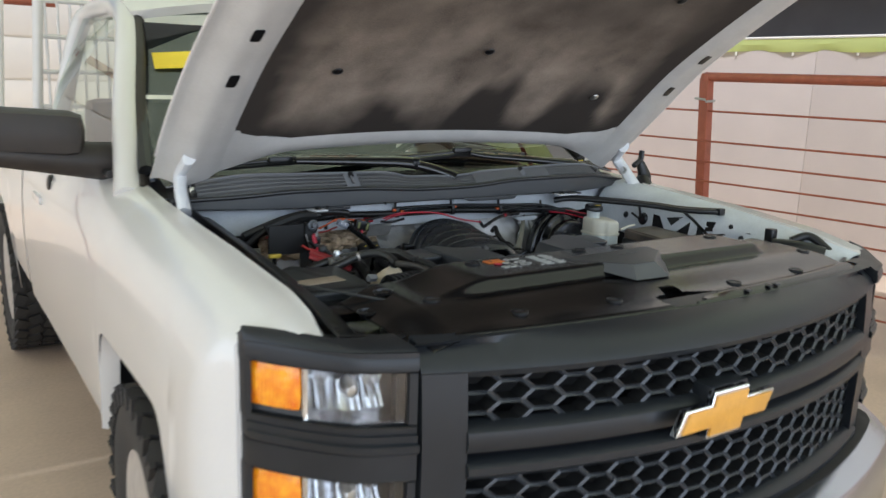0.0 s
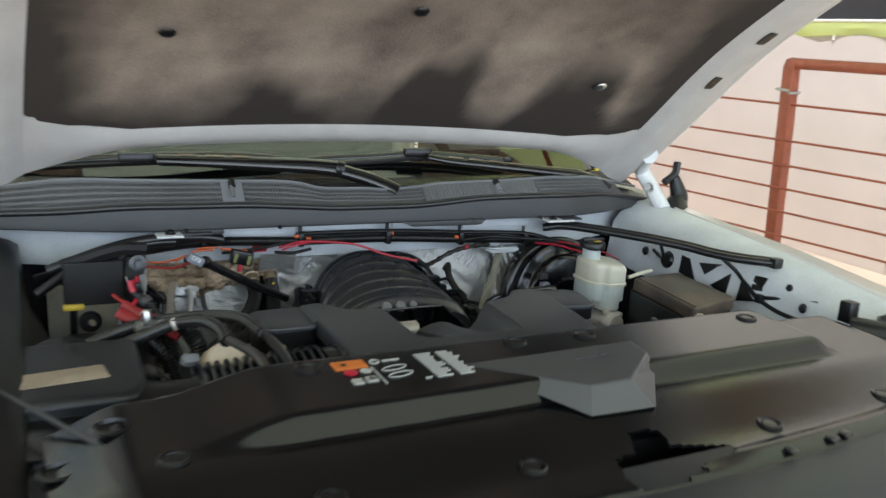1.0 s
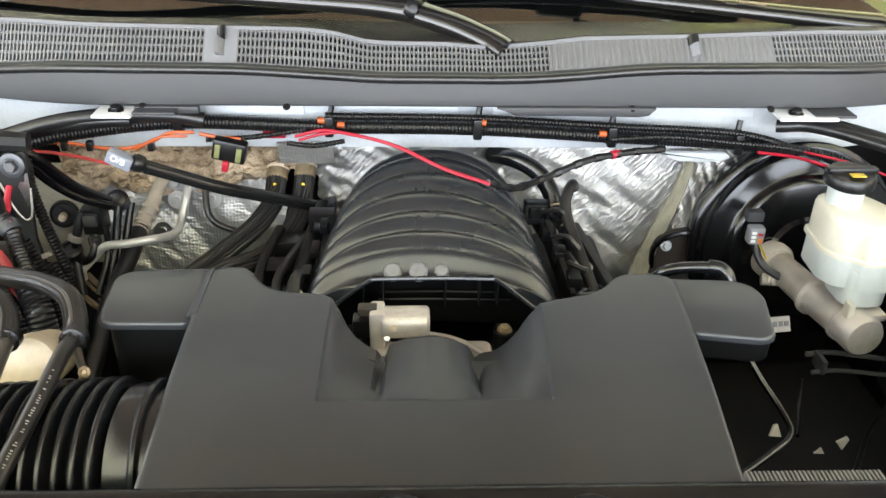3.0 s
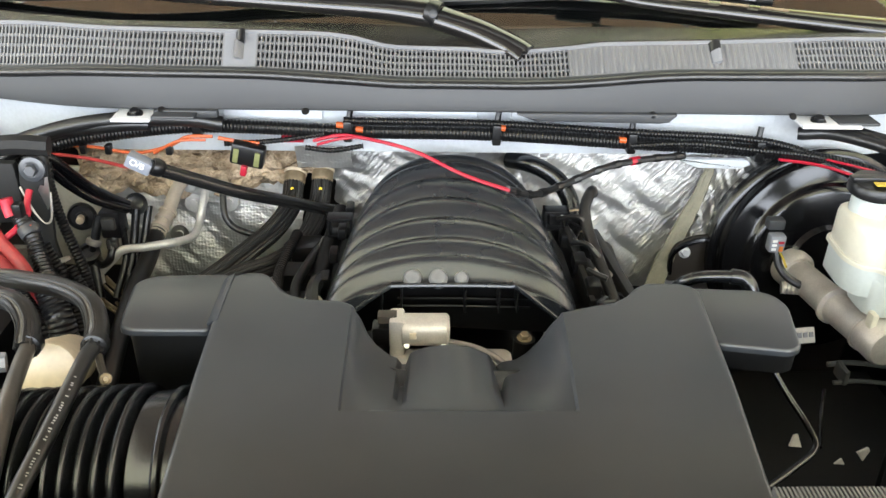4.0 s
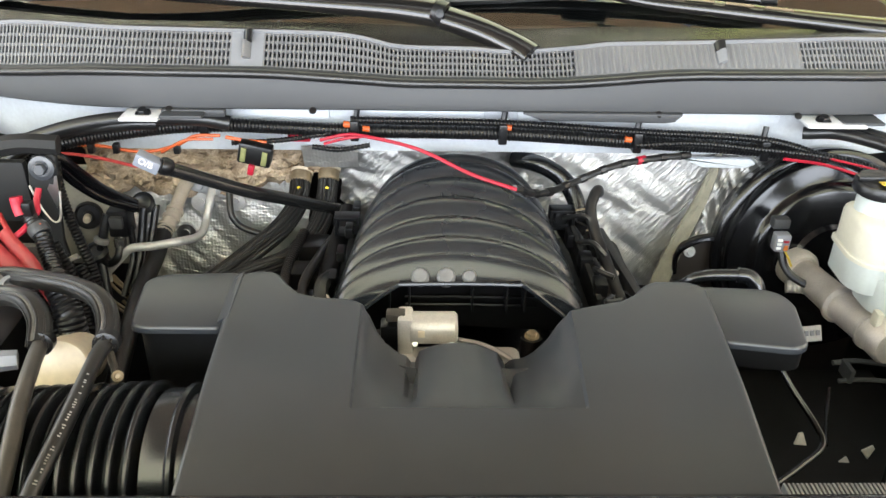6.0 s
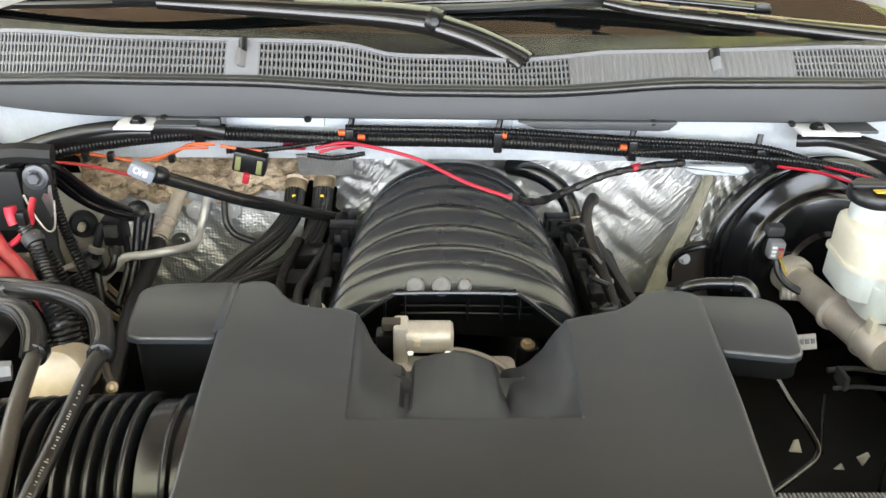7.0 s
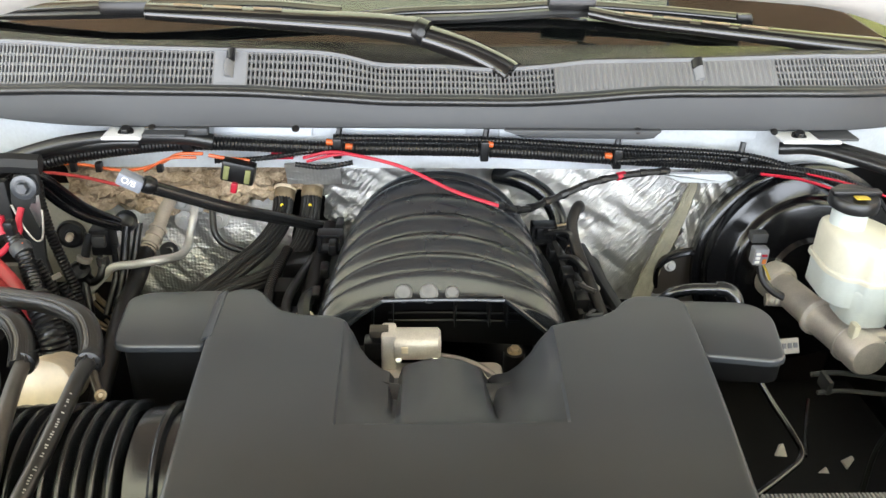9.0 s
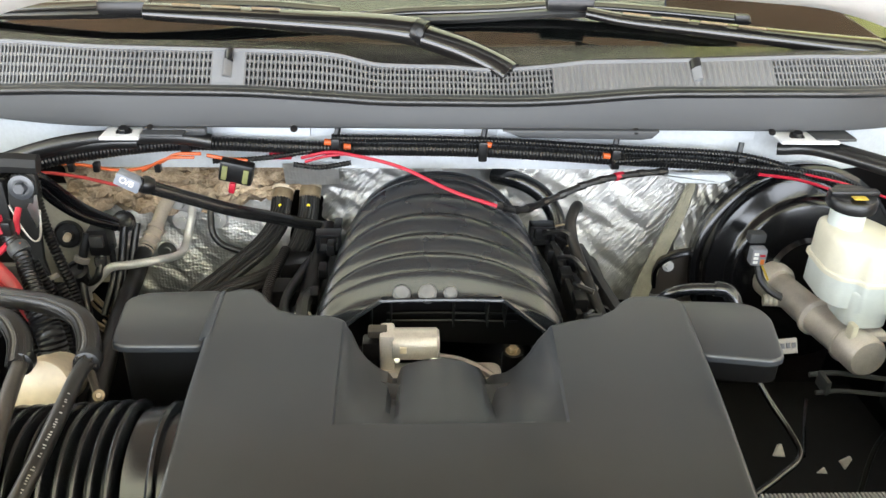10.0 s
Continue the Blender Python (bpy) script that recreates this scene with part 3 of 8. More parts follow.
    gl = [[(s * 0.865, 1.36, 1.225), (s * 0.865, 2.70, 1.225)], [(s * 0.80, 1.58, 1.45), (s * 0.80, 2.70, 1.45)], [(s * 0.70, 1.92, 1.70), (s * 0.70, 2.64, 1.72)]]
    g = part("side_window", grid(gl), GLASS, truck)
    g.visible_shadow = False
    part("window_seal", tube([(s * 0.872, 1.36, 1.236), (s * 0.872, 2.70, 1.236)], 0.012, 8, 2), RUBBER, truck)
    # wing mirror
    rows = []
    for k in range(9):
        t = k / 8
        x = 0.845 + 0.36 * t
        zl, zh, d = 1.202 + 0.062 * t, 1.318 + 0.012 * t, 0.075 - 0.02 * t
        c = (zl + zh) / 2
        rows.append([(s * x, 1.47 + d * math.cos(a) * (1 if abs(math.cos(a)) < 0.7 else 0.85), c + (zh - zl) / 2 * math.sin(a)) for a in [2 * math.pi * (i + 0.5) / 14 for i in range(14)]])
    part("mirror_arm", grid(rows, True), SEALM, truck, "black plastic mirror arm")
    mir = part("wing_mirror", box(0, 0.285, -0.09, 0.09, -0.062, 0.062, 0.045), SEALM, truck, "black plastic wing mirror")
    mir.matrix_world = pose(-0.915, 1.47, 1.342, 0, 3, -8) if s < 0 else pose(0.915, 1.47, 1.342, 0, -3, 8)
    if s < 0:
        mir.matrix_world = mir.matrix_world @ pose(-0.285, 0, 0)
    # wheels
    for yc in (0.80, 3.82):
        wheel(s, yc, -3 if yc < 2 else 0)


def wheel(s, yc, steer):
    w = tagged(new("wheel"), "wheel with chunky off-road tyre")
    w.parent = truck
    R, half = 0.395, 0.13
    prof = [(0.235, -half + 0.01), (0.27, -half), (0.34, -half - 0.004), (0.385, -half + 0.012), (R - 0.012, -half + 0.03), (R - 0.012, half - 0.03), (0.385, half - 0.012), (0.34, half + 0.004), (0.27, half), (0.235, half - 0.01), (0.235, -half + 0.01)]
    turn = Matrix.Rotation(radians(steer), 4, "Z")
    m = Matrix.Translation((s * 0.826, yc, R)) @ turn @ Matrix.Rotation(radians(90), 4, "Y")
    rows = [[m @ Vector((r * math.cos(a), r * math.sin(a), h)) for a in [2 * math.pi * k / 48 for k in range(48)]] for r, h in prof]
    part("tyre", grid(rows, True), TYRE, w)
    bm = bmesh.new()
    for k in range(34):
        for j, (h0, h1) in enumerate(((-0.135, -0.08), (-0.07, -0.01), (0.0, 0.06), (0.075, 0.135))):
            a = 2 * math.pi * (k + 0.5 * (j % 2) + (0.2 if j in (1, 2) else 0)) / 34
            mm = m @ Matrix.Rotation(a, 4, "Z") @ Matrix.Translation((R - 0.006, 0, (h0 + h1) / 2)) @ Matrix.Rotation(radians(20 if j % 2 else -20), 4, "X")
            box(-0.009, 0.009, -0.026, 0.026, -(h1 - h0) / 2, (h1 - h0) / 2, 0, bm, mm)
        for e in (-1, 1):
            mm = m @ Matrix.Rotation(2 * math.pi * (k + 0.25) / 34, 4, "Z") @ Matrix.Translation((0.372, 0, e * (half + 0.001)))
            box(-0.026, 0.026, -0.016, 0.016, -0.007, 0.007, 0, bm, mm)
    part("tread", bm, TYRE, w, smooth=0)
    o = Vector((s * 0.826, yc, R))
    ax = turn @ Vector((s, 0, 0))
    part("rim", lathe([(0.238, 0.12), (0.23, 0.11), (0.205, 0.07), (0.12, 0.045), (0.06, 0.07), (0.055, 0.10), (0, 0.10)], o, ax, 36), ALU, w, "silver wheel rim")
    for k in range(6):
        a = 2 * math.pi * k / 6
        bolt(o + turn @ Vector((s * 0.055, 0.085 * math.cos(a), 0.085 * math.sin(a))), ax, 0.01, w, name="wheel_nut")


def cab():
    roof = [[(x * 0.9, y, z + 0.07 * (1 - (x / 0.76) ** 2)) for x in [-0.76 + 1.52 * k / 12 for k in range(13)]] for y, z in ((1.86, 1.70), (2.0, 1.745), (2.3, 1.765), (2.6, 1.76), (2.74, 1.72))]
    part("roof", grid(roof), WHITE, truck, solid=0.03)
    part("rear_panel", box(-0.82, 0.82, 2.72, 2.76, 0.6, 1.24, 0.01), WHITE, truck)
    # windscreen
    def ws(u, v):
        x = (0.80 - 0.12 * v) * u
        y = 1.062 + 0.18 * u * u + v * (0.80 - 0.06 * u * u)
        return (x, y, 1.245 + 0.47 * v + 0.05 * v * (1 - u * u))
    rows = [[ws(-1 + 2 * i / 60, v) for i in range(61)] for v in [k / 24 for k in range(25)]]
    g = part("windscreen", grid(rows), GLASS, truck)
    g.visible_shadow = False
    rows = [[Vector(ws(-1 + 2 * i / 60, v)) - Vector((0, -0.002, 0.004)) for i in range(61)] for v in (0.0, 0.04, 0.08, 0.115)]
    part("windscreen_border", grid(rows), GLOSSB, truck, "black printed lower border of the windscreen")
    part("windscreen_border", tube([ws(-1, 0.02), ws(-0.99, 0.5), ws(-0.98, 1.0)], 0.022, 8), BLACK, truck)
    part("windscreen_border", tube([ws(1, 0.02), ws(0.99, 0.5), ws(0.98, 1.0)], 0.022, 8), BLACK, truck)
    part("roof_header", tube([ws(-1 + 0.2 * i, 1.02) for i in range(11)], 0.03, 8, 2), WHITE, truck)
    # inside: dashboard, seat, visor, floor
    rows = [[(x, 1.30 + 0.12 * abs(x) + dy, 1.20 + dz) for x in (-0.78, -0.4, 0, 0.4, 0.78)] for dy, dz in ((-0.2, -0.02), (0.1, 0.03), (0.30, 0.03), (0.36, -0.05), (0.34, -0.5))]
    part("dashboard", grid(rows), SEATM, truck, "dark dashboard", solid=0.01)
    part("bench_seat", box(-0.72, 0.72, 2.15, 2.6, 0.62, 0.82, 0.05), SEATM, truck)
    part("seat_back", box(-0.72, 0.72, 2.5, 2.66, 0.8, 1.40, 0.05), SEATM, truck)
    for x in (-0.42, 0.42):
        part("headrest", box(x - 0.13, x + 0.13, 2.5, 2.6, 1.42, 1.58, 0.04), SEATM, truck)
    part("cab_floor", box(-0.85, 0.85, 1.2, 2.72, 0.42, 0.46, 0), SEATM, truck)
    v = part("sun_visor", box(-0.66, -0.18, 1.80, 1.82, 1.54, 1.68, 0.008), SEATM, truck)
    part("visor_label", grid([[Vector(ws(u, v)) + Vector((0, -0.004, 0.006)) for u in (-0.915, -0.86, -0.80, -0.755)] for v in (0.585, 0.64, 0.69)]), YELLOW, truck, "yellow label at the top of the windscreen", solid=0.001)
    part("steering_wheel", tube([(0.40 + 0.19 * math.cos(a), 1.78 - 0.08 * math.sin(a), 1.12 + 0.17 * math.sin(a)) for a in [math.pi * k / 10 for k in range(21)]], 0.016, 8, 2), SEATM, truck)
    part("dash_tag", box(0.755, 0.795, 1.235, 1.24, 1.20, 1.245, 0.001), YELLOW, truck, "yellow paper tag inside the windscreen")
    part("dash_tag_card", box(0.72, 0.81, 1.244, 1.249, 1.19, 1.255, 0.001), BLACK, truck)
    # frame and underbody that close the bay
    part("chassis_rail", box(-0.45, -0.37, 0.0, 4.9, 0.42, 0.56, 0.01), BLACK, truck)
    part("chassis_rail", box(0.37, 0.45, 0.0, 4.9, 0.42, 0.56, 0.01), BLACK, truck)
    part("undertray", box(-0.62, 0.62, 0.05, 1.10, 0.40, 0.42, 0), BLACK, truck, smooth=0)
    part("bed_floor", box(-0.95, 0.95, 2.82, 4.78, 0.72, 0.76, 0), WHITE, truck)
    part("bed_front", box(-0.95, 0.95, 2.80, 2.84, 0.72, 1.23, 0.005), WHITE, truck)
    part("tailgate", box(-0.9, 0.9, 4.76, 4.82, 0.6, 1.23, 0.01), WHITE, truck)
    # ladder rack over the bed
    for x in (-0.86, 0.86):
        for y in (2.95, 4.6):
            part("rack_post", tube([(x, y, 1.2), (x * 0.95, y, 1.95)], 0.022, 10), WHITE, truck)
        part("rack_rail", tube([(x * 0.95, 2.8, 1.96), (x * 0.95, 4.7, 1.96)], 0.022, 10), WHITE, truck)
    for k in range(8):
        part("rack_screen_bar", tube([(-0.80 + 0.05 * k, 2.95, 1.25), (-0.80 + 0.05 * k, 2.95, 1.95)], 0.006, 6, 2), WHITE, truck)
    for z in (1.35, 1.5, 1.65, 1.8, 1.95):
        part("rack_crossbar", tube([(-0.83, 2.95, z), (0.83, 2.95, z)], 0.01, 8, 2), WHITE, truck)


# ---- bonnet ----
def bonnet_point(x, s, lift=0.0):
    """A point of the open bonnet's underside: x across, s metres from the pad's rear edge towards the nose."""
    y, z, d = 0.96, 1.354, 0.02
    n = int(abs(s) / d) + 1
    step = s / n
    th = 0
    for k in range(n):
        m = step * (k + 0.5)
        th = radians(41 - 9 * smooth01((m - 0.18) / 0.3) - 4 * smooth01((m - 0.5) / 0.5))
        y -= step * math.cos(th)
        z += step * math.sin(th)
    a = abs(x)
    crown = 0.036 * (1 - (x / 0.63) ** 2)
    return Vector((x * (1 - 0.03 * smooth01(s / 0.6)) - 0.016, y + (crown + lift) * math.sin(th), z + (crown + lift) * math.cos(th)))


def bonnet():
    hood = part("bonnet", grid([[bonnet_point(x, s, 0.045 - 0.012 * smooth01((abs(x) - 0.74) / 0.09)) for x in [-0.818 + 1.636 * i / 28 for i in range(29)]] for s in [-0.06 + 1.26 * j / 20 for j in range(21)]]), WHITE, truck, "open white bonnet with felt lining", solid=0.004)
    def rear(x):
        return -0.052 - 0.105 * smooth01((abs(x) - 0.45) / 0.36)
    # white inner frame: rear band, side bands, nose band
    us = [-0.812 + 1.624 * i / 150 for i in range(151)]
    def side_lift(x):
        a = abs(x)
        return -0.004 - 0.010 * smooth01((a - 0.655) / 0.02) + 0.046 * smooth01((a - 0.725) / 0.075)
    def rear_lift(x, k):
        w = smooth01((abs(x) - 0.58) / 0.08)
        return -0.012 * math.sin(math.pi * (0.15 + 0.85 * k / 5)) * (1 - w) + side_lift(x) * w
    rows = [[bonnet_point(x, rear(x) + (0.012 + 0.05 * smooth01((abs(x) - 0.52) / 0.13) - rear(x)) * k / 5, rear_lift(x, k)) for x in [-0.652 + 1.304 * i / 80 for i in range(81)]] for k in range(6)]
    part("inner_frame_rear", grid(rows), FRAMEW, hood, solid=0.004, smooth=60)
    for e in (-1, 1):
        rows = []
        for j in range(31):
            row = []
            for k in range(13):
                x = 0.65 + 0.163 * k / 12
                row.append(bonnet_point(e * x, rear(x) + (1.18 - rear(x)) * j / 30, side_lift(x)))
            rows.append(row)
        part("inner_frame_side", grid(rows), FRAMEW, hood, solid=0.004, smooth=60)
        for s in (0.273, 0.442):
            ex = e * (0.702 if e > 0 else 0.718)
            c = bonnet_point(ex, s, -0.0165)
            d = (bonnet_point(ex, s + 0.02, -0.0165) - c).normalized()
            n = d.cross(Vector((1, 0, 0))).normalized()
            bm = bmesh.new()
            ring = [c + d * 0.021 * max(-0.85, min(0.85, math.cos(a) * 1.05)) / 0.85 + Vector((1, 0, 0)) * 0.012 * max(-0.8, min(0.8, math.sin(a) * 1.05)) / 0.8 for a in [2 * math.pi * k / 20 for k in range(20)]]
            f = bm.faces.new([bm.verts.new(p) for p in ring])
            part("frame_slot", bm, BLACK, hood, "dark rounded slot in the frame", solid=0.002)
        # hinge
        h = bonnet_point(e * 0.735, -0.06, -0.02)
        hg = part("bonnet_hinge", tube([(h.x + e * 0.01, h.y - 0.02, h.z + 0.03), (e * 0.765, 1.03, 1.275), (e * 0.775, 1.0, 1.235), (e * 0.78, 0.95, 1.185)], 0.023, 12, flat=0.7), WHITE_INNER, hood, "white painted bonnet hinge")
        if e > 0:
            part("hinge_boot", tube([(0.835, 0.97, 1.185), (0.85, 0.975, 1.21), (0.845, 0.98, 1.235), (0.835, 0.985, 1.262)], 0.030, 12, taper=0.45), BLACK, hood)
            part("hinge_boot", tube([(0.80, 0.93, 1.150), (0.815, 0.935, 1.170), (0.83, 0.96, 1.195)], 0.036, 12, taper=0.8), BLACK, hood)
            part("hinge_strut", tube([(0.80, 0.98, 1.25), (0.835, 0.985, 1.27), (0.845, 0.99, 1.30)], 0.010, 8), BLACK, hood)
        bolt((e * 0.755, 0.985, 1.235), (-e, -0.4, 0.2), 0.009, hood)
    rows = [[bonnet_point(x, 1.10 + 0.1 * k / 4, -0.012) for x in us] for k in range(5)]
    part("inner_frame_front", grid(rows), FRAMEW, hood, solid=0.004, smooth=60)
    # felt pad: dark pressed border, brown field with soaked dark patches along its edges, darker towards the nose
    rows, soak = [], []
    for j in range(61):
        sj = 1.13 * j / 60
        wl, wr = 0.664 + 0.03 * smooth01(sj / 0.6), 0.664 - 0.012 * smooth01(sj / 0.6)
        c = min(1.0, max(0.0, (sj - 0.005) / 0.085))
        cut = 0.085 * (1 - math.sqrt(1 - (1 - c) ** 2))
        row = []
        for i in range(91):
            u = i / 90
            x = -(wl - cut) + (wl + wr - 2 * cut) * u
            p = bonnet_point(x, sj + 0.028 * smooth01((abs(2 * u - 1) - 0.75) / 0.25), -0.005)
            row.append(p)
            n1 = noise.noise(Vector((x * 4.5, sj * 4.5, 2))) + 0.5 * noise.noise(Vector((x * 11, sj * 11, 5))) + 0.25 * noise.noise(Vector((x * 25, sj * 25, 8)))
            hills = 0.075 + 0.045 * smooth01(1.5 - 1.5 * abs(x + 0.25) / 0.12) + 0.15 * smooth01(1.5 - 1.5 * abs(x - 0.10) / 0.12) + 0.19 * smooth01(1.5 - 1.5 * abs(x - 0.43) / 0.14) + 0.03 * noise.noise(Vector((x * 14, 1, 4)))
            near = min((sj - hills) / 0.06, (x + 0.555) / 0.05, (0.56 - 0.02 * sj - x) / 0.045, (1.06 - sj) / 0.05)
            # gradual darkening of the felt towards the nose
            nose_tone = 1 - 0.72 * smooth01((sj + 0.10 * x + 0.12 * n1 - 0.26) / 0.40)
            soak.append(nose_tone * max(0.0, min(1.0, 0.5 + 0.5 * near + 0.6 * n1)))
        rows.append(row)
    pad = part("lining_pad", grid(rows), FELT, hood, "stained brown-grey felt lining with dark border")
    soaked = pad.data.attributes.new("soak", "FLOAT", "POINT")
    soaked.data.foreach_set("value", soak)
    for x, s in ((-0.036, 0.36), (0.452, 0.20), (-0.45, 0.62), (0.40, 0.65), (-0.45, 0.28), (0.0, 0.75)):
        c = bonnet_point(x, s, -0.012)
        part("lining_clip", lathe([(0, 0.006), (0.008, 0.005), (0.013, 0.002), (0.014, 0), (0, 0)], c, (0, -0.5, -0.85), 14), BLACK if x != 0.452 else STEEL, hood)


# ---- grille, lamps, bumper ----
def strip(x0, x1, section, n=36):
    """A moulding that follows the face: section of (set-back, z) pairs."""
    rows = []
    for i in range(n + 1):
        x = x0 + (x1 - x0) * i / n
        rows.append([(x, front(x) + d, z) for d, z in section])
    bm = grid(rows, True)
    bm.verts.ensure_lookup_table()
    k = len(section)
    bm.faces.new([bm.verts[i] for i in range(k)])
    bm.faces.new([bm.verts[len(bm.verts) - k + i] for i in range(k)])
    return bm


def honeycomb(x0, x1, z0, z1):
    bm, deep = bmesh.new(), bmesh.new()
    px, hh = 0.0615, 0.0187
    w = px / 1.5
    cols = int((x1 - x0) / px) + 1
    for c in range(cols):
        cx = x0 + (x1 - x0) * (c + 0.5) / cols
        for r in range(-1, int((z1 - z0) / (2 * hh)) + 2):
            cz = z0 + r * 2 * hh + (hh if c % 2 else 0)
            if cz < z0 - hh * 0.9 or cz > z1 + hh * 0.9:
                continue
            def ring(mesh, k, d):
                pts = [(-w, 0), (-w * 0.5, hh), (w * 0.5, hh), (w, 0), (w * 0.5, -hh), (-w * 0.5, -hh)]
                return [mesh.verts.new((cx + a * k, front(cx + a) + d, min(max(cz + b * k, z0), z1))) for a, b in pts]
            o, i1 = ring(bm, 1.03, 0.012), ring(bm, 0.80, 0.007)
            w1, w2 = ring(deep, 0.798, 0.0075), ring(deep, 0.77, 0.040)
            for mesh, a, b in ((bm, o, i1), (deep, w1, w2)):
                for j in range(6):
                    mesh.faces.new((a[j], a[(j + 1) % 6], b[(j + 1) % 6], b[j]))
    return bm, deep


def grille():
    g = tagged(new("grille"), "dark grey plastic grille with honeycomb mesh")
    g.parent = truck
    rows = []
    for i in range(61):
        x = -0.665 + 1.33 * i / 60
        f, seam = front(x), 0.012 + 0.05 * abs(x) ** 3
        rows.append([(x, f + 0.03, 1.046), (x, f, 1.047), (x, f - 0.006, 1.058), (x, f + 0.004, 1.075), (x, f + 0.03 + (seam - f) * 0.05, 1.093), (x, f + (seam - f) * 0.6, 1.104), (x, max(seam, f + 0.035), 1.110), (x, max(seam, f + 0.035) + 0.004, 1.09)])
    part("top_moulding", grid(rows), TRIM, g, solid=0.004)
    for name, z0, z1 in (("upper_mesh", 0.958, 1.047), ("lower_mesh", 0.700, 0.862)):
        face, deep = honeycomb(-0.595, 0.595, z0, z1)
        mesh = part(name, face, MESHE, g, smooth=0)
        part("cell_wall", deep, MATTEB, mesh, smooth=0)
    part("mesh_backing", strip(-0.63, 0.63, [(0.10, 0.68), (0.10, 1.06), (0.11, 1.06), (0.11, 0.68)]), MATTEB, g)
    part("bar", strip(-0.592, 0.592, [(0.02, 0.962), (-0.004, 0.960), (-0.018, 0.950), (-0.022, 0.930), (-0.016, 0.914), (0.02, 0.908)]), TRIM, g)
    part("bar", strip(-0.592, 0.592, [(0.02, 0.898), (-0.012, 0.897), (-0.024, 0.888), (-0.024, 0.874), (-0.010, 0.862), (0.02, 0.858)]), TRIM, g)
    part("lower_moulding", strip(-0.63, 0.63, [(0.02, 0.705), (-0.006, 0.702), (-0.02, 0.69), (-0.016, 0.655), (0.02, 0.650)]), TRIM, g)
    for e in (-1, 1):
        part("end_moulding", strip(e * 0.590, e * 0.664, [(0.04, 1.062), (-0.006, 1.060), (-0.009, 1.02), (-0.013, 0.95), (-0.014, 0.87), (-0.010, 0.66), (0.04, 0.66)], 8), TRIM, g)
    # cross-shaped emblem: plain slanted cross
    a, b, t, k = 0.137, 0.052, 0.045, 0.021
    out = [(-a - 0.0, -k * 1.15), (-b + 0.0, -k * 1.15), (-b - 0.004, -t), (b - 0.012, -t), (b - 0.006, -k), (a - 0.02, -k), (a, k * 1.05), (b, k * 1.05), (b + 0.006, t), (-b + 0.014, t), (-b + 0.008, k), (-a + 0.022, k)]
    def plate(scale, z0, z1):
        return slab([(p[0] * scale, p[1] * scale) for p in out], z0, z1, 0.003)
    em = part("emblem", plate(1.0, 0, 0.016), CHROME, g, "gold emblem with bright rim")
    em.matrix_world = pose(-0.090, -0.150, 0.938, 90, 0, 0)
    fc = part("emblem_face", slab([(p[0] * 0.92, p[1] * 0.84) for p in out], 0, 0.004, 0.0015), GOLD, g)
    fc.matrix_world = pose(-0.090, -0.1665, 0.938, 90, 0, 0)
    part("emblem_mount", box(-0.12, -0.01, -0.148, -0.10, 0.90, 0.985, 0.006), TRIM, g)


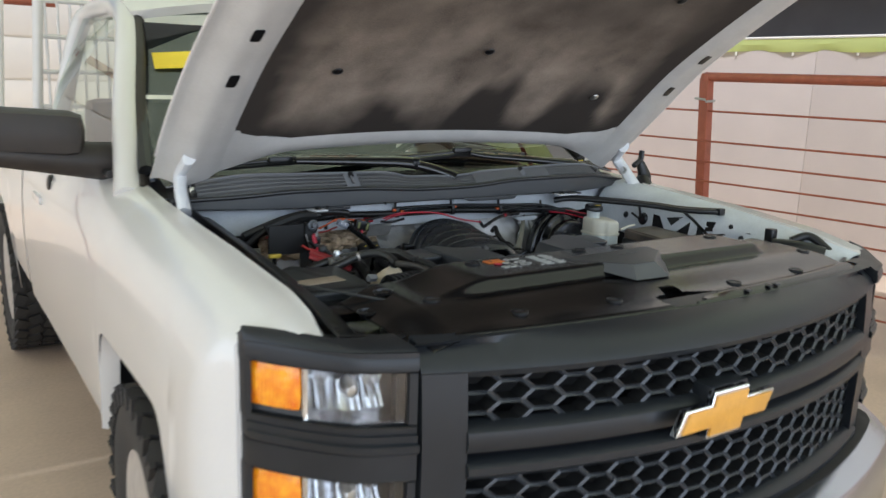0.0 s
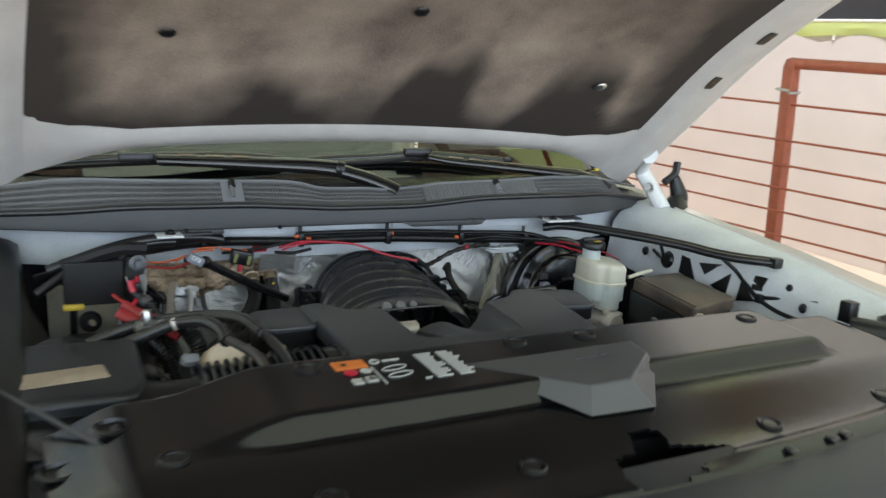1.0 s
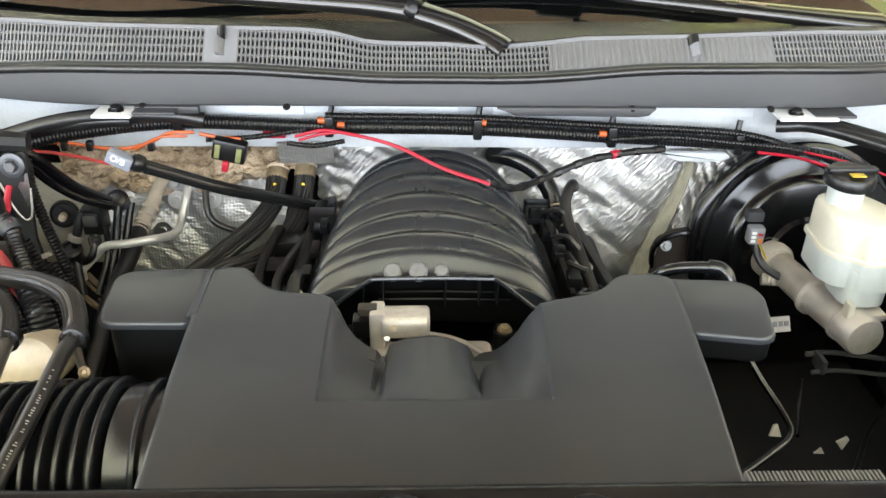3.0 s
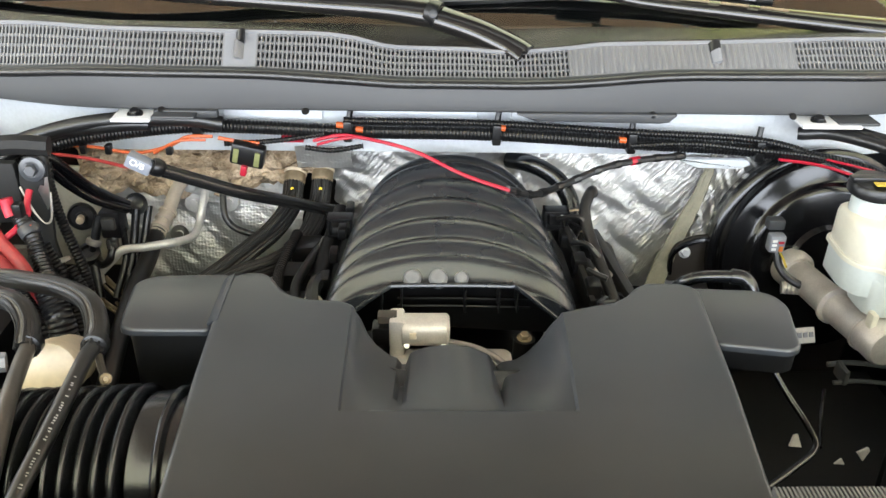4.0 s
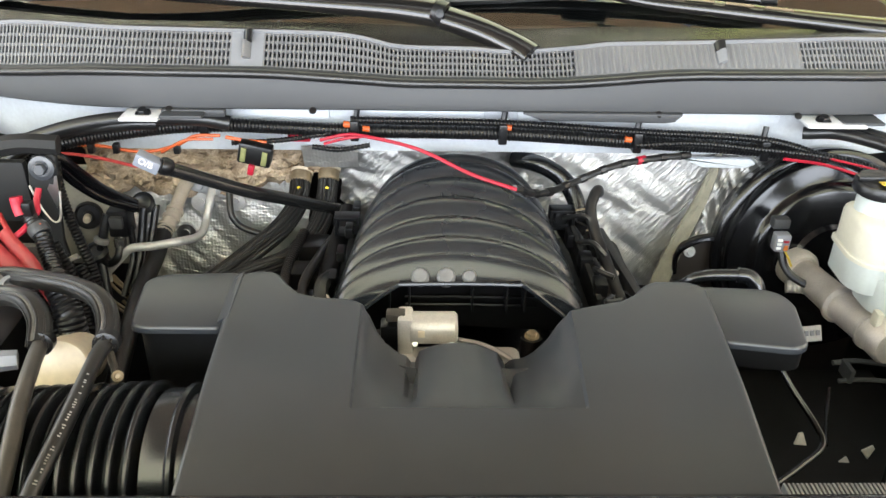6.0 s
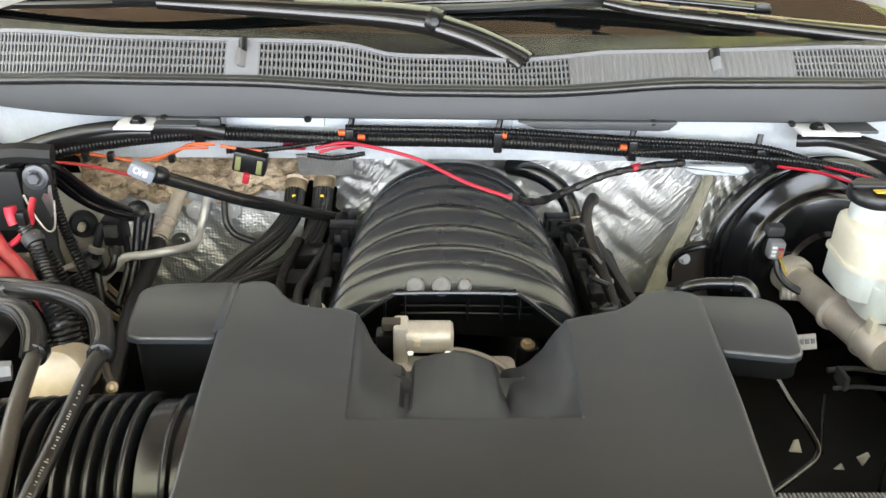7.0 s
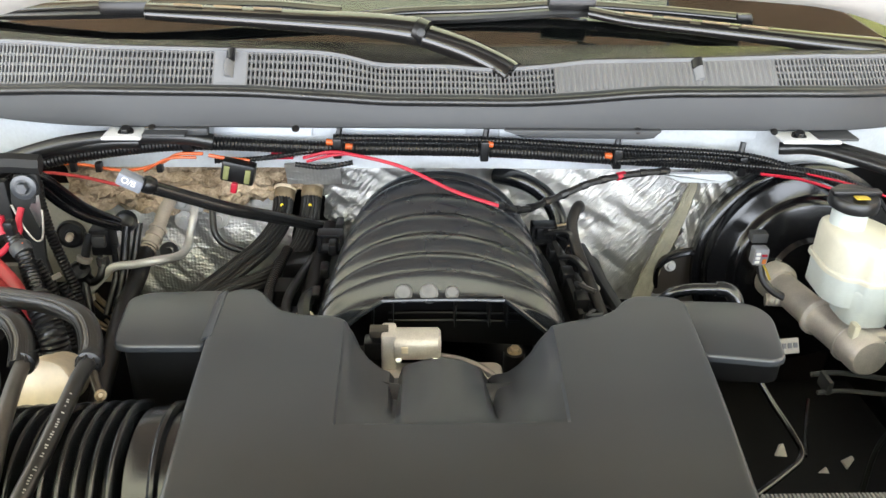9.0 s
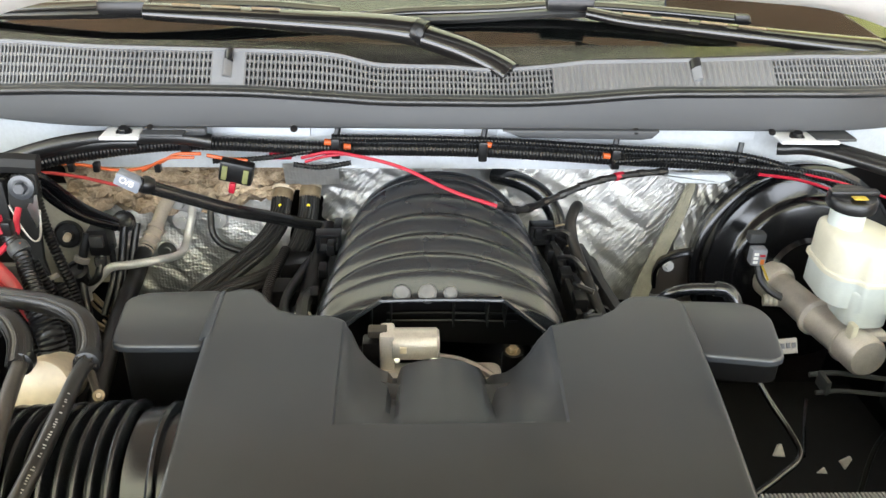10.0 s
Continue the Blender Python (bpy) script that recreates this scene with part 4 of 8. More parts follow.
def headlamp(e, z0, z1, upper):
    lamp = tagged(new("headlamp"), "headlamp with clear lens and amber indicator")
    lamp.parent = truck
    X = lambda a: e * a
    zb, zt = (0.921, 1.098) if upper else (0.745, 0.9195)
    # bezel ring
    def bez(x0, x1, a, b, proud, n=10):
        return strip(X(x0), X(x1), [(0.03, a), (proud, a + 0.002), (proud, b - 0.002), (0.03, b)], n)
    part("bezel", bez(0.671, 0.897, z1, zt, -0.012), TRIM, lamp)
    step = zb + (z0 - zb) * 0.34
    part("bezel", strip(X(0.671), X(0.897), [(0.03, zb), (-0.020, zb + 0.001), (-0.021, step - 0.001), (-0.013, step + 0.002), (-0.014, zb + (z0 - zb) * 0.66), (-0.009, zb + (z0 - zb) * 0.69), (-0.010, z0 - 0.002), (0.03, z0)], 10), TRIM, lamp)
    part("bezel", bez(0.671, 0.684, z0, z1, -0.010, 4), TRIM, lamp)
    part("bezel", bez(0.890, 0.899, z0 - 0.01, z1 + 0.004, -0.010, 3), TRIM, lamp)
    part("housing", strip(X(0.668), X(0.895), [(0.085, zb), (0.085, zt), (0.095, zt), (0.095, zb)], 8), BLACK, lamp)
    part("inner_bezel", strip(X(0.683), X(0.697), [(0.012, z0 + 0.001), (0.006, z0 + 0.003), (0.006, z1 - 0.003), (0.012, z1 - 0.001)], 4), BLACK, lamp)
    if upper:
        # the cap that runs up to the fender and the cover
        rows = []
        for i in range(17):
            t = i / 16
            x = 0.671 + 0.223 * t
            f, up = front(x), 0.012 * smooth01((t - 0.3) / 0.6)
            rows.append([(X(x), f - 0.013, 1.068), (X(x), f - 0.013, 1.082 + up * 0.3), (X(x), f - 0.006, 1.094 + up * 0.7), (X(x), f + 0.008, 1.101 + up), (X(x), f + 0.075 - 0.060 * t, 1.1025 + up)])
        f = front(0.894)
        rows.append([(X(0.898), f - 0.006, 1.064), (X(0.898), f - 0.005, 1.076), (X(0.898), f - 0.002, 1.090), (X(0.897), f + 0.006, 1.102), (X(0.896), f + 0.014, 1.107)])
        rows.append([(X(0.899), f + 0.02, 1.060), (X(0.899), f + 0.02, 1.070), (X(0.899), f + 0.02, 1.082), (X(0.898), f + 0.02, 1.094), (X(0.897), f + 0.022, 1.100)])
        part("cap", grid(rows), TRIM, lamp, solid=0.003, smooth=60)
    # reflector tub, bulb, amber block, lens
    rows = []
    for i in range(25):
        x = 0.694 + 0.125 * i / 24
        flute = 0.004 * math.sin(i * 2.6)
        rows.append([(X(x), front(x) + 0.012, z0 + 0.002), (X(x), front(x) + 0.055 + flute, z0 + 0.012), (X(x), front(x) + 0.075 + flute, (z0 + z1) / 2), (X(x), front(x) + 0.055 + flute, z1 - 0.012), (X(x), front(x) + 0.012, z1 - 0.002)])
    part("reflector", grid(rows), REFL, lamp, smooth=20)
    cx = 0.752
    part("bulb_shroud", lathe([(0.012, 0), (0.013, 0.02), (0.009, 0.032), (0, 0.034)], (X(cx), front(cx) + 0.065, (z0 + z1) / 2), (0, -1, 0), 18), STEEL, lamp)
    part("divider", strip(X(0.819), X(0.826), [(0.06, z0), (0.006, z0), (0.006, z1), (0.06, z1)], 2), CHROME, lamp)
    # amber cell set back behind the clear lens, brighter boss in its middle
    lo, hi = z0 + 0.014, z1 - 0.005
    rows = []
    for i in range(29):
        t = i / 28
        x = 0.828 + 0.058 * t
        f = front(x) - 0.001 + 0.005 * abs(2 * t - 1) ** 4
        rows.append([(X(x), f + 0.006 * abs(2 * v - 1) ** 3 + 0.0011 * (i % 2) - 0.003 * math.exp(-((t - 0.45) ** 2 + (v - 0.42) ** 2) / 0.05), lo + (hi - lo) * v) for v in [k / 12 for k in range(13)]])
    part("indicator_backing", grid([[(p[0], p[1] + 0.018, p[2]) for p in r] for r in rows]), CHROME, lamp)
    part("indicator", grid(rows), AMBER, lamp, "amber indicator lens", solid=0.002, smooth=15)
    part("indicator_shelf", strip(X(0.826), X(0.889), [(0.03, z0), (0.010, z0 + 0.002), (0.012, lo - 0.001), (0.03, lo)], 8), COWL, lamp)
    part("lens", strip(X(0.684), X(0.826), [(0.002, z0), (-0.002, z0 + 0.004), (-0.002, z1 - 0.004), (0.002, z1)], 18), LENS, lamp, "clear lens")
    for z in (z0 - 0.0008, z1 + 0.0008):
        part("lens_gasket", tube([(X(x), front(x) - 0.0115, z) for x in [0.682 + 0.209 * k / 12 for k in range(13)]], 0.0013, 6, 2), BLACK, lamp)


def bumper():
    b = tagged(new("front_bumper"), "dark front bumper")
    b.parent = truck
    rows = []
    for i in range(41):
        x = -0.93 + 1.86 * i / 40
        f = front(x) - 0.10
        rows.append([(x, f + 0.12, 0.665), (x, f + 0.06, 0.668), (x, f + 0.012, 0.655), (x, f, 0.63), (x, f, 0.50), (x, f + 0.03, 0.44), (x, f + 0.1, 0.42)])
    part("bumper_skin", grid(rows), BUMPM, b, "bright bumper skin", solid=0.004)
    part("step_pad", grid([[(x, front(x) - 0.10 + d, 0.674 - 0.004 * (d < 0.07)) for d in (0.062, 0.08, 0.10, 0.135)] for x in [-0.80 + 1.60 * i / 40 for i in range(41)]]), MATTEB, b, "black plastic step pad", solid=0.006)
    part("air_dam", strip(-0.8, 0.8, [(0.0, 0.30), (-0.03, 0.31), (-0.02, 0.43), (0.05, 0.43)]), BLACK, b)


flank(-1)
flank(1)
cab()
bonnet()
grille()
for e in (-1, 1):
    headlamp(e, 0.968, 1.062, True)
    headlamp(e, 0.775, 0.868, False)
bumper()


# ---- engine bay: sheet metal, cowl ----
def bay_metal():
    """Painted metal of the bay, parts of the truck."""
    # firewall: white upper shelf, dark lower wall
    rows = [[(x, y + 0.10 * smooth01((abs(x) - 0.5) / 0.35), z) for x in [-0.80 + 1.6 * i / 24 for i in range(25)]] for y, z in ((0.975, 1.19), (0.985, 1.185), (0.992, 1.165), (0.995, 1.12), (1.0, 1.102), (1.045, 1.092))]
    part("firewall_shelf", grid(rows), BAY_WHITE, truck, "white painted firewall shelf", solid=0.003)
    part("firewall", box(-0.80, 0.80, 1.085, 1.10, 0.45, 1.20, 0), BLACK, truck, smooth=0)
    for x0, x1 in ((-0.335, -0.205), (-0.17, 0.0), (0.045, 0.13), (0.22, 0.40)):
        part("shelf_rib", box(x0, x1, 0.986, 0.994, 1.150, 1.176, 0.003), BAY_WHITE, truck)
    part("shelf_ledge", slab(rounded([(0.277, 1.099), (0.373, 1.099), (0.381, 1.092), (0.366, 1.085), (0.306, 1.086)], 0.004, 3), 0, 0.008, 0.0015), BAY_WHITE, truck).matrix_world = pose(0, 0.993, 0, 90, 0, 0)
    for e in (-1, 1):
        # inner fender: gutter, sloping wall
        m = BAY_WHITE if e > 0 else BLACK
        rows, lower = [], []
        for j in range(19):
            y = 0.12 + 0.90 * j / 18
            zt = fender_top(y)
            rows.append([(e * 0.790, y, zt - 0.002), (e * 0.760, y, zt - 0.006), (e * 0.735, y, zt - 0.016), (e * 0.70, y, zt - 0.036), (e * 0.685, y, zt - 0.055), (e * 0.672, y, zt - 0.15)] if e > 0 else [(e * 0.760, y, zt - 0.004), (e * 0.752, y, zt - 0.03), (e * 0.70, y, zt - 0.045), (e * 0.685, y, zt - 0.055), (e * 0.672, y, zt - 0.15)])
            lower.append([(e * 0.672, y, zt - 0.152), (e * 0.62, y, zt - 0.30), (e * 0.60, y, 0.45)])
        part("inner_fender", grid(rows), m, truck, "white painted inner fender" if e > 0 else "", solid=0.003)
        part("splash_liner", grid(lower), BLACK, truck, "black splash liner", solid=0.003)
        if e < 0:
            part("gutter", tube([(-0.728, 0.2, fender_top(0.2) - 0.045), (-0.728, 0.6, fender_top(0.6) - 0.045), (-0.728, 1.0, fender_top(1.0) - 0.045)], 0.012, 8), RUBBER, truck)
    # zigzag brace and dark openings on the driver's inner fender
    def wall_x(y, z):
        d = fender_top(y) - z
        return lerp_table(d, [(0.036, 0.70), (0.055, 0.685), (0.15, 0.672)]) - 0.003
    for shape in (((0.759, 1.12), (0.735, 1.118), (0.705, 1.073), (0.757, 1.08)), ((0.704, 1.117), (0.643, 1.128), (0.681, 1.096)), ((0.658, 1.078), (0.61, 1.117), (0.613, 1.066)), ((0.578, 1.111), (0.535, 1.078), (0.58, 1.067)), ((0.554, 1.128), (0.525, 1.130), (0.523, 1.104), (0.55, 1.10))):
        bm = bmesh.new()
        bm.faces.new([bm.verts.new((wall_x(y, z), y, z)) for y, z in shape])
        part("brace_opening", bm, BLACK, truck, smooth=0, solid=0.004)
    for y, z, r in ((0.802, 1.098, 1.5), (0.88, 1.10, 0.8), (0.36, 1.085, 0.8), (0.42, 1.10, 0.7), (0.47, 1.125, 0.6)):
        part("grommet", lathe([(0, 0.006 * r), (0.010 * r, 0.005 * r), (0.014 * r, 0), (0, 0)], (wall_x(y, z), y, z), (-1, 0, 0.2), 14), BLACK, truck)
    part("radiator_support", box(-0.66, 0.66, 0.08, 0.16, 1.04, 1.10, 0.01), BLACK, truck)
    part("radiator", box(-0.45, 0.45, 0.17, 0.23, 0.50, 1.06, 0.005), BLACK, truck)
    part("fan_shroud", box(-0.47, 0.47, 0.235, 0.34, 0.50, 1.05, 0.01), BLACK, truck)


def lip_z(x):
    return lerp_table(x, [(-0.8, 1.20), (-0.62, 1.212), (-0.50, 1.2245), (-0.28, 1.2235), (-0.20, 1.219), (-0.10, 1.213), (0.08, 1.213), (0.16, 1.219), (0.24, 1.2265), (0.45, 1.229), (0.6, 1.226), (0.70, 1.21), (0.8, 1.195)])


def vent_top(x):
    return lerp_table(x, [(-0.8, 1.23), (-0.62, 1.262), (-0.56, 1.266), (-0.2, 1.261), (-0.16, 1.256), (-0.115, 1.2445), (0.0, 1.243), (0.02, 1.240), (0.05, 1.240), (0.07, 1.243), (0.10, 1.244), (0.16, 1.252), (0.30, 1.256), (0.47, 1.263), (0.60, 1.258), (0.72, 1.235), (0.8, 1.22)])


def sweep_back(x):
    return 0.085 * smooth01((abs(x) - 0.45) / 0.4)


def cowl():
    c = thing("cowl_panel", "grey plastic cowl with slotted vents below the windscreen", "cowl panel")
    xs = [-0.79 + 1.58 * i / 90 for i in range(91)]
    def sheet(name, section, material, **kw):
        return part(name, grid([[(x, y + sweep_back(x), z) for y, z in section(x)] for x in xs]), material, c, **kw)
    sheet("front_face", lambda x: [(0.950, 1.178), (0.944, 1.181), (0.944, 1.188), (0.948, lip_z(x) - 0.012), (0.949, lip_z(x) - 0.006)], COWL, solid=0.003)
    part("rubber_seal", tube([(x, 0.9475 + sweep_back(x), lip_z(x)) for x in xs[::3]], 0.0058, 10, 3), RUBBER, c, "black rubber bonnet seal")
    sheet("gutter", lambda x: [(0.949, lip_z(x) - 0.005), (0.956, lip_z(x) - 0.003), (0.966, lip_z(x) + 0.003)], COWL, solid=0.002)
    sheet("rear_apron", lambda x: [(1.000, vent_top(x) - 0.003), (1.0035, vent_top(x) + 0.0015), (1.012, vent_top(x) + 0.001), (1.045, 0.5 * vent_top(x) + 0.626), (1.085, 1.252)], APRON, solid=0.003)
    part("vent_edge", tube([(x, 1.001 + sweep_back(x), vent_top(x)) for x in xs[::2]], 0.0028, 6, 2), SLATL, c)
    sheet("vent_well", lambda x: [(0.972, lip_z(x) - 0.004), (1.004, vent_top(x) - 0.012)], BLACK, smooth=0)
    # vents: upright slats and level bars
    def vp(x, v, lift=0.0):
        a, b = Vector((x, 0.966, lip_z(x) + 0.003)), Vector((x, 1.0, vent_top(x) - 0.002))
        p = a.lerp(b, v)
        return Vector((p.x, p.y + sweep_back(x) - lift * 0.75, p.z + lift * 0.66))
    spans = [(-0.72, -0.325), (-0.283, 0.115), (0.406, 0.70)]
    for x0, x1 in spans:
        bm = bmesh.new()
        n = int((x1 - x0) / 0.0054)
        for k in range(n + 1):
            x = x0 + (x1 - x0) * k / n
            w = 0.0011
            f0, f1 = [vp(x - w, 0.0, 0.001), vp(x + w, 0.0, 0.001)], [vp(x + w, 1.0, 0.001), vp(x - w, 1.0, 0.001)]
            top = [bm.verts.new(p) for p in f0 + f1]
            low = [bm.verts.new(p + Vector((0, 0.004, -0.004))) for p in f0 + f1]
            bm.faces.new(top)
            for i in range(4):
                bm.faces.new((top[i], low[i], low[(i + 1) % 4], top[(i + 1) % 4]))
        sl = part("vent_slats", bm, SLAT, c, smooth=0)
        sl["kind"] = "stuff"
        for v in (0.02, 0.26, 0.5, 0.74, 0.98):
            bm = bmesh.new()
            rows = []
            for k in range(25):
                x = x0 + (x1 - x0) * k / 24
                rows.append([vp(x, v - 0.035), vp(x, v + 0.035), vp(x, v + 0.035, -0.005), vp(x, v - 0.035, -0.005)])
            part("vent_bar", grid(rows, True), SLAT, c, smooth=0)
    # plain ribbed stretch and clips
    part("blank_panel", grid([[vp(0.115 + 0.291 * i / 144, v, 0.0008 + (0.0024 * w if i % 4 < 2 else 0)) for i in range(145)] for v, w in ((0, 0), (0.06, 0.3), (0.14, 1), (0.5, 1), (0.88, 1), (0.95, 0.3), (1, 0))]), SLAT, c, smooth=20)
    part("blank_panel", grid([[vp(x, v, 0.001) for x in (-0.324, -0.304, -0.284)] for v in (0.0, 0.5, 1)]), SLATL, c)
    for x in (-0.304, 0.302):
        a, b, c2 = vp(x, 0.22, 0.002), vp(x, 0.62, 0.003), vp(x, 1.02, 0.003)
        part("clip_tongue", tube([a, a.lerp(b, 0.4), b, b.lerp(c2, 0.2)], 0.0088, 14, 4, flat=0.4), SLAT if x < 0 else SLATL, c)
        part("clip_head", tube([b.lerp(c2, 0.15), b.lerp(c2, 0.6), c2], 0.0092, 12, 3, flat=0.5), BLACK, c)
    part("drip_tray", slab([(0.046, 0.0), (0.250, 0.0), (0.242, -0.011), (0.228, -0.013), (0.070, -0.011)], -0.006, 0.006, 0.002), COWL, c).matrix_world = pose(0, 0.941, 1.181, 90, 0, 0)
    part("drip_tray", box(-0.41, -0.33, 0.935, 0.947, 1.170, 1.180, 0.003), COWL, c)
    for e in (-1, 1):
        br = part("support_bracket", box(e * 0.43 - 0.026, e * 0.43 + (0.022 if e < 0 else 0.05), 0.912, 0.962, 1.172, 1.176, 0.0015), WHITE_INNER, c, "pale metal bracket")
        bolt((e * 0.43, 0.930, 1.176), (0, -0.3, 0.95), 0.0065, c, BLACK)
        part("bracket_wing", box(e * 0.43 + 0.022, e * 0.43 + 0.075, 0.918, 0.962, 1.174, 1.178, 0.0015), COWL, c)
        for x in (e * 0.40, e * 0.22):
            part("push_clip", lathe([(0, 0.002), (0.004, 0.0015), (0.005, 0), (0, 0)], (x, 0.938, 1.1795), (0, -0.7, 0.7), 12), BLACK, c)


def wipers():
    def slots(parent, a, b, n):
        # narrow slots along the folded link's upper edge, with bare metal showing
        a, b = Vector(a), Vector(b)
        for k in range(n):
            part("link_slot", tube([a.lerp(b, (k + 0.12) / n), a.lerp(b, (k + 0.82) / n)], 0.0017, 6, 2), BRASS, parent)
    w = thing("wiper", "black windscreen wiper with jointed arm resting on cowl", "wiper", "windscreen wipers")
    part("wiper_arm", tube([(0.060, 0.998, 1.236), (0.052, 1.005, 1.240), (0.036, 1.015, 1.246), (-0.005, 1.032, 1.260), (-0.060, 1.048, 1.274)], 0.0175, 14, flat=0.75), WIPERM, w)
    part("arm_joint", tube([(-0.052, 1.044, 1.275), (-0.066, 1.05, 1.279)], 0.0180, 12, 2), BLACK, w)
    part("joint_pin", lathe([(0.0055, 0), (0.0055, 0.006), (0.003, 0.007), (0, 0.007)], (-0.060, 1.030, 1.280), (0, -0.9, 0.4), 14), COWL, w)
    part("wiper_link", tube([(-0.062, 1.05, 1.277), (-0.12, 1.058, 1.282), (-0.20, 1.066, 1.285), (-0.315, 1.075, 1.289), (-0.43, 1.085, 1.292)], 0.0205, 14, taper=0.6, flat=0.72), WIPERM, w)
    slots(w, (-0.24, 1.067, 1.3005), (-0.40, 1.078, 1.3035), 3)
    part("blade_carrier", box(-0.50, -0.43, 1.10, 1.122, 1.282, 1.302, 0.006), BLACK, w)
    part("wiper_blade", tube([(-0.14, 1.108, 1.280), (-0.25, 1.114, 1.284), (-0.38, 1.121, 1.283), (-0.50, 1.138, 1.277), (-0.62, 1.172, 1.266), (-0.73, 1.212, 1.255)], 0.0075, 8), RUBBER, w)
    part("blade_spine", tube([(-0.17, 1.106, 1.291), (-0.28, 1.112, 1.297), (-0.46, 1.126, 1.293), (-0.60, 1.162, 1.280), (-0.71, 1.198, 1.268)], 0.0085, 10, flat=0.5), WIPERM, w)
    v = thing("wiper", "black windscreen wiper crossing the driver's side glass", "wiper", "windscreen wipers")
    part("wiper_arm", tube([(0.665, 1.03, 1.225), (0.64, 1.05, 1.240), (0.585, 1.068, 1.257)], 0.0165, 14, flat=0.75), WIPERM, v)
    part("wiper_link", tube([(0.588, 1.068, 1.257), (0.52, 1.07, 1.263), (0.446, 1.072, 1.270), (0.325, 1.077, 1.281), (0.23, 1.083, 1.289), (0.172, 1.090, 1.298)], 0.0170, 14, taper=0.5, flat=0.72), WIPERM, v)
    slots(v, (0.215, 1.080, 1.300), (0.43, 1.064, 1.283), 4)
    part("blade_carrier", box(0.118, 0.186, 1.098, 1.118, 1.296, 1.316, 0.006), BLACK, v)
    part("wiper_blade", tube([(0.42, 1.126, 1.281), (0.28, 1.122, 1.287), (0.15, 1.118, 1.290), (0.0, 1.110, 1.282), (-0.14, 1.104, 1.278)], 0.0065, 8), RUBBER, v)
    part("blade_spine", tube([(0.405, 1.116, 1.287), (0.28, 1.114, 1.297), (0.15, 1.110, 1.304), (0.05, 1.108, 1.298), (-0.07, 1.105, 1.293), (-0.13, 1.102, 1.287)], 0.0072, 10, flat=0.5), WIPERM, v)
    part("blade_end", box(0.392, 0.414, 1.108, 1.122, 1.281, 1.293, 0.003), BLACK, v)


# ---- covers at the front of the bay ----
OLDRUB = mat("brownish_old_rubber", (0.045, 0.038, 0.030), 0.5, var=0.25, scale=25, fine=400, bump=0.2, dist=0.0006)
TAGM = mat("dusty_grey_tag", (0.17, 0.16, 0.145), 0.6, var=0.2, scale=60, bump=0.05)
TRIM_L = mat("satin_grey_plastic", (0.062, 0.064, 0.067), 0.30, var=0.1, scale=8, fine=1200, bump=0.15, dist=0.0003)


def shield_z(x, y):
    edge = smooth01((0.455 - x) / 0.05) * smooth01((x + 0.56) / 0.15)
    rise = smooth01((y - 0.152 - 0.01 * x) / 0.027)
    z = 1.110 + 0.018 * smooth01((y - 0.02) / 0.13) + 0.026 * rise * edge
    z -= 0.030 * smooth01((y - 0.312) / 0.02)
    z -= 0.03 * smooth01((abs(x) - 0.58) / 0.10)
    return z


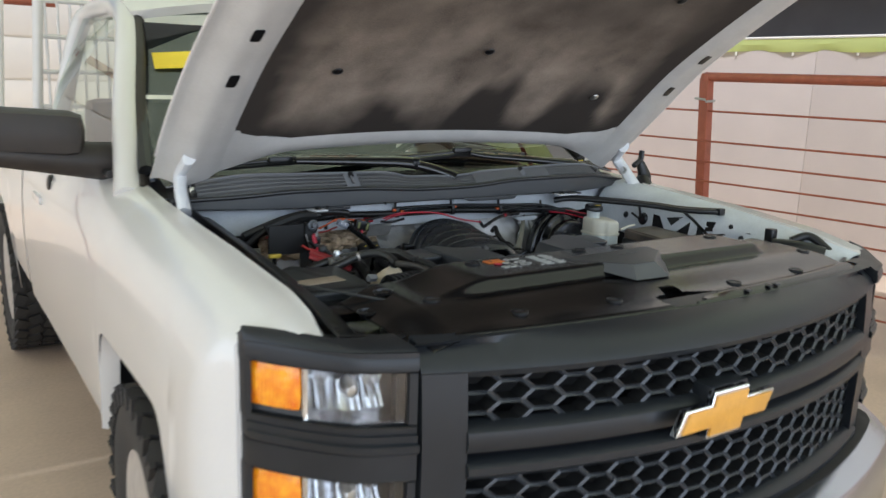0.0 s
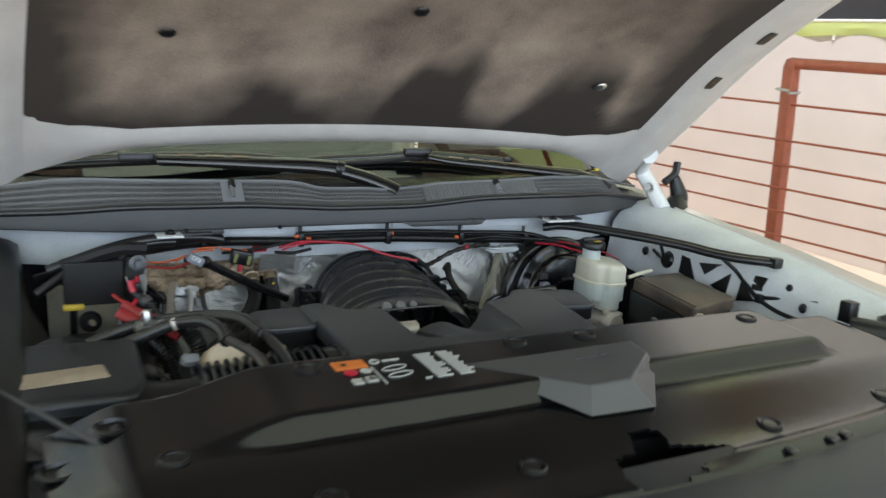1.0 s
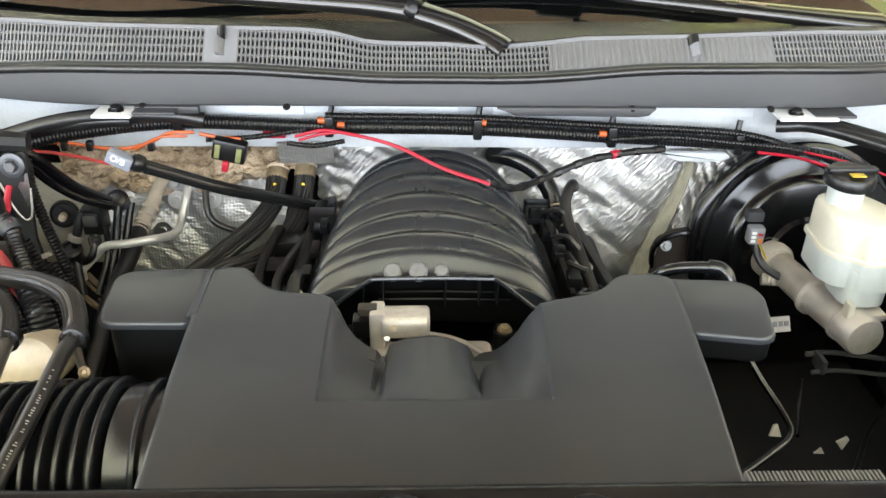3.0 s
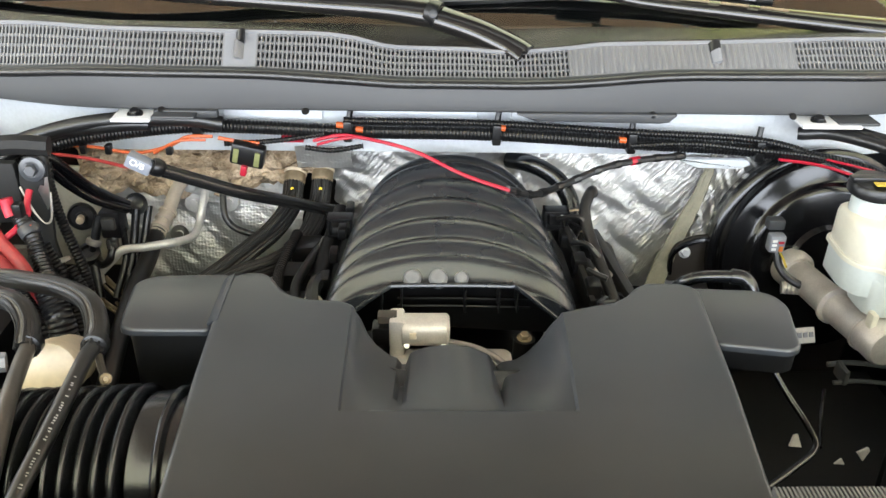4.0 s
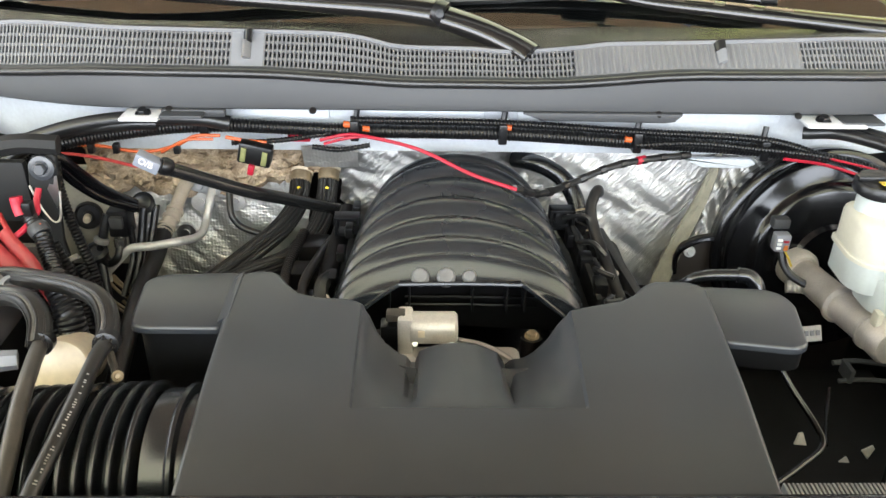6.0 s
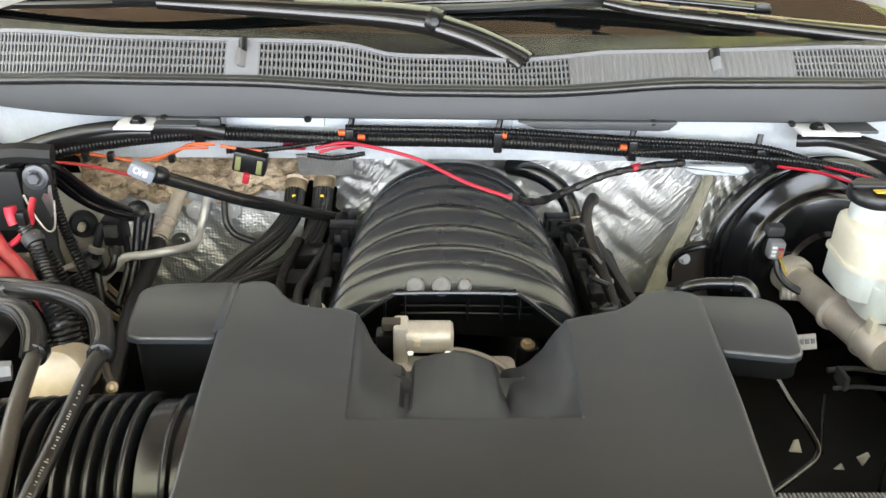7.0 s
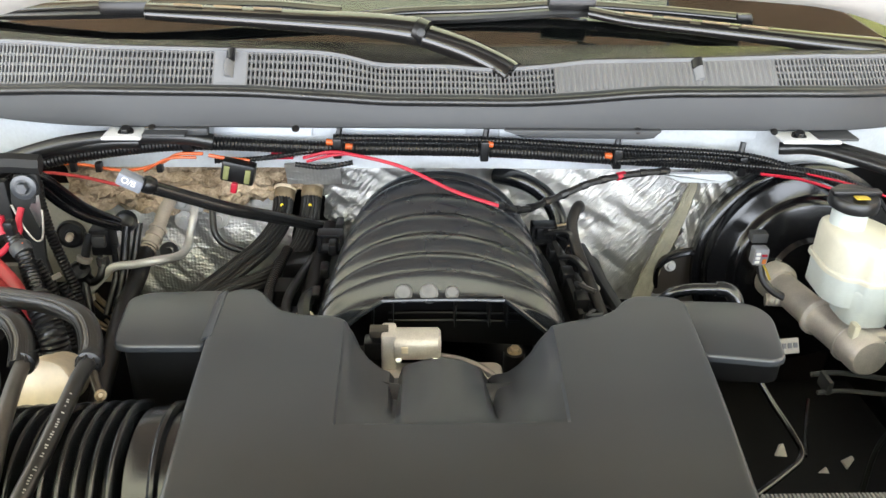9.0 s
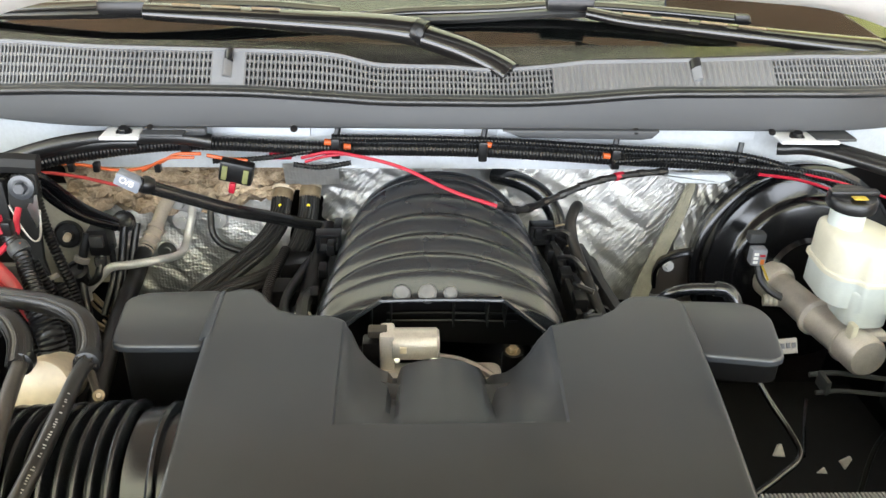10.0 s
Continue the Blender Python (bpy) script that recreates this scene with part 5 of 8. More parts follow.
def radiator_cover():
    c = thing("radiator_cover", "dark plastic radiator cover with push clips and labels", "engine cover")
    hole = [(-0.042, 0.073), (-0.016, 0.074), (0.002, 0.066), (-0.004, 0.038), (0.031, 0.027), (0.061, 0.018), (0.070, 0.004), (0.052, -0.006), (0.023, -0.007), (-0.008, -0.014), (0.004, -0.022), (-0.012, -0.027), (-0.061, -0.030), (-0.104, -0.028), (-0.108, -0.008), (-0.092, 0.032), (-0.058, 0.039)]
    def inside(x, y):
        hit = False
        for (x0, y0), (x1, y1) in zip(hole, hole[1:] + hole[:1]):
            if (y0 > y) != (y1 > y) and x < (x1 - x0) * (y - y0) / (y1 - y0) + x0:
                hit = not hit
        return hit
    nx, ny = 300, 84
    def front_edge(x):
        return min(0.03, -0.040 + 0.14 * x * x) if abs(x) < 0.64 else 0.03
    def P(i, j):
        x = -0.665 + 1.33 * i / nx
        f = front_edge(x)
        back = 0.338 - 0.02 * smooth01((abs(x + 0.04) - 0.40) / 0.2)
        y = f + (back - f) * j / ny
        z = shield_z(x, y)
        z += 0.006 * smooth01(1 - abs(y - f - 0.03) / 0.02) * smooth01((x - 0.0) / 0.1)
        if y - f < 0.012:
            z -= 0.010 * (1 - (y - f) / 0.012)
        return x, y, z
    bm = bmesh.new()
    vs = [[bm.verts.new(P(i, j)) for i in range(nx + 1)] for j in range(ny + 1)]
    for j in range(ny):
        for i in range(nx):
            a = P(i + 0.5, j + 0.5)
            if not inside(a[0], a[1]):
                bm.faces.new((vs[j][i], vs[j][i + 1], vs[j + 1][i + 1], vs[j + 1][i]))
    loose = [v for v in bm.verts if not v.link_faces]
    bmesh.ops.delete(bm, geom=loose, context="VERTS")
    part("cover_panel", bm, SHIELD, c, solid=0.004, smooth=85)
    # raised faceted block
    bm = bmesh.new()
    A, B, C, D, E, F, G = [bm.verts.new(p) for p in ((-0.180, 0.239, 1.1572), (0.080, 0.224, 1.167), (0.078, 0.186, 1.165), (0.006, 0.131, 1.158), (-0.055, 0.134, 1.156), (0.027, 0.103, 1.128), (-0.070, 0.107, 1.128))]
    H, K = bm.verts.new((0.092, 0.235, 1.150)), bm.verts.new((0.088, 0.180, 1.145))
    for f in ((A, E, D, C, B), (E, G, F, D), (A, G, E), (D, F, K, C), (B, C, K, H)):
        bm.faces.new(f)
    part("raised_block", bm, TRIM_L, c, smooth=0, bevel=0.0025)
    for k in range(3):
        p = part("block_print", box(-0.03 + 0.02 * k, -0.016 + 0.02 * k, 0.20, 0.2015, 1.1605 + 0.001 * k, 1.1625 + 0.001 * k, 0), COWL, c, smooth=0)
    # push clips
    for x, y in ((-0.07, 0.290), (0.047, 0.287), (-0.372, 0.285), (0.365, 0.278), (-0.193, 0.047), (0.160, 0.038), (-0.42, 0.06), (0.40, 0.05), (-0.55, 0.16), (0.56, 0.14)):
        z = shield_z(x, y)
        bm = lathe([(0.0165, 0.0), (0.0165, 0.004), (0.0145, 0.0055), (0.0115, 0.0045), (0.0105, 0.0015), (0.009, 0.004), (0.0, 0.0045)], (x, y, z), (0, 0, 1), 20)
        part("push_clip", bm, BLACK, c)
    # slots in the front lip
    for x, y in ((0.125, -0.026), (0.203, -0.022), (0.230, -0.020)):
        part("lip_slot", box(x - 0.008, x + 0.008, y - 0.006, y + 0.006, shield_z(x, y) + 0.004, shield_z(x, y) + 0.008, 0.002), BLACK, c)
    # printed label: orange block, red and white signs, lines of print
    z = 1.1570
    def pr(x0, x1, y0, y1, material, name="print_bar", h=0.0008):
        part(name, box(x0, x1, y0, y1, z - 0.001, z + h, 0), material, c, smooth=0)
    pr(-0.341, -0.299, 0.268, 0.292, LABEL_OR, "orange_label")
    pr(-0.331, -0.325, 0.276, 0.284, BLACK, h=0.0012)
    part("warning_sign", lathe([(0, 0.001), (0.0085, 0.001), (0.0085, 0)], (-0.327, 0.255, z), seg=20), RED, c)
    part("warning_sign", lathe([(0, 0.001), (0.0075, 0.001), (0.0075, 0)], (-0.307, 0.256, z), seg=20), INK, c)
    pr(-0.334, -0.321, 0.222, 0.236, INK)
    pr(-0.316, -0.302, 0.224, 0.238, INK)
    pr(-0.3125, -0.305, 0.228, 0.234, BLACK, h=0.0012)
    pr(-0.297, -0.2955, 0.214, 0.266, INK)
    part("print_ring", tube([(-0.286 + 0.006 * math.cos(a), 0.281 + 0.006 * math.sin(a), z) for a in [2 * math.pi * k / 12 for k in range(13)]], 0.0011, 5, 2), INK, c)
    pr(-0.275, -0.252, 0.280, 0.2825, INK)
    for y in (0.256, 0.235):
        part("print_outline", tube([(-0.269 + 0.017 * math.cos(a), y + 0.0065 * math.sin(a) + 0.003 * math.cos(a), z) for a in [2 * math.pi * k / 16 for k in range(17)]], 0.0009, 5, 2), INK, c)
    rng = random.Random(3)
    for col, x0 in enumerate((-0.228, -0.196)):
        for k in range(12):
            y = 0.288 - 0.0066 * k
            pr(x0, x0 + 0.027 - rng.uniform(0, 0.012), y - 0.0016, y + 0.0007, INK)
    pr(-0.244, -0.236, 0.214, 0.2165, INK)
    bm = bmesh.new()
    for k in range(31):
        x = 0.174 + 0.0032 * k
        box(x, x + 0.0019, 0.348, 0.366, 1.107, 1.1135, 0.0004, bm)
    box(0.168, 0.274, 0.332, 0.352, 1.10, 1.111, 0.001, bm)
    box(0.274, 0.42, 0.334, 0.352, 1.098, 1.109, 0.002, bm)
    part("ribbed_edge", bm, SLAT, c, smooth=30)
    part("cover_end", box(-0.775, -0.61, 0.11, 0.46, 1.02, 1.070, 0.012), SHIELD, c)
    part("cover_end", box(-0.70, -0.60, 0.30, 0.48, 1.03, 1.082, 0.012), SHIELD, c)
    # bonnet latch in the opening
    latch = thing("bonnet_latch", "black bonnet latch in the cover's opening", "latch")
    part("latch_body", box(-0.080, 0.06, -0.012, 0.060, 1.02, 1.055, 0.01), MATTEB, latch)
    part("latch_hook", tube([(-0.05, 0.05, 1.07), (-0.04, 0.03, 1.088), (-0.01, 0.03, 1.086), (0.03, 0.02, 1.075)], 0.010, 8), MATTEB, latch)
    part("latch_lever", tube([(-0.02, 0.0, 1.075), (0.02, 0.015, 1.084), (0.05, 0.012, 1.076)], 0.007, 8, flat=0.5), MATTEB, latch)
    # strip and rods on the passenger's end of the cover
    s = single("paper_strip", box(-0.053, 0.053, -0.022, 0.022, 0, 0.002, 0.0005), CARD, "tan paper label on the filter housing lid", "label")
    s.matrix_world = pose(-0.638, 0.468, 1.1045, 0, 0, 6)
    single("metal_edge", tube([(-0.708, 0.414, 1.118), (-0.655, 0.31, 1.120), (-0.603, 0.212, 1.121)], 0.0028, 6), COWL, "thin bare metal edge strip", "strip")


def air_box():
    b = thing("air_box", "charcoal plastic air intake box over the engine", "air intake box")
    # lid: one moulded sheet whose rear edge is cut round the throttle, with a recess that falls to the throat
    edge = [(-0.262, 0.646, 1.112), (-0.247, 0.654, 1.112), (-0.231, 0.654, 1.112), (-0.223, 0.646, 1.112), (-0.216, 0.632, 1.112), (-0.203, 0.615, 1.112), (-0.182, 0.6065, 1.112), (-0.153, 0.604, 1.112), (-0.1425, 0.6, 1.112), (-0.138, 0.594, 1.1115), (-0.131, 0.5867, 1.106), (-0.125, 0.5842, 1.0917), (-0.116, 0.5817, 1.0797), (-0.105, 0.5785, 1.0715), (-0.096, 0.5764, 1.0685), (-0.088, 0.5764, 1.0685), (-0.083, 0.5711, 1.079), (-0.075, 0.5665, 1.0857), (-0.0615, 0.5624, 1.0925), (-0.045, 0.5604, 1.0958), (-0.027, 0.5619, 1.0925), (-0.0125, 0.5647, 1.0842), (-0.005, 0.5688, 1.0775), (0.0, 0.5759, 1.0685), (0.009, 0.5749, 1.0662), (0.019, 0.5739, 1.0685), (0.029, 0.5744, 1.076), (0.042, 0.5763, 1.0895), (0.051, 0.5818, 1.1015), (0.0575, 0.5844, 1.109), (0.063, 0.586, 1.112), (0.078, 0.592, 1.112), (0.113, 0.602, 1.112), (0.129, 0.614, 1.112), (0.141, 0.631, 1.112), (0.152, 0.638, 1.112), (0.18, 0.638, 1.112), (0.192, 0.634, 1.112), (0.197, 0.626, 1.112)]
    edge_y, edge_z = [(x, y) for x, y, z in edge], [(x, z) for x, y, z in edge]
    RL, RR, RF = -0.1375, 0.0605, 0.4515
    def top(y):
        return 1.112 - 0.008 * (1 - smooth01((y - 0.345) / 0.16))
    cols = sorted({round(-0.262 + 0.459 * i / 110, 5) for i in range(111)} | {RL - 0.0012, RL + 0.0012, RR - 0.0012, RR + 0.0012})
    grid_v = [0.345 + (RF - 0.0014 - 0.345) * j / 20 for j in range(21)]
    def column(X):
        yb, zb = lerp_table(X, edge_y), lerp_table(X, edge_z)
        inside = RL < X < RR
        ys = grid_v + [RF + 0.0012 + (yb - RF - 0.0012) * j / 36 for j in range(37)]
        out = []
        for y in ys:
            w = (y - 0.345) / 0.3
            x = X + (1 - w) * (-0.010 - 0.0763 * X)
            z = top(y)
            if inside and y > RF:
                g = (y - RF) / max(1e-6, yb - RF)
                duct = 0.35 * smooth01(1 - abs(X + 0.044) / 0.052)
                groove = 0.010 * smooth01(1 - abs(abs(X + 0.044) - 0.0445) / 0.007)
                z -= 0.0024 + (1.112 - zb) * g ** (1.0 - duct) + groove * min(1.0, 2.2 * g)
            out.append(Vector((x, y, z)))
        return out
    sheet = [column(X) for X in cols]
    bm = grid(sheet)
    loop = [c[0] for c in sheet] + sheet[-1][1:] + [c[-1] for c in reversed(sheet[:-1])] + sheet[0][-2:0:-1]
    n = len(loop)
    def skirt(out, down):
        ring = []
        for i, p in enumerate(loop):
            d = loop[(i + 1) % n] - loop[i - 1]
            d.z = 0
            d = d.normalized() if d.length > 1e-9 else Vector((1, 0, 0))
            ring.append(p + Vector((d.y, -d.x, 0)) * out + Vector((0, 0, -down)))
        return ring
    grid([loop] + [skirt(o, d) for o, d in ((0.0018, 0.0006), (0.0032, 0.0020), (0.0038, 0.0042), (0.0040, 0.026))], True, bm)
    bmesh.ops.remove_doubles(bm, verts=bm.verts, dist=1e-6)
    part("lid", bm, BOXP, b, smooth=33)
    body = [(-0.252, 0.349), (0.171, 0.349), (0.190, 0.600), (0.190, 0.632), (0.152, 0.632), (0.119, 0.597), (0.064, 0.578), (0.045, 0.552), (0.01, 0.545), (-0.09, 0.545), (-0.125, 0.560), (-0.140, 0.585), (-0.188, 0.598), (-0.225, 0.642), (-0.256, 0.642)]
    part("lower_shell", slab(rounded(body, 0.008, 3), 0.93, 1.078, 0.003), BLACK, b)
    for tab, z1 in (([(-0.263, 0.565), (-0.263, 0.664), (-0.340, 0.660), (-0.356, 0.647), (-0.3505, 0.590), (-0.347, 0.570), (-0.337, 0.5655)], 1.1065), ([(0.192, 0.548), (0.256, 0.537), (0.269, 0.543), (0.283, 0.611), (0.276, 0.630), (0.260, 0.639), (0.192, 0.643)], 1.1055)):
        low = tab[0][0] > 0
        part("side_tab", slab(rounded(tab, 0.010, 5), z1 - 0.0075, z1, 0.0035), BOXP, b)
        part("tab_body", slab(rounded([(p[0] + (0.006 if p[0] < -0.3 else 0), p[1] + 0.006) for p in tab], 0.01, 3), 1.075 if low else 0.965, z1 - 0.008, 0.003), BLACK, b)
    # sloped web between the lid and the raised tabs
    for x0, x1, z0, z1, y0, y1 in ((-0.268, -0.258, 1.106, 1.1115, 0.572, 0.652),):
        part("tab_web", grid([[(x0, y, z0 + 0.0008), ((x0 + x1) / 2, y, (z0 + z1) / 2 + 0.0012), (x1, y, z1 + 0.0006)] for y in (y0, (y0 + y1) / 2, y1)]), BOXP, b, solid=0.002)
    tg = part("tab_tongue", box(-0.014, 0.014, -0.001, 0.001, -0.0075, 0.0075, 0.0005), TAGM, b, "small pale tag with printed code")
    tg.matrix_world = pose(0.289, 0.586, 1.087, -30, 0, 8)
    for k in range(4):
        tb = part("print_bar", box(-0.010 + 0.006 * k, -0.006 + 0.006 * k, -0.0018, -0.0011, -0.002, 0.003, 0), BLACK, b, smooth=0)
        tb.matrix_world = pose(0.289, 0.586, 1.087, -30, 0, 8)
    # bellows to the filter on the passenger's side
    h = thing("intake_hose", "black corrugated rubber air intake hose", "hose")
    prof, x = [], -0.47
    for k in range(14):
        x0 = -0.466 + 0.0127 * k
        prof += [(0.067, x0), (0.0772, x0 + 0.0018), (0.0798, x0 + 0.0032), (0.0805, x0 + 0.0045), (0.0798, x0 + 0.0058), (0.0772, x0 + 0.0072), (0.067, x0 + 0.0092)]
    part("bellows", lathe([(0.0, -0.48), (0.066, -0.475)] + prof, (0, 0.445, 1.055), (1, -0.02, 0.07), 56), BELLOWS, h)
    part("cuff", lathe([(0.0735, -0.2875), (0.0742, -0.281), (0.0735, -0.2695)], (0, 0.445, 1.055), (1, -0.02, 0.07), 56), BELLOWS, h)
    part("hose_clamp", lathe([(0.0735, -0.2695), (0.0770, -0.268), (0.0785, -0.2655), (0.0770, -0.263), (0.0705, -0.2615), (0.0695, -0.250), (0.0, -0.250)], (0, 0.445, 1.055), (1, -0.02, 0.07), 56), BELLOWS, h)


# ---- engine ----
def engine():
    blk = thing("engine", "dark engine block below the intake manifold", "engine")
    part("engine_block", box(-0.26, 0.20, 0.42, 0.98, 0.50, 0.90, 0.03), BLACK, blk)
    for x0, x1 in ((-0.27, -0.16), (0.09, 0.20)):
        part("valve_cover", box(x0, x1, 0.62, 0.98, 0.88, 0.985, 0.025), MATTEB, blk)
    for k, y in enumerate((0.70, 0.77, 0.84, 0.91)):
        for x in (-0.225, 0.15):
            coil = part("ignition_coil", box(-0.022, 0.022, -0.018, 0.018, -0.012, 0.014, 0.005), BLACK, blk, "black ignition coil")
            coil.matrix_world = pose(x, y, 0.995, 0, 0, 6 * (k % 2))
    part("coil_loom", tube([(-0.252, 0.68, 1.0), (-0.245, 0.76, 1.008), (-0.250, 0.84, 1.006), (-0.24, 0.93, 1.01)], 0.0075, 10, rib=0.0011, pitch=0.0046), BLACK, blk)
    part("vent_pipe", tube([(-0.20, 0.70, 1.012), (-0.222, 0.77, 1.018), (-0.212, 0.85, 1.016), (-0.19, 0.92, 1.02)], 0.006, 10), RUBBER, blk)
    m = thing("intake_manifold", "satin black ribbed plastic intake manifold", "intake manifold")
    rows = []
    nu, nv = 260, 64
    for i in range(nu + 1):
        u = i / nu
        y0 = 0.700 + 0.262 * u
        row = []
        for j in range(nv + 1):
            ph = math.pi * j / nv
            k = math.cos(ph)
            a = 0.143 - 0.029 * u ** 1.6
            hgt = 0.074 + 0.024 * smooth01(u / 0.10) + 0.030 * smooth01(u * 1.15) - 0.012 * smooth01((u - 0.85) / 0.15)
            # runners arch right across the crown; every other groove dies out on the right flank
            t = 7.0 * u ** 0.88 + 0.10 * k + 0.06 * math.sin(2 * ph)
            which = int(math.floor(t + 0.5)) % 2
            groove = (1 - abs(math.sin(math.pi * t)) ** 0.62) * (1 - 0.75 * which * smooth01((k - 0.25) / 0.5))
            fade = smooth01(u / 0.10)
            r = -fade * groove * (0.0085 + 0.0085 * abs(k) ** 1.5) + 0.004
            sq = abs(k) ** 0.92 * (1 if k > 0 else -1)
            row.append((-0.041 + 0.005 * u + (a + r) * sq, y0 - 0.034 * (1 - math.sin(ph)) * min(1, 0.1 + 2.2 * u), 0.995 + (hgt + r) * math.sin(ph) ** 0.80))
        rows.append(row)
    part("plenum", grid(rows), MANIF, m, smooth=70)
    first_arch = rows[0]
    part("rear_wall", lathe([(0, 0), (0.10, 0.0), (0.118, -0.02)], (-0.036, 0.962, 1.0), (0, 1, 0), 32), MANIF, m)
    # front arch rim and dark front plate
    corners = [(0.112, 0.985), (0.095, 1.014), (0.078, 1.030), (0.032, 1.070), (0.020, 1.0735), (-0.034, 1.0745), (-0.098, 1.0735), (-0.110, 1.070), (-0.142, 1.044), (-0.166, 1.018), (-0.182, 0.985)]
    def rim(k, y, dz=0.0):
        line = spline([(-0.036 + (x + 0.036) * k, y, 0.98 + (z - 0.98) * k + dz) for x, z in corners], 8)
        want = [line[round(i * (len(line) - 1) / 64)] for i in range(65)]
        return [tuple(p) for p in want]
    part("front_rim", tube(rim(1.0, 0.694)[::2], 0.0026, 8, 2), MANIF, m)
    part("front_lip", grid([rim(1.01, 0.696), first_arch]), MANIF, m, smooth=60)
    bm = grid([rim(0.99, 0.696), rim(0.93, 0.735), [(-0.036, 0.738, 0.99)] * 65])
    bmesh.ops.remove_doubles(bm, verts=bm.verts, dist=1e-6)
    part("front_plate", bm, BLACK, m)
    for x in (-0.118, -0.096, -0.026, 0.012, 0.032):
        part("plate_rib", box(x, x + 0.002, 0.706, 0.736, 1.03, 1.060, 0.0006), BLACK, m)
    for z in (1.030, 1.040):
        part("plate_rib", tube([(-0.10, 0.728, z - 0.004), (-0.03, 0.722, z), (0.05, 0.728, z - 0.006)], 0.0016, 6), BLACK, m)
    for x, s in ((-0.083, 0.95), (-0.055, 1.0), (-0.030, 0.75)):
        part("boss", lathe([(0, 0.0045), (0.0075 * s, 0.004), (0.0100 * s, 0.0015), (0.0105 * s, -0.006)], (x, 0.704, 1.0775), (0, -0.62, 0.78), 20), BOSSG, m)
    for e in (-1, 1):
        for k in range(6):
            y = 0.735 + 0.038 * k
            x = -0.036 + e * (0.136 - 0.005 * k)
            part("runner_flange", box(x - 0.006, x + 0.006, y - 0.010, y + 0.010, 0.985, 1.012 + 0.007 * k, 0.003), MATTEB, m)
    for x, y, z, h in ((-0.176, 0.885, 1.052, 0.026), (0.098, 0.895, 1.058, 0.028)):
        for dx0, dx1, z0, z1 in ((-0.016, -0.012, -h / 2, h / 2), (0.012, 0.016, -h / 2, h / 2), (-0.016, 0.016, h / 2 - 0.004, h / 2), (-0.016, 0.016, -h / 2, -h / 2 + 0.004)):
            part("clip_frame", box(x + dx0, x + dx1, y - 0.02, y, z + z0, z + z1, 0.001), BLACK, m)
    for k, (x, y, z) in enumerate(((0.112, 0.835, 1.040), (0.121, 0.775, 1.022), (0.128, 0.715, 1.000))):
        gd = part("runner_guard", box(-0.0035, 0.0035, -0.030, 0.030, -0.020, 0.012, 0.002), MATTEB, m)
        gd.matrix_world = pose(x, y, z, 18, 0, 8)
    # throttle body
    t = thing("throttle_body", "cast aluminium throttle body with cylindrical motor", "throttle body")
    part("motor", lathe([(0, 0), (0.0155, 0), (0.017, 0.002), (0.017, 0.046), (0.014, 0.049), (0, 0.05)], (-0.093, 0.652, 1.047), (1, 0, 0.0), 24), ALU, t, "pale motor housing")
    part("motor_end", box(-0.106, -0.090, 0.640, 0.668, 1.012, 1.064, 0.004), ALU, t)
    part("motor_plug", box(-0.124, -0.103, 0.645, 0.664, 1.030, 1.052, 0.003), BLACK, t)
    part("motor_lug", box(-0.118, -0.098, 0.648, 0.662, 1.056, 1.065, 0.002), OLDRUB, t)
    part("motor_plate", box(-0.085, -0.078, 0.6335, 0.6355, 1.047, 1.054, 0.0005), CAPTAN, t)
    for x in (-0.088, -0.050):
        part("motor_screw", lathe([(0, 0.003), (0.003, 0.0025), (0.0035, 0)], (x, 0.638, 1.036), (0, -0.8, 0.6), 10), STEEL, t)
    part("throttle_flange", slab(rounded([(-0.105, 0.600), (0.022, 0.600), (0.022, 0.655), (-0.105, 0.655)], 0.012), 0.96, 1.022, 0.004), ALU, t)
    part("linkage", tube([(-0.05, 0.645, 1.036), (-0.02, 0.635, 1.036), (0.005, 0.622, 1.030), (0.020, 0.612, 1.018)], 0.0045, 8), STEEL, t)
    for x, y, z in ((-0.092, 0.622, 1.022), (0.012, 0.616, 1.022)):
        bolt((x, y, z), (0, -0.2, 1), 0.006, t)
    bo = thing("intake_bolt", "pale hex bolt on a dark boss", "bolt")
    part("boss", lathe([(0.012, -0.09), (0.012, 0.0), (0, 0.0)], (0.038, 0.672, 1.022), seg=16), BLACK, bo)
    bolt((0.038, 0.672, 1.022), (0, -0.1, 1), 0.0055, bo, BRASS)
    # fuel rail and its pipes beside the manifold
    f = thing("fuel_rail", "black fuel rail pipes beside the manifold", "fuel rail")
    part("rail_pipe", tube([(0.152, 0.925, 1.075), (0.146, 0.905, 1.088), (0.139, 0.89, 1.088), (0.132, 0.872, 1.078), (0.134, 0.85, 1.060), (0.144, 0.81, 1.036), (0.150, 0.77, 1.022), (0.156, 0.73, 1.006), (0.158, 0.70, 0.98)], 0.0072, 14), HOSE, f)
    part("rail_body", tube([(0.105, 0.90, 1.040), (0.155, 0.76, 0.990), (0.165, 0.69, 0.98)], 0.013, 10), RUBBER, f)
    part("rail_guard", box(-0.006, 0.006, -0.11, 0.11, -0.013, 0.013, 0.004), COWL, f).matrix_world = pose(0.178, 0.80, 1.000, 12, 0, 14)
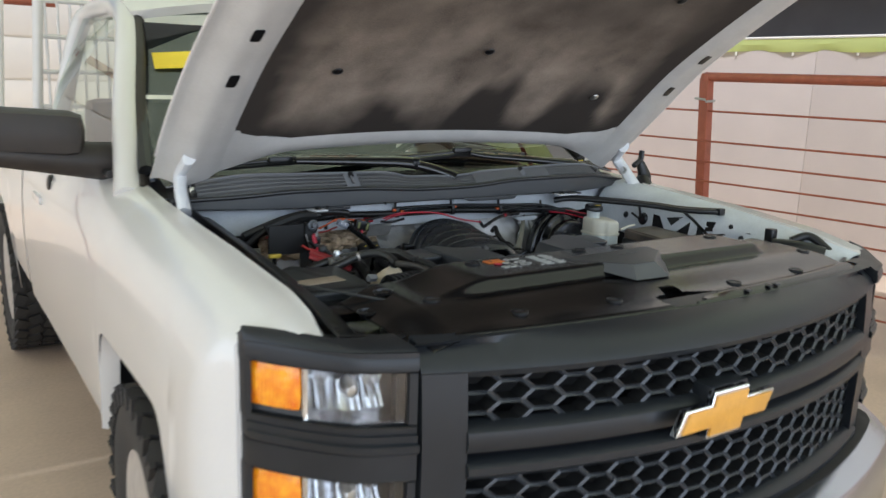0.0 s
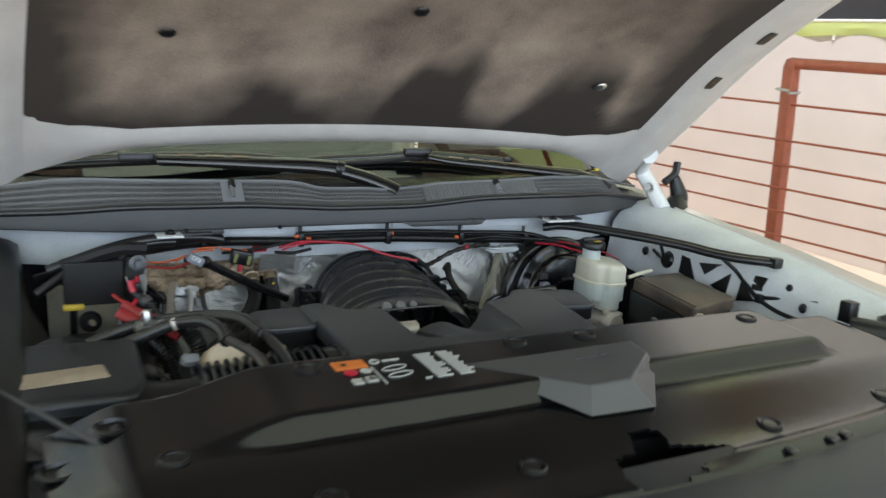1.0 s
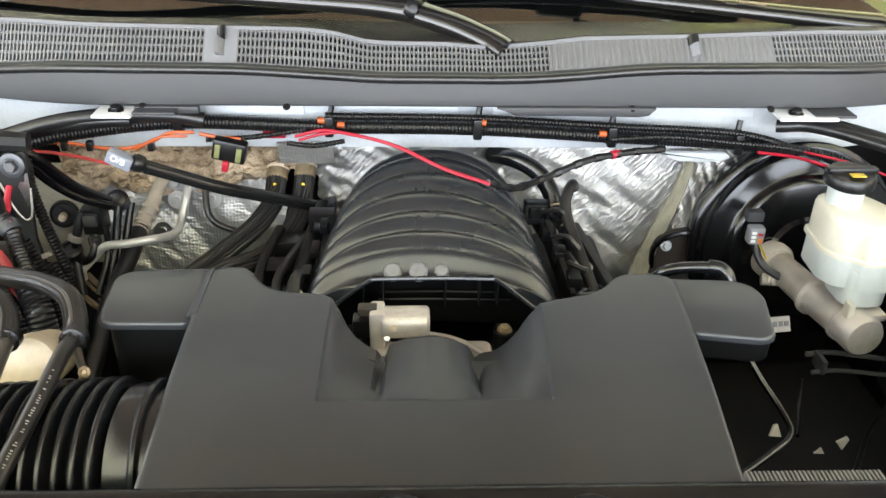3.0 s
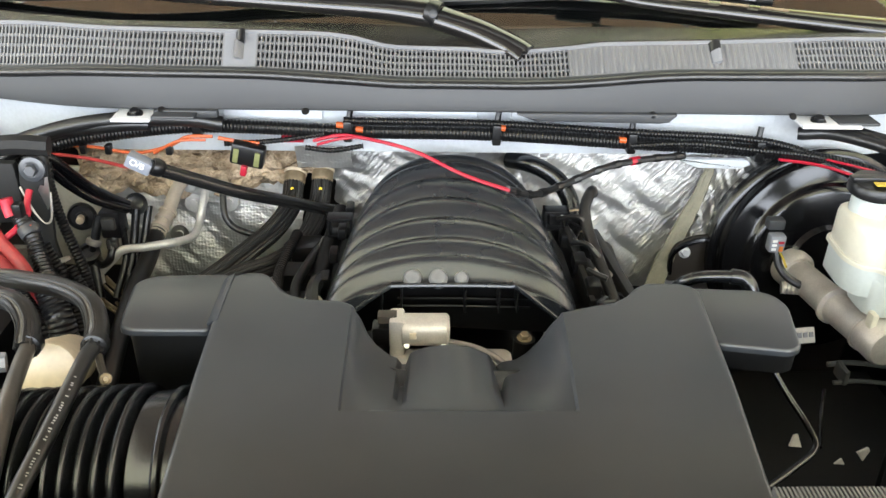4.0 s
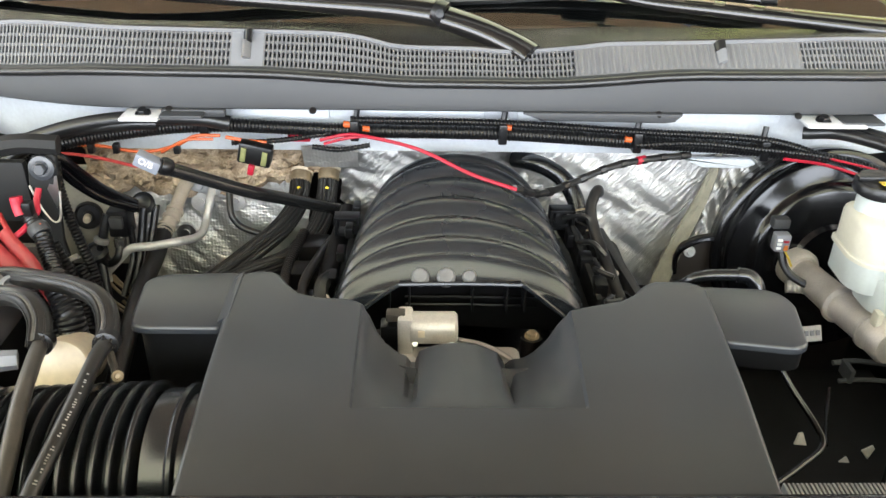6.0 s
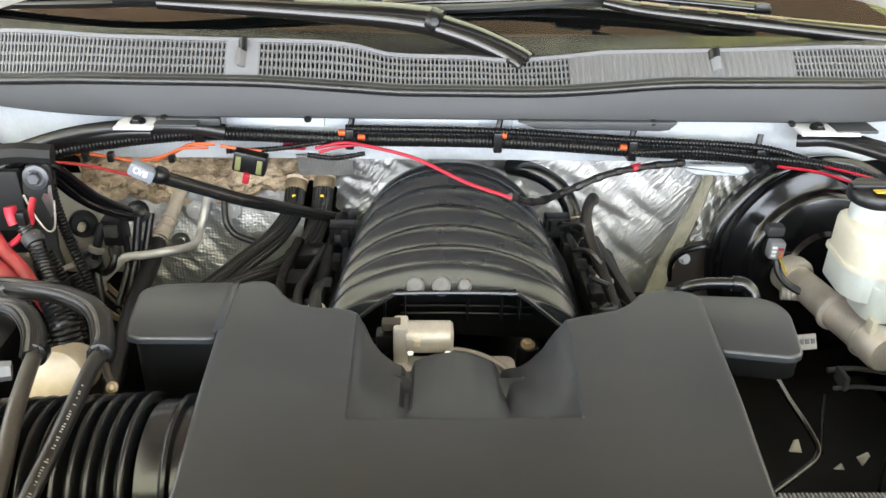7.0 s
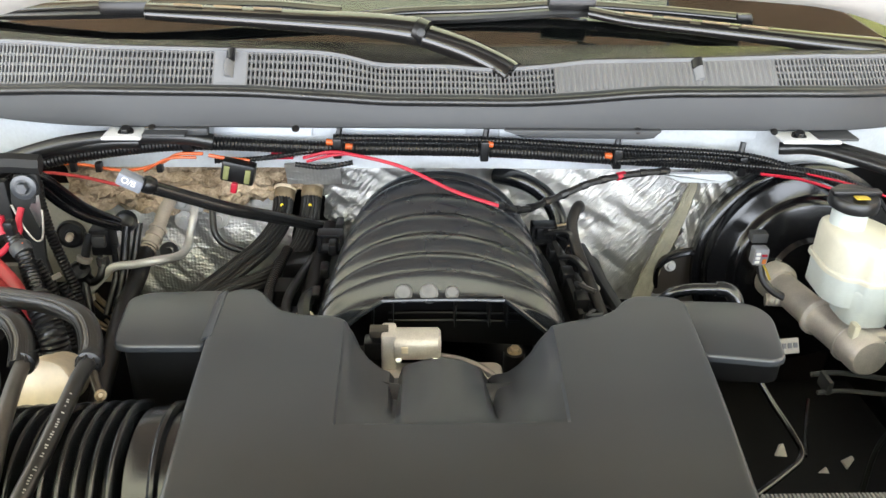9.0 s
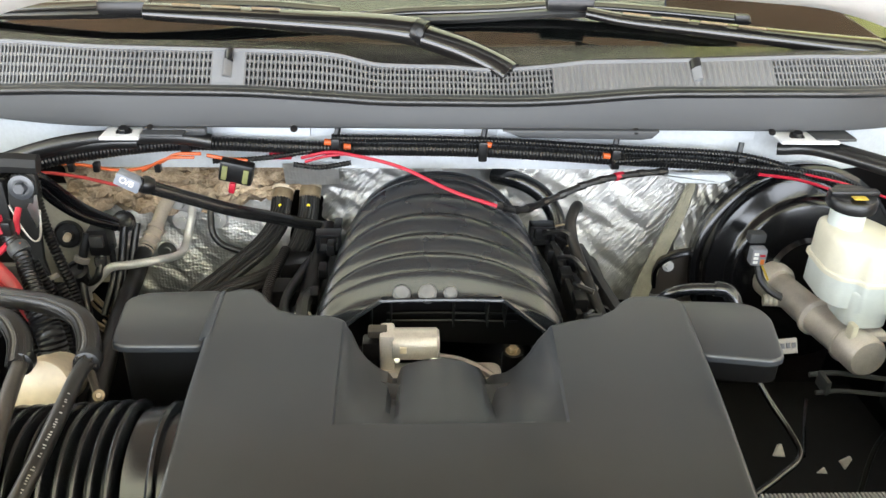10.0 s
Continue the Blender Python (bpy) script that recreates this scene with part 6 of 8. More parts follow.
    for k in range(5):
        y = 0.90 - 0.045 * k
        x = 0.098 + 0.010 * k
        part("injector_clip", box(x - 0.008, x + 0.008, y - 0.014, y + 0.010, 1.045 - 0.008 * k, 1.063 - 0.008 * k, 0.003), BLACK, f)
        part("injector_ring", lathe([(0.012, 0), (0.012, 0.005), (0.009, 0.006), (0.009, -0.02)], (x + 0.028, y - 0.01, 1.045 - 0.010 * k), (0.3, 0, 1), 14), BLACK if k != 2 else ALU, f)
    for k in range(4):
        part("injector_lead", tube([(0.10 + 0.012 * k, 0.88 - 0.05 * k, 1.06 - 0.008 * k), (0.125, 0.86 - 0.05 * k, 1.072 - 0.01 * k), (0.14, 0.85 - 0.05 * k, 1.05)], 0.0035, 6), RUBBER, f)
    part("crossover_hose", tube([(0.050, 1.02, 1.082), (0.073, 0.995, 1.087), (0.094, 0.985, 1.082), (0.114, 0.975, 1.070), (0.128, 0.962, 1.051), (0.134, 0.945, 1.030), (0.139, 0.92, 1.008), (0.145, 0.86, 0.98)], 0.0122, 16), BELLOWS, f)
    for q, d in (((0.1325, 0.950, 1.036), (0.15, -0.5, -0.8)), ((0.1375, 0.927, 1.014), (0.15, -0.6, -0.7))):
        part("hose_band", lathe([(0.0118, -0.0016), (0.0131, -0.001), (0.0131, 0.001), (0.0118, 0.0016)], q, d, 18), BRASS, f)
    g = thing("fuel_rail", "black fuel rail on the heater hose side", "fuel rail")
    part("rail_body", tube([(-0.178, 0.93, 1.045), (-0.196, 0.84, 1.01), (-0.205, 0.72, 0.985)], 0.012, 10), BLACK, g)
    for k in range(5):
        y, x = 0.91 - 0.042 * k, -0.166 - 0.007 * k
        part("injector_clip", box(x - 0.005, x + 0.005, y - 0.012, y + 0.010, 1.050 - 0.010 * k, 1.064 - 0.010 * k, 0.002), BLACK, g)
    part("vent_pipe", tube([(-0.19, 0.80, 1.02), (-0.198, 0.76, 1.028), (-0.195, 0.71, 1.01), (-0.20, 0.68, 0.97)], 0.009, 8), RUBBER, g)
    part("pipe_clip", lathe([(0.011, -0.004), (0.0125, -0.003), (0.0125, 0.003), (0.011, 0.004)], (-0.1965, 0.738, 1.020), (0, -0.6, 0.6), 16), RESIN, g, "white pipe clip")
    part("purge_pipe", tube([(-0.24, 0.69, 1.0), (-0.215, 0.685, 1.006), (-0.20, 0.70, 1.0)], 0.009, 8), RUBBER, g)


def firewall_things():
    # foil heat shields: rumpled sheets against the firewall
    def rumple(name, label, corners, nu=70, nv=50, depth=0.0105, seed=1, material=None):
        a, b, c, d = [Vector(p) for p in corners]
        rows = []
        for j in range(nv + 1):
            row = []
            for i in range(nu + 1):
                u, v = i / nu, j / nv
                p = a.lerp(b, u).lerp(d.lerp(c, u), v)
                q = noise.noise(Vector((u * 5 + seed * 7, v * 4, seed))) - 0.9 * abs(noise.noise(Vector((u * 7 - v * 5, v * 2 + u * 1.4 + seed * 3, seed)))) - 0.5 * abs(noise.noise(Vector((u * 17 - v * 11, v * 4 + u * 3, seed + 2))))
                ed = min(u, 1 - u, v, 1 - v)
                jag = 0.012 * noise.noise(Vector((u * 9, v * 9, seed + 4))) if ed < 0.02 else 0
                row.append((p.x + jag, p.y + depth * q, p.z + jag))
            rows.append(row)
        sh = thing(name, label, "heat shield")
        part("foil_sheet", grid(rows), material or FOIL, sh, smooth=60, solid=0.002)
        part("folded_hem", tube(rows[0][1:-1:4], 0.0028, 6, 3), FOIL, sh)
        return sh
    rumple("heat_shield", "crinkled silver foil heat shield beside brake booster", ((0.04, 1.045, 1.118), (0.50, 1.035, 1.105), (0.44, 1.02, 0.86), (0.10, 1.00, 0.90)), nu=110, seed=1, depth=0.0042)
    rumple("heat_shield", "folded silver foil shield flap beside the booster", ((0.335, 1.040, 1.120), (0.47, 1.045, 1.118), (0.45, 0.995, 0.97), (0.315, 0.985, 0.955)), nu=60, seed=6, depth=0.0055)
    rumple("heat_shield", "silver foil heat shield behind the intake manifold", ((-0.20, 1.055, 1.108), (0.10, 1.060, 1.114), (0.10, 1.05, 0.95), (-0.20, 1.04, 0.95)), seed=2, depth=0.006)
    rumple("heat_shield", "embossed silver foil shield below the aircon fittings", ((-0.52, 1.055, 1.045), (-0.25, 1.055, 1.055), (-0.25, 1.03, 0.82), (-0.52, 1.03, 0.82)), seed=3, depth=0.007, material=FOIL_E)
    single("white_foil_tag", grid([[(-0.245 + 0.075 * i / 8, 0.985 + 0.02 * j / 4 + 0.004 * noise.noise(Vector((i * 0.7, j, 3))), 1.112 - 0.038 * j / 4 + 0.004 * noise.noise(Vector((i, j * 0.8, 8)))) for i in range(9)] for j in range(5)]), FOIL_E, "loose flap of silver foil under the harness", "foil flap", smooth=60, solid=0.0015)
    rows = []
    for j in range(19):
        row = []
        for i in range(49):
            u, v = i / 48, j / 18
            q = noise.noise(Vector((u * 14, v * 7, 5))) + 0.6 * noise.noise(Vector((u * 34, v * 16, 9)))
            row.append((-0.555 + 0.33 * u + 0.006 * noise.noise(Vector((v * 9, u * 9, 3))), 1.030 + 0.020 * q, 1.100 - (0.050 + 0.03 * math.sin(u * 3 + 0.4) + 0.012 * noise.noise(Vector((u * 11, 2, 2)))) * v))
        rows.append(row)
    single("insulation_mat", grid(rows), TAN, "torn tan fibre insulation mat on firewall", "insulation", smooth=60, solid=0.012)
    run = spline([(0.334, 1.005, 1.108), (0.328, 1.0, 1.088), (0.318, 0.99, 1.055), (0.302, 0.982, 1.012), (0.287, 0.975, 0.976), (0.274, 0.968, 0.944), (0.262, 0.958, 0.905)], 6)
    rows = []
    for i, p in enumerate(run):
        k = 0.30 + 0.62 * smooth01(i / (len(run) * 0.6)) + 0.07 * noise.noise(Vector((i * 0.5, 3, 1)))
        rows.append([(p[0] + w * k, p[1] - 8 * w * w + 0.0022 * noise.noise(Vector((i * 0.6, w * 160, 6))), p[2] + w * 0.7) for w in [-0.018 + 0.003 * j for j in range(13)]])
    single("strap", grid(rows), STRAPM, "olive fabric strap hanging down the firewall", "strap", solid=0.003)
    # aircon pipes
    ac = thing("aircon_line", "silver aluminium aircon pipe and black hose", "pipe")
    part("fitting_block", slab(rounded([(-0.028, -0.013), (0.026, -0.013), (0.028, 0.0), (0.022, 0.013), (-0.026, 0.013)], 0.008, 4), 0, 0.016, 0.003), PIPEA, ac).matrix_world = pose(-0.386, 1.036, 1.034, 90, 0, 0) @ pose(0, 0, 0, 0, 0, -14)
    for x, z in ((-0.3985, 1.037), (-0.374, 1.030)):
        bolt((x, 1.02, z), (0, -1, 0.2), 0.0068, ac)
    part("thin_pipe", tube([(-0.381, 1.022, 1.036), (-0.381, 1.002, 1.023), (-0.386, 0.982, 0.997), (-0.386, 0.955, 0.994), (-0.391, 0.93, 0.999), (-0.404, 0.90, 1.010), (-0.434, 0.894, 1.007), (-0.462, 0.892, 1.004), (-0.478, 0.890, 0.990), (-0.496, 0.888, 0.972), (-0.510, 0.887, 0.962)], 0.0056, 12), PIPEA, ac)
    part("pipe_ferrule", lathe([(0.009, 0), (0.012, 0.003), (0.012, 0.022), (0.008, 0.026)], (-0.504, 0.888, 0.966), (-0.75, -0.1, -0.55), 16), ALU, ac)
    part("wide_pipe", tube([(-0.409, 1.03, 1.046), (-0.414, 1.022, 1.043), (-0.421, 1.005, 1.032), (-0.426, 0.983, 1.016)], 0.0094, 16), PIPET, ac)
    part("crimp_sleeve", tube([(-0.4255, 0.985, 1.017), (-0.4355, 0.947, 0.998)], 0.0106, 18, 10), PIPET, ac)
    for f in (0.12, 0.42, 0.72, 0.97):
        c = Vector((-0.4255, 0.985, 1.017)).lerp(Vector((-0.4355, 0.947, 0.998)), f)
        part("crimp_ring", lathe([(0.0104, -0.0032), (0.0126, -0.002), (0.0126, 0.002), (0.0104, 0.0032)], c, (-0.23, -0.87, -0.43), 20), PIPET, ac)
    part("hose", tube([(-0.435, 0.95, 1.0), (-0.436, 0.90, 0.984), (-0.437, 0.84, 0.975), (-0.434, 0.77, 0.960), (-0.43, 0.68, 0.93)], 0.0116, 14), RUBBER, ac)
    for k, (x, z) in enumerate(((-0.402, 1.006), (-0.43, 0.955), (-0.352, 1.008))):
        part("washer", lathe([(0.015, 0), (0.014, 0.004), (0.006, 0.004), (0.006, 0.008), (0, 0.008)], (x, 1.03, z), (0, -1, 0.2), 18), PIPEA if k != 1 else STEEL, ac)
    part("earth_plug", lathe([(0.011, 0), (0.010, 0.006), (0.004, 0.006), (0, 0.005)], (-0.332, 1.015, 0.912), (0, -1, 0.3), 16), BLACK, ac)
    # heater hoses
    for pts in ([(-0.250, 1.05, 1.078), (-0.252, 1.03, 1.061), (-0.254, 1.008, 1.043), (-0.257, 0.98, 1.024), (-0.277, 0.945, 1.005), (-0.310, 0.91, 0.989), (-0.338, 0.88, 0.977), (-0.378, 0.84, 0.962)], [(-0.211, 1.05, 1.082), (-0.213, 1.033, 1.066), (-0.215, 1.012, 1.043), (-0.219, 0.975, 1.017), (-0.234, 0.935, 0.993), (-0.266, 0.90, 0.981), (-0.312, 0.87, 0.977), (-0.36, 0.83, 0.968)]):
        hs = thing("heater_hose", "black ribbed rubber heater hose from the firewall", "hose", "heater hoses")
        line = spline(pts[1:], 10)
        rows = []
        for i, p in enumerate(line):
            d = (line[min(i + 1, len(line) - 1)] - line[max(i - 1, 0)]).normalized()
            e1 = d.cross(Vector((0, 0.4, 1))).normalized()
            e2 = d.cross(e1)
            rows.append([p + (e1 * math.cos(q) + e2 * math.sin(q)) * (0.0138 + 0.0007 * math.cos(18 * q)) for q in [2 * math.pi * j / 72 for j in range(72)]])
        part("hose", grid(rows, True), HOSE, hs)
        ax = Vector(pts[0]) - Vector(pts[2])
        part("fitting_pipe", tube(pts[:3], 0.0115, 14), BRASS, hs, "dull brass heater fitting")
        part("hose_collar", lathe([(0.0130, -0.012), (0.0150, -0.010), (0.0152, 0.006), (0.0130, 0.010)], Vector(pts[1]).lerp(Vector(pts[2]), 0.45), ax, 20), BRASS, hs)
        part("hose_band", lathe([(0.0145, -0.003), (0.0160, -0.002), (0.0160, 0.002), (0.0145, 0.003)], Vector(pts[1]).lerp(Vector(pts[2]), 0.25), ax, 20), CAPTAN, hs, "tan retaining band")
        mk = Vector(pts[2]).lerp(Vector(pts[3]), 0.15) + Vector((0.001, -0.0125, 0.007))
        part("paint_mark", lathe([(0, 0.0012), (0.0022, 0.001), (0.0026, 0)], mk, (0, -0.85, 0.5), 10), YELLOW, hs)
    th = single("vacuum_hose", tube([(-0.357, 1.02, 1.036), (-0.354, 1.0, 1.006), (-0.347, 0.994, 0.992), (-0.334, 0.99, 0.983), (-0.304, 0.985, 0.975), (-0.28, 0.975, 0.975)], 0.0048, 10), RUBBER, "thin black vacuum hose on the foil", "hose")
    # prop rod with taped plug
    r = thing("taped_lead", "black sleeved lead ending in a clear plug", "cable")
    part("sleeve", tube([(-0.390, 0.838, 1.146), (-0.339, 0.87, 1.112), (-0.299, 0.895, 1.086), (-0.25, 0.94, 1.052), (-0.19, 0.985, 1.015)], 0.0084, 14), ROD, r)
    pl = part("plug", box(-0.015, 0.015, -0.009, 0.009, -0.008, 0.008, 0.0025), PLUGM, r, "pale grey plug")
    pl.matrix_world = pose(-0.402, 0.84, 1.1495, 0, 28, 0)
    pt = lettering("O/B", 0.0105, WHITEINK, r)
    pt.matrix_world = pl.matrix_world @ pose(-0.001, -0.0100, 0.0020, 70, 0, 0)
    part("plug_collar", lathe([(0.010, 0), (0.011, 0.004), (0.010, 0.012), (0.008, 0.014)], (-0.388, 0.84, 1.146), (0.7, 0.35, -0.45), 14), BLACK, r)


def brakes():
    c = Vector((0.478, 0.958, 0.972))
    ax = Vector((0.03, -1, 0.16)).normalized()
    b = thing("brake_booster", "round gloss black brake booster on the firewall", "brake booster")
    part("rear_shell", lathe([(0.06, -0.09), (0.11, -0.07), (0.142, -0.03), (0.146, -0.004)], c, ax, 72), GLOSSB, b)
    part("rim", lathe([(0.146, -0.006), (0.150, -0.002), (0.150, 0.008), (0.146, 0.012), (0.141, 0.013)], c, ax, 72), GLOSSB, b)
    part("front_shell", lathe([(0.141, 0.012), (0.1402, 0.024), (0.1365, 0.030), (0.128, 0.0325), (0.113, 0.034), (0.1095, 0.036), (0.1075, 0.041), (0.104, 0.0445), (0.098, 0.0458), (0.055, 0.048), (0.050, 0.055), (0, 0.055)], c, ax, 96), GLOSSB, b)
    part("check_valve", box(0.379, 0.399, 0.872, 0.888, 1.016, 1.040, 0.003), GREYP, b, "grey plastic sensor plug")
    part("plug_mark", box(0.391, 0.396, 0.8705, 0.8722, 1.019, 1.026, 0.0004), LABEL_OR, b)
    part("plug_mark", box(0.389, 0.396, 0.8705, 0.8722, 1.030, 1.033, 0.0004), RED, b)
    part("plug_lead", tube([(0.394, 0.876, 1.018), (0.398, 0.868, 1.010), (0.402, 0.862, 1.000)], 0.0016, 6), DULLY, b)
    for z in (1.020, 1.026, 1.032):
        part("plug_print", box(0.381, 0.387, 0.8705, 0.8722, z, z + 0.0035, 0.0004), WHITEINK, b)
    part("valve_top", box(0.374, 0.396, 0.878, 0.894, 1.046, 1.060, 0.003), COWL, b)
    part("sensor_lead", tube([(0.392, 0.878, 1.014), (0.396, 0.870, 0.998), (0.408, 0.86, 0.985), (0.430, 0.85, 0.977), (0.455, 0.85, 0.975)], 0.0055, 8), RUBBER, b)
    part("stud_bracket", slab(rounded([(0.282, 0.915), (0.281, 0.958), (0.292, 0.978), (0.314, 0.988), (0.345, 0.992), (0.352, 0.915)], 0.008, 4), 0, 0.006, 0.0015), SEALM, b, "brown-black mounting bracket").matrix_world = pose(0, 0.972, 0, 90, 0, 0)
    part("bracket_rib", tube([(0.285, 0.962, 0.93), (0.284, 0.962, 0.958), (0.295, 0.962, 0.974), (0.318, 0.962, 0.985), (0.345, 0.962, 0.988)], 0.004, 8), GLOSSB, b)
    bolt((0.303, 0.965, 0.964), (0, -1, 0.3), 0.0055, b)
    m = thing("master_cylinder", "cast aluminium brake master cylinder", "master cylinder")
    part("cylinder", tube([(0.434, 0.90, 0.974), (0.446, 0.80, 0.980), (0.457, 0.71, 0.989)], 0.0195, 20, taper=1.15), ALU, m)
    part("end_cap", lathe([(0.024, -0.03), (0.025, 0.0), (0.022, 0.005), (0, 0.006)], (0.457, 0.702, 0.990), (0.14, -1, 0.05), 24), ALU, m)
    part("flange", lathe([(0.027, -0.012), (0.027, 0.004), (0.022, 0.010)], (0.432, 0.898, 0.976), (0.15, -1, 0.05), 24), ALU, m)
    part("pressure_port", tube([(0.405, 0.868, 0.966), (0.43, 0.862, 0.968)], 0.009, 12, rib=0.0012, pitch=0.005), ALU, m)
    part("lug", box(0.462, 0.486, 0.712, 0.735, 1.002, 1.012, 0.004), ALU, m)
    part("brake_pipe", tube([(0.50, 0.705, 0.985), (0.56, 0.705, 0.985), (0.60, 0.72, 0.97)], 0.004, 8), STEEL, m)
    for k, (x, y) in enumerate(((0.444, 0.80), (0.453, 0.735))):
        part("rib_ring", lathe([(0.0235, -0.003), (0.0255, -0.002), (0.0255, 0.002), (0.0235, 0.003)], (x, y, 0.982 + 0.005 * k), (0.14, -1, 0.05), 24), ALU, m)
    r = thing("fluid_reservoir", "milky white brake fluid reservoir with black cap", "reservoir")
    tank = [(0.413, 0.758), (0.424, 0.738), (0.440, 0.733), (0.446, 0.722), (0.490, 0.721), (0.497, 0.738), (0.497, 0.788), (0.476, 0.816), (0.417, 0.817)]
    part("lower_tank", slab(rounded([(0.436, 0.722), (0.490, 0.723), (0.492, 0.785), (0.436, 0.785)], 0.022, 5), 1.016, 1.062, 0.005), RESIN_L, r)
    part("lower_tank", slab(rounded([(0.4535 + (p[0] - 0.4535) * 0.97, p[1]) for p in tank], 0.014, 4), 1.036, 1.073, 0.003), RESIN_L, r)
    part("seam", slab(rounded([(0.455 + (p[0] - 0.455) * 1.06, 0.769 + (p[1] - 0.769) * 1.06) for p in tank], 0.014, 4), 1.071, 1.077, 0.002), RESIN, r)
    part("upper_tank", slab(rounded(tank, 0.016, 4), 1.076, 1.122, 0.010, lambda x, y: -0.12 * max(0, 0.765 - y) - 0.10 * max(0, x - 0.455)), RESIN, r)
    part("neck", lathe([(0.020, -0.01), (0.020, 0.022), (0.0, 0.022)], (0.440, 0.788, 1.122), seg=24), RESIN_L, r)
    part("cap", lathe([(0.024, 0), (0.028, 0.002), (0.028, 0.012), (0.025, 0.016), (0, 0.017)], (0.440, 0.788, 1.143), (0, -0.1, 1), 24), BLACK, r, "black filler cap")
    part("cap_wing", box(0.411, 0.469, 0.782, 0.794, 1.158, 1.164, 0.002), BLACK, r)
    part("cap_mark", box(0.432, 0.448, 0.768, 0.778, 1.1598, 1.1612, 0.0005), DULLY, r, "yellow mark on the cap")
    part("mount_leg", box(0.438, 0.446, 0.712, 0.726, 0.985, 1.025, 0.003), RESIN, r)
    part("return_pipe", tube([(0.508, 0.735, 1.085), (0.54, 0.735, 1.092), (0.575, 0.74, 1.095)], 0.0042, 8), RESIN, r)


def loom(name, pts, r, parent, ribbed=True, material=None):
    return part(name, tube(pts, r, 10, 8, rib=0.0013 if ribbed else 0, pitch=0.0046), material or BLACK, parent)


def wiring():
    w = thing("wiring_harness", "black corrugated wiring harness tied along the firewall", "wiring harness")
    xs = [(-0.66, 1.098), (-0.558, 1.126), (-0.483, 1.138), (-0.358, 1.1485), (-0.175, 1.143), (0.018, 1.141), (0.20, 1.131), (0.375, 1.121), (0.494, 1.106), (0.56, 1.085)]
    loom("main_loom", [(x, 0.965 - 0.02 * smooth01((abs(x) - 0.4) / 0.2), z) for x, z in xs], 0.0098, w)
    loom("loom", [(x, 0.962, z + 0.0155) for x, z in xs[4:8]] + [(0.47, 0.955, 1.112)], 0.0055, w)
    loom("loom", [(-0.64, 0.93, 1.118), (-0.527, 0.937, 1.154), (-0.443, 0.943, 1.165), (-0.37, 0.95, 1.163), (-0.33, 0.955, 1.155)], 0.010, w, False, RUBBER)
    loom("loom", [(-0.66, 0.90, 1.085), (-0.56, 0.935, 1.140), (-0.47, 0.94, 1.157), (-0.42, 0.945, 1.158)], 0.009, w, False, RUBBER)
    loom("loom", [(-0.33, 0.955, 1.128), (-0.27, 0.955, 1.132), (-0.20, 0.957, 1.142)], 0.004, w)
    loom("loom", [(-0.225, 0.952, 1.125), (-0.19, 0.95, 1.122), (-0.15, 0.952, 1.128)], 0.004, w)
    loom("loom", [(0.20, 0.955, 1.130), (0.28, 0.952, 1.135), (0.36, 0.952, 1.128), (0.46, 0.948, 1.118), (0.54, 0.93, 1.098)], 0.005, w)
    for x, z in ((-0.364, 1.149), (-0.170, 1.144), (0.024, 1.141), (0.203, 1.131), (0.375, 1.121)):
        part("cable_clip", box(x - 0.006, x + 0.006, 0.952, 0.978, z - 0.012, z + 0.016, 0.003), BLACK, w)
        part("clip_stem", tube([(x, 0.968, z + 0.01), (x + 0.004, 0.975, z + 0.03)], 0.004, 6, 2), BLACK, w)
    for x, z in ((-0.180, 1.158), (0.030, 1.156), (0.190, 1.141), (-0.155, 1.152), (0.36, 1.13)):
        part("orange_tape", tube([(x - 0.0042, 0.957, z - 0.003), (x + 0.0048, 0.957, z - 0.004)], 0.0041, 10, 2), ORANGE, w, "orange tape")
    rd = thing("red_lead", "bright red wire looping over the manifold", "wire")
    part("wire", tube([(-0.215, 0.958, 1.132), (-0.18, 0.945, 1.145), (-0.150, 0.925, 1.150), (-0.086, 0.878, 1.153), (-0.024, 0.845, 1.136), (0.030, 0.818, 1.128)], 0.0023, 8), RED, rd)
    part("wire", tube([(-0.21, 0.955, 1.128), (-0.18, 0.945, 1.140), (-0.150, 0.938, 1.146)], 0.002, 8), RED, rd)
    bl = thing("taped_branch", "black taped wire branch crossing the foil", "wire")
    pts = [(0.027, 0.820, 1.129), (0.062, 0.850, 1.108), (0.108, 0.898, 1.100), (0.161, 0.917, 1.115), (0.216, 0.936, 1.119), (0.275, 0.955, 1.117)]
    part("sleeve", tube(pts, 0.0045, 8), RUBBER, bl)
    for k, p in enumerate(spline(pts, 4)[1:-1:2]):
        q = spline(pts, 4)[1 + 2 * k + 1]
        part("tape_wrap", tube([p, Vector(p).lerp(Vector(q), 0.6)], 0.0056, 8, 2), BLACK, bl)
    part("red_tape", tube([(0.198, 0.93, 1.1185), (0.209, 0.934, 1.119)], 0.0058, 8, 2), RED, bl)
    ow = thing("orange_lead", "orange wires beside the firewall shelf", "wire")
    part("wire", tube([(-0.60, 0.945, 1.11), (-0.55, 0.95, 1.123), (-0.503, 0.951, 1.124), (-0.446, 0.948, 1.117), (-0.40, 0.945, 1.128), (-0.374, 0.945, 1.141), (-0.342, 0.945, 1.142)], 0.0022, 8), ORANGE, ow)
    part("wire", tube([(-0.42, 0.945, 1.118), (-0.385, 0.94, 1.137), (-0.35, 0.94, 1.139)], 0.002, 8), ORANGE, ow)
    part("wire", tube([(-0.335, 0.945, 1.140), (-0.31, 0.944, 1.136), (-0.283, 0.944, 1.133)], 0.0025, 8), ORANGE, ow)
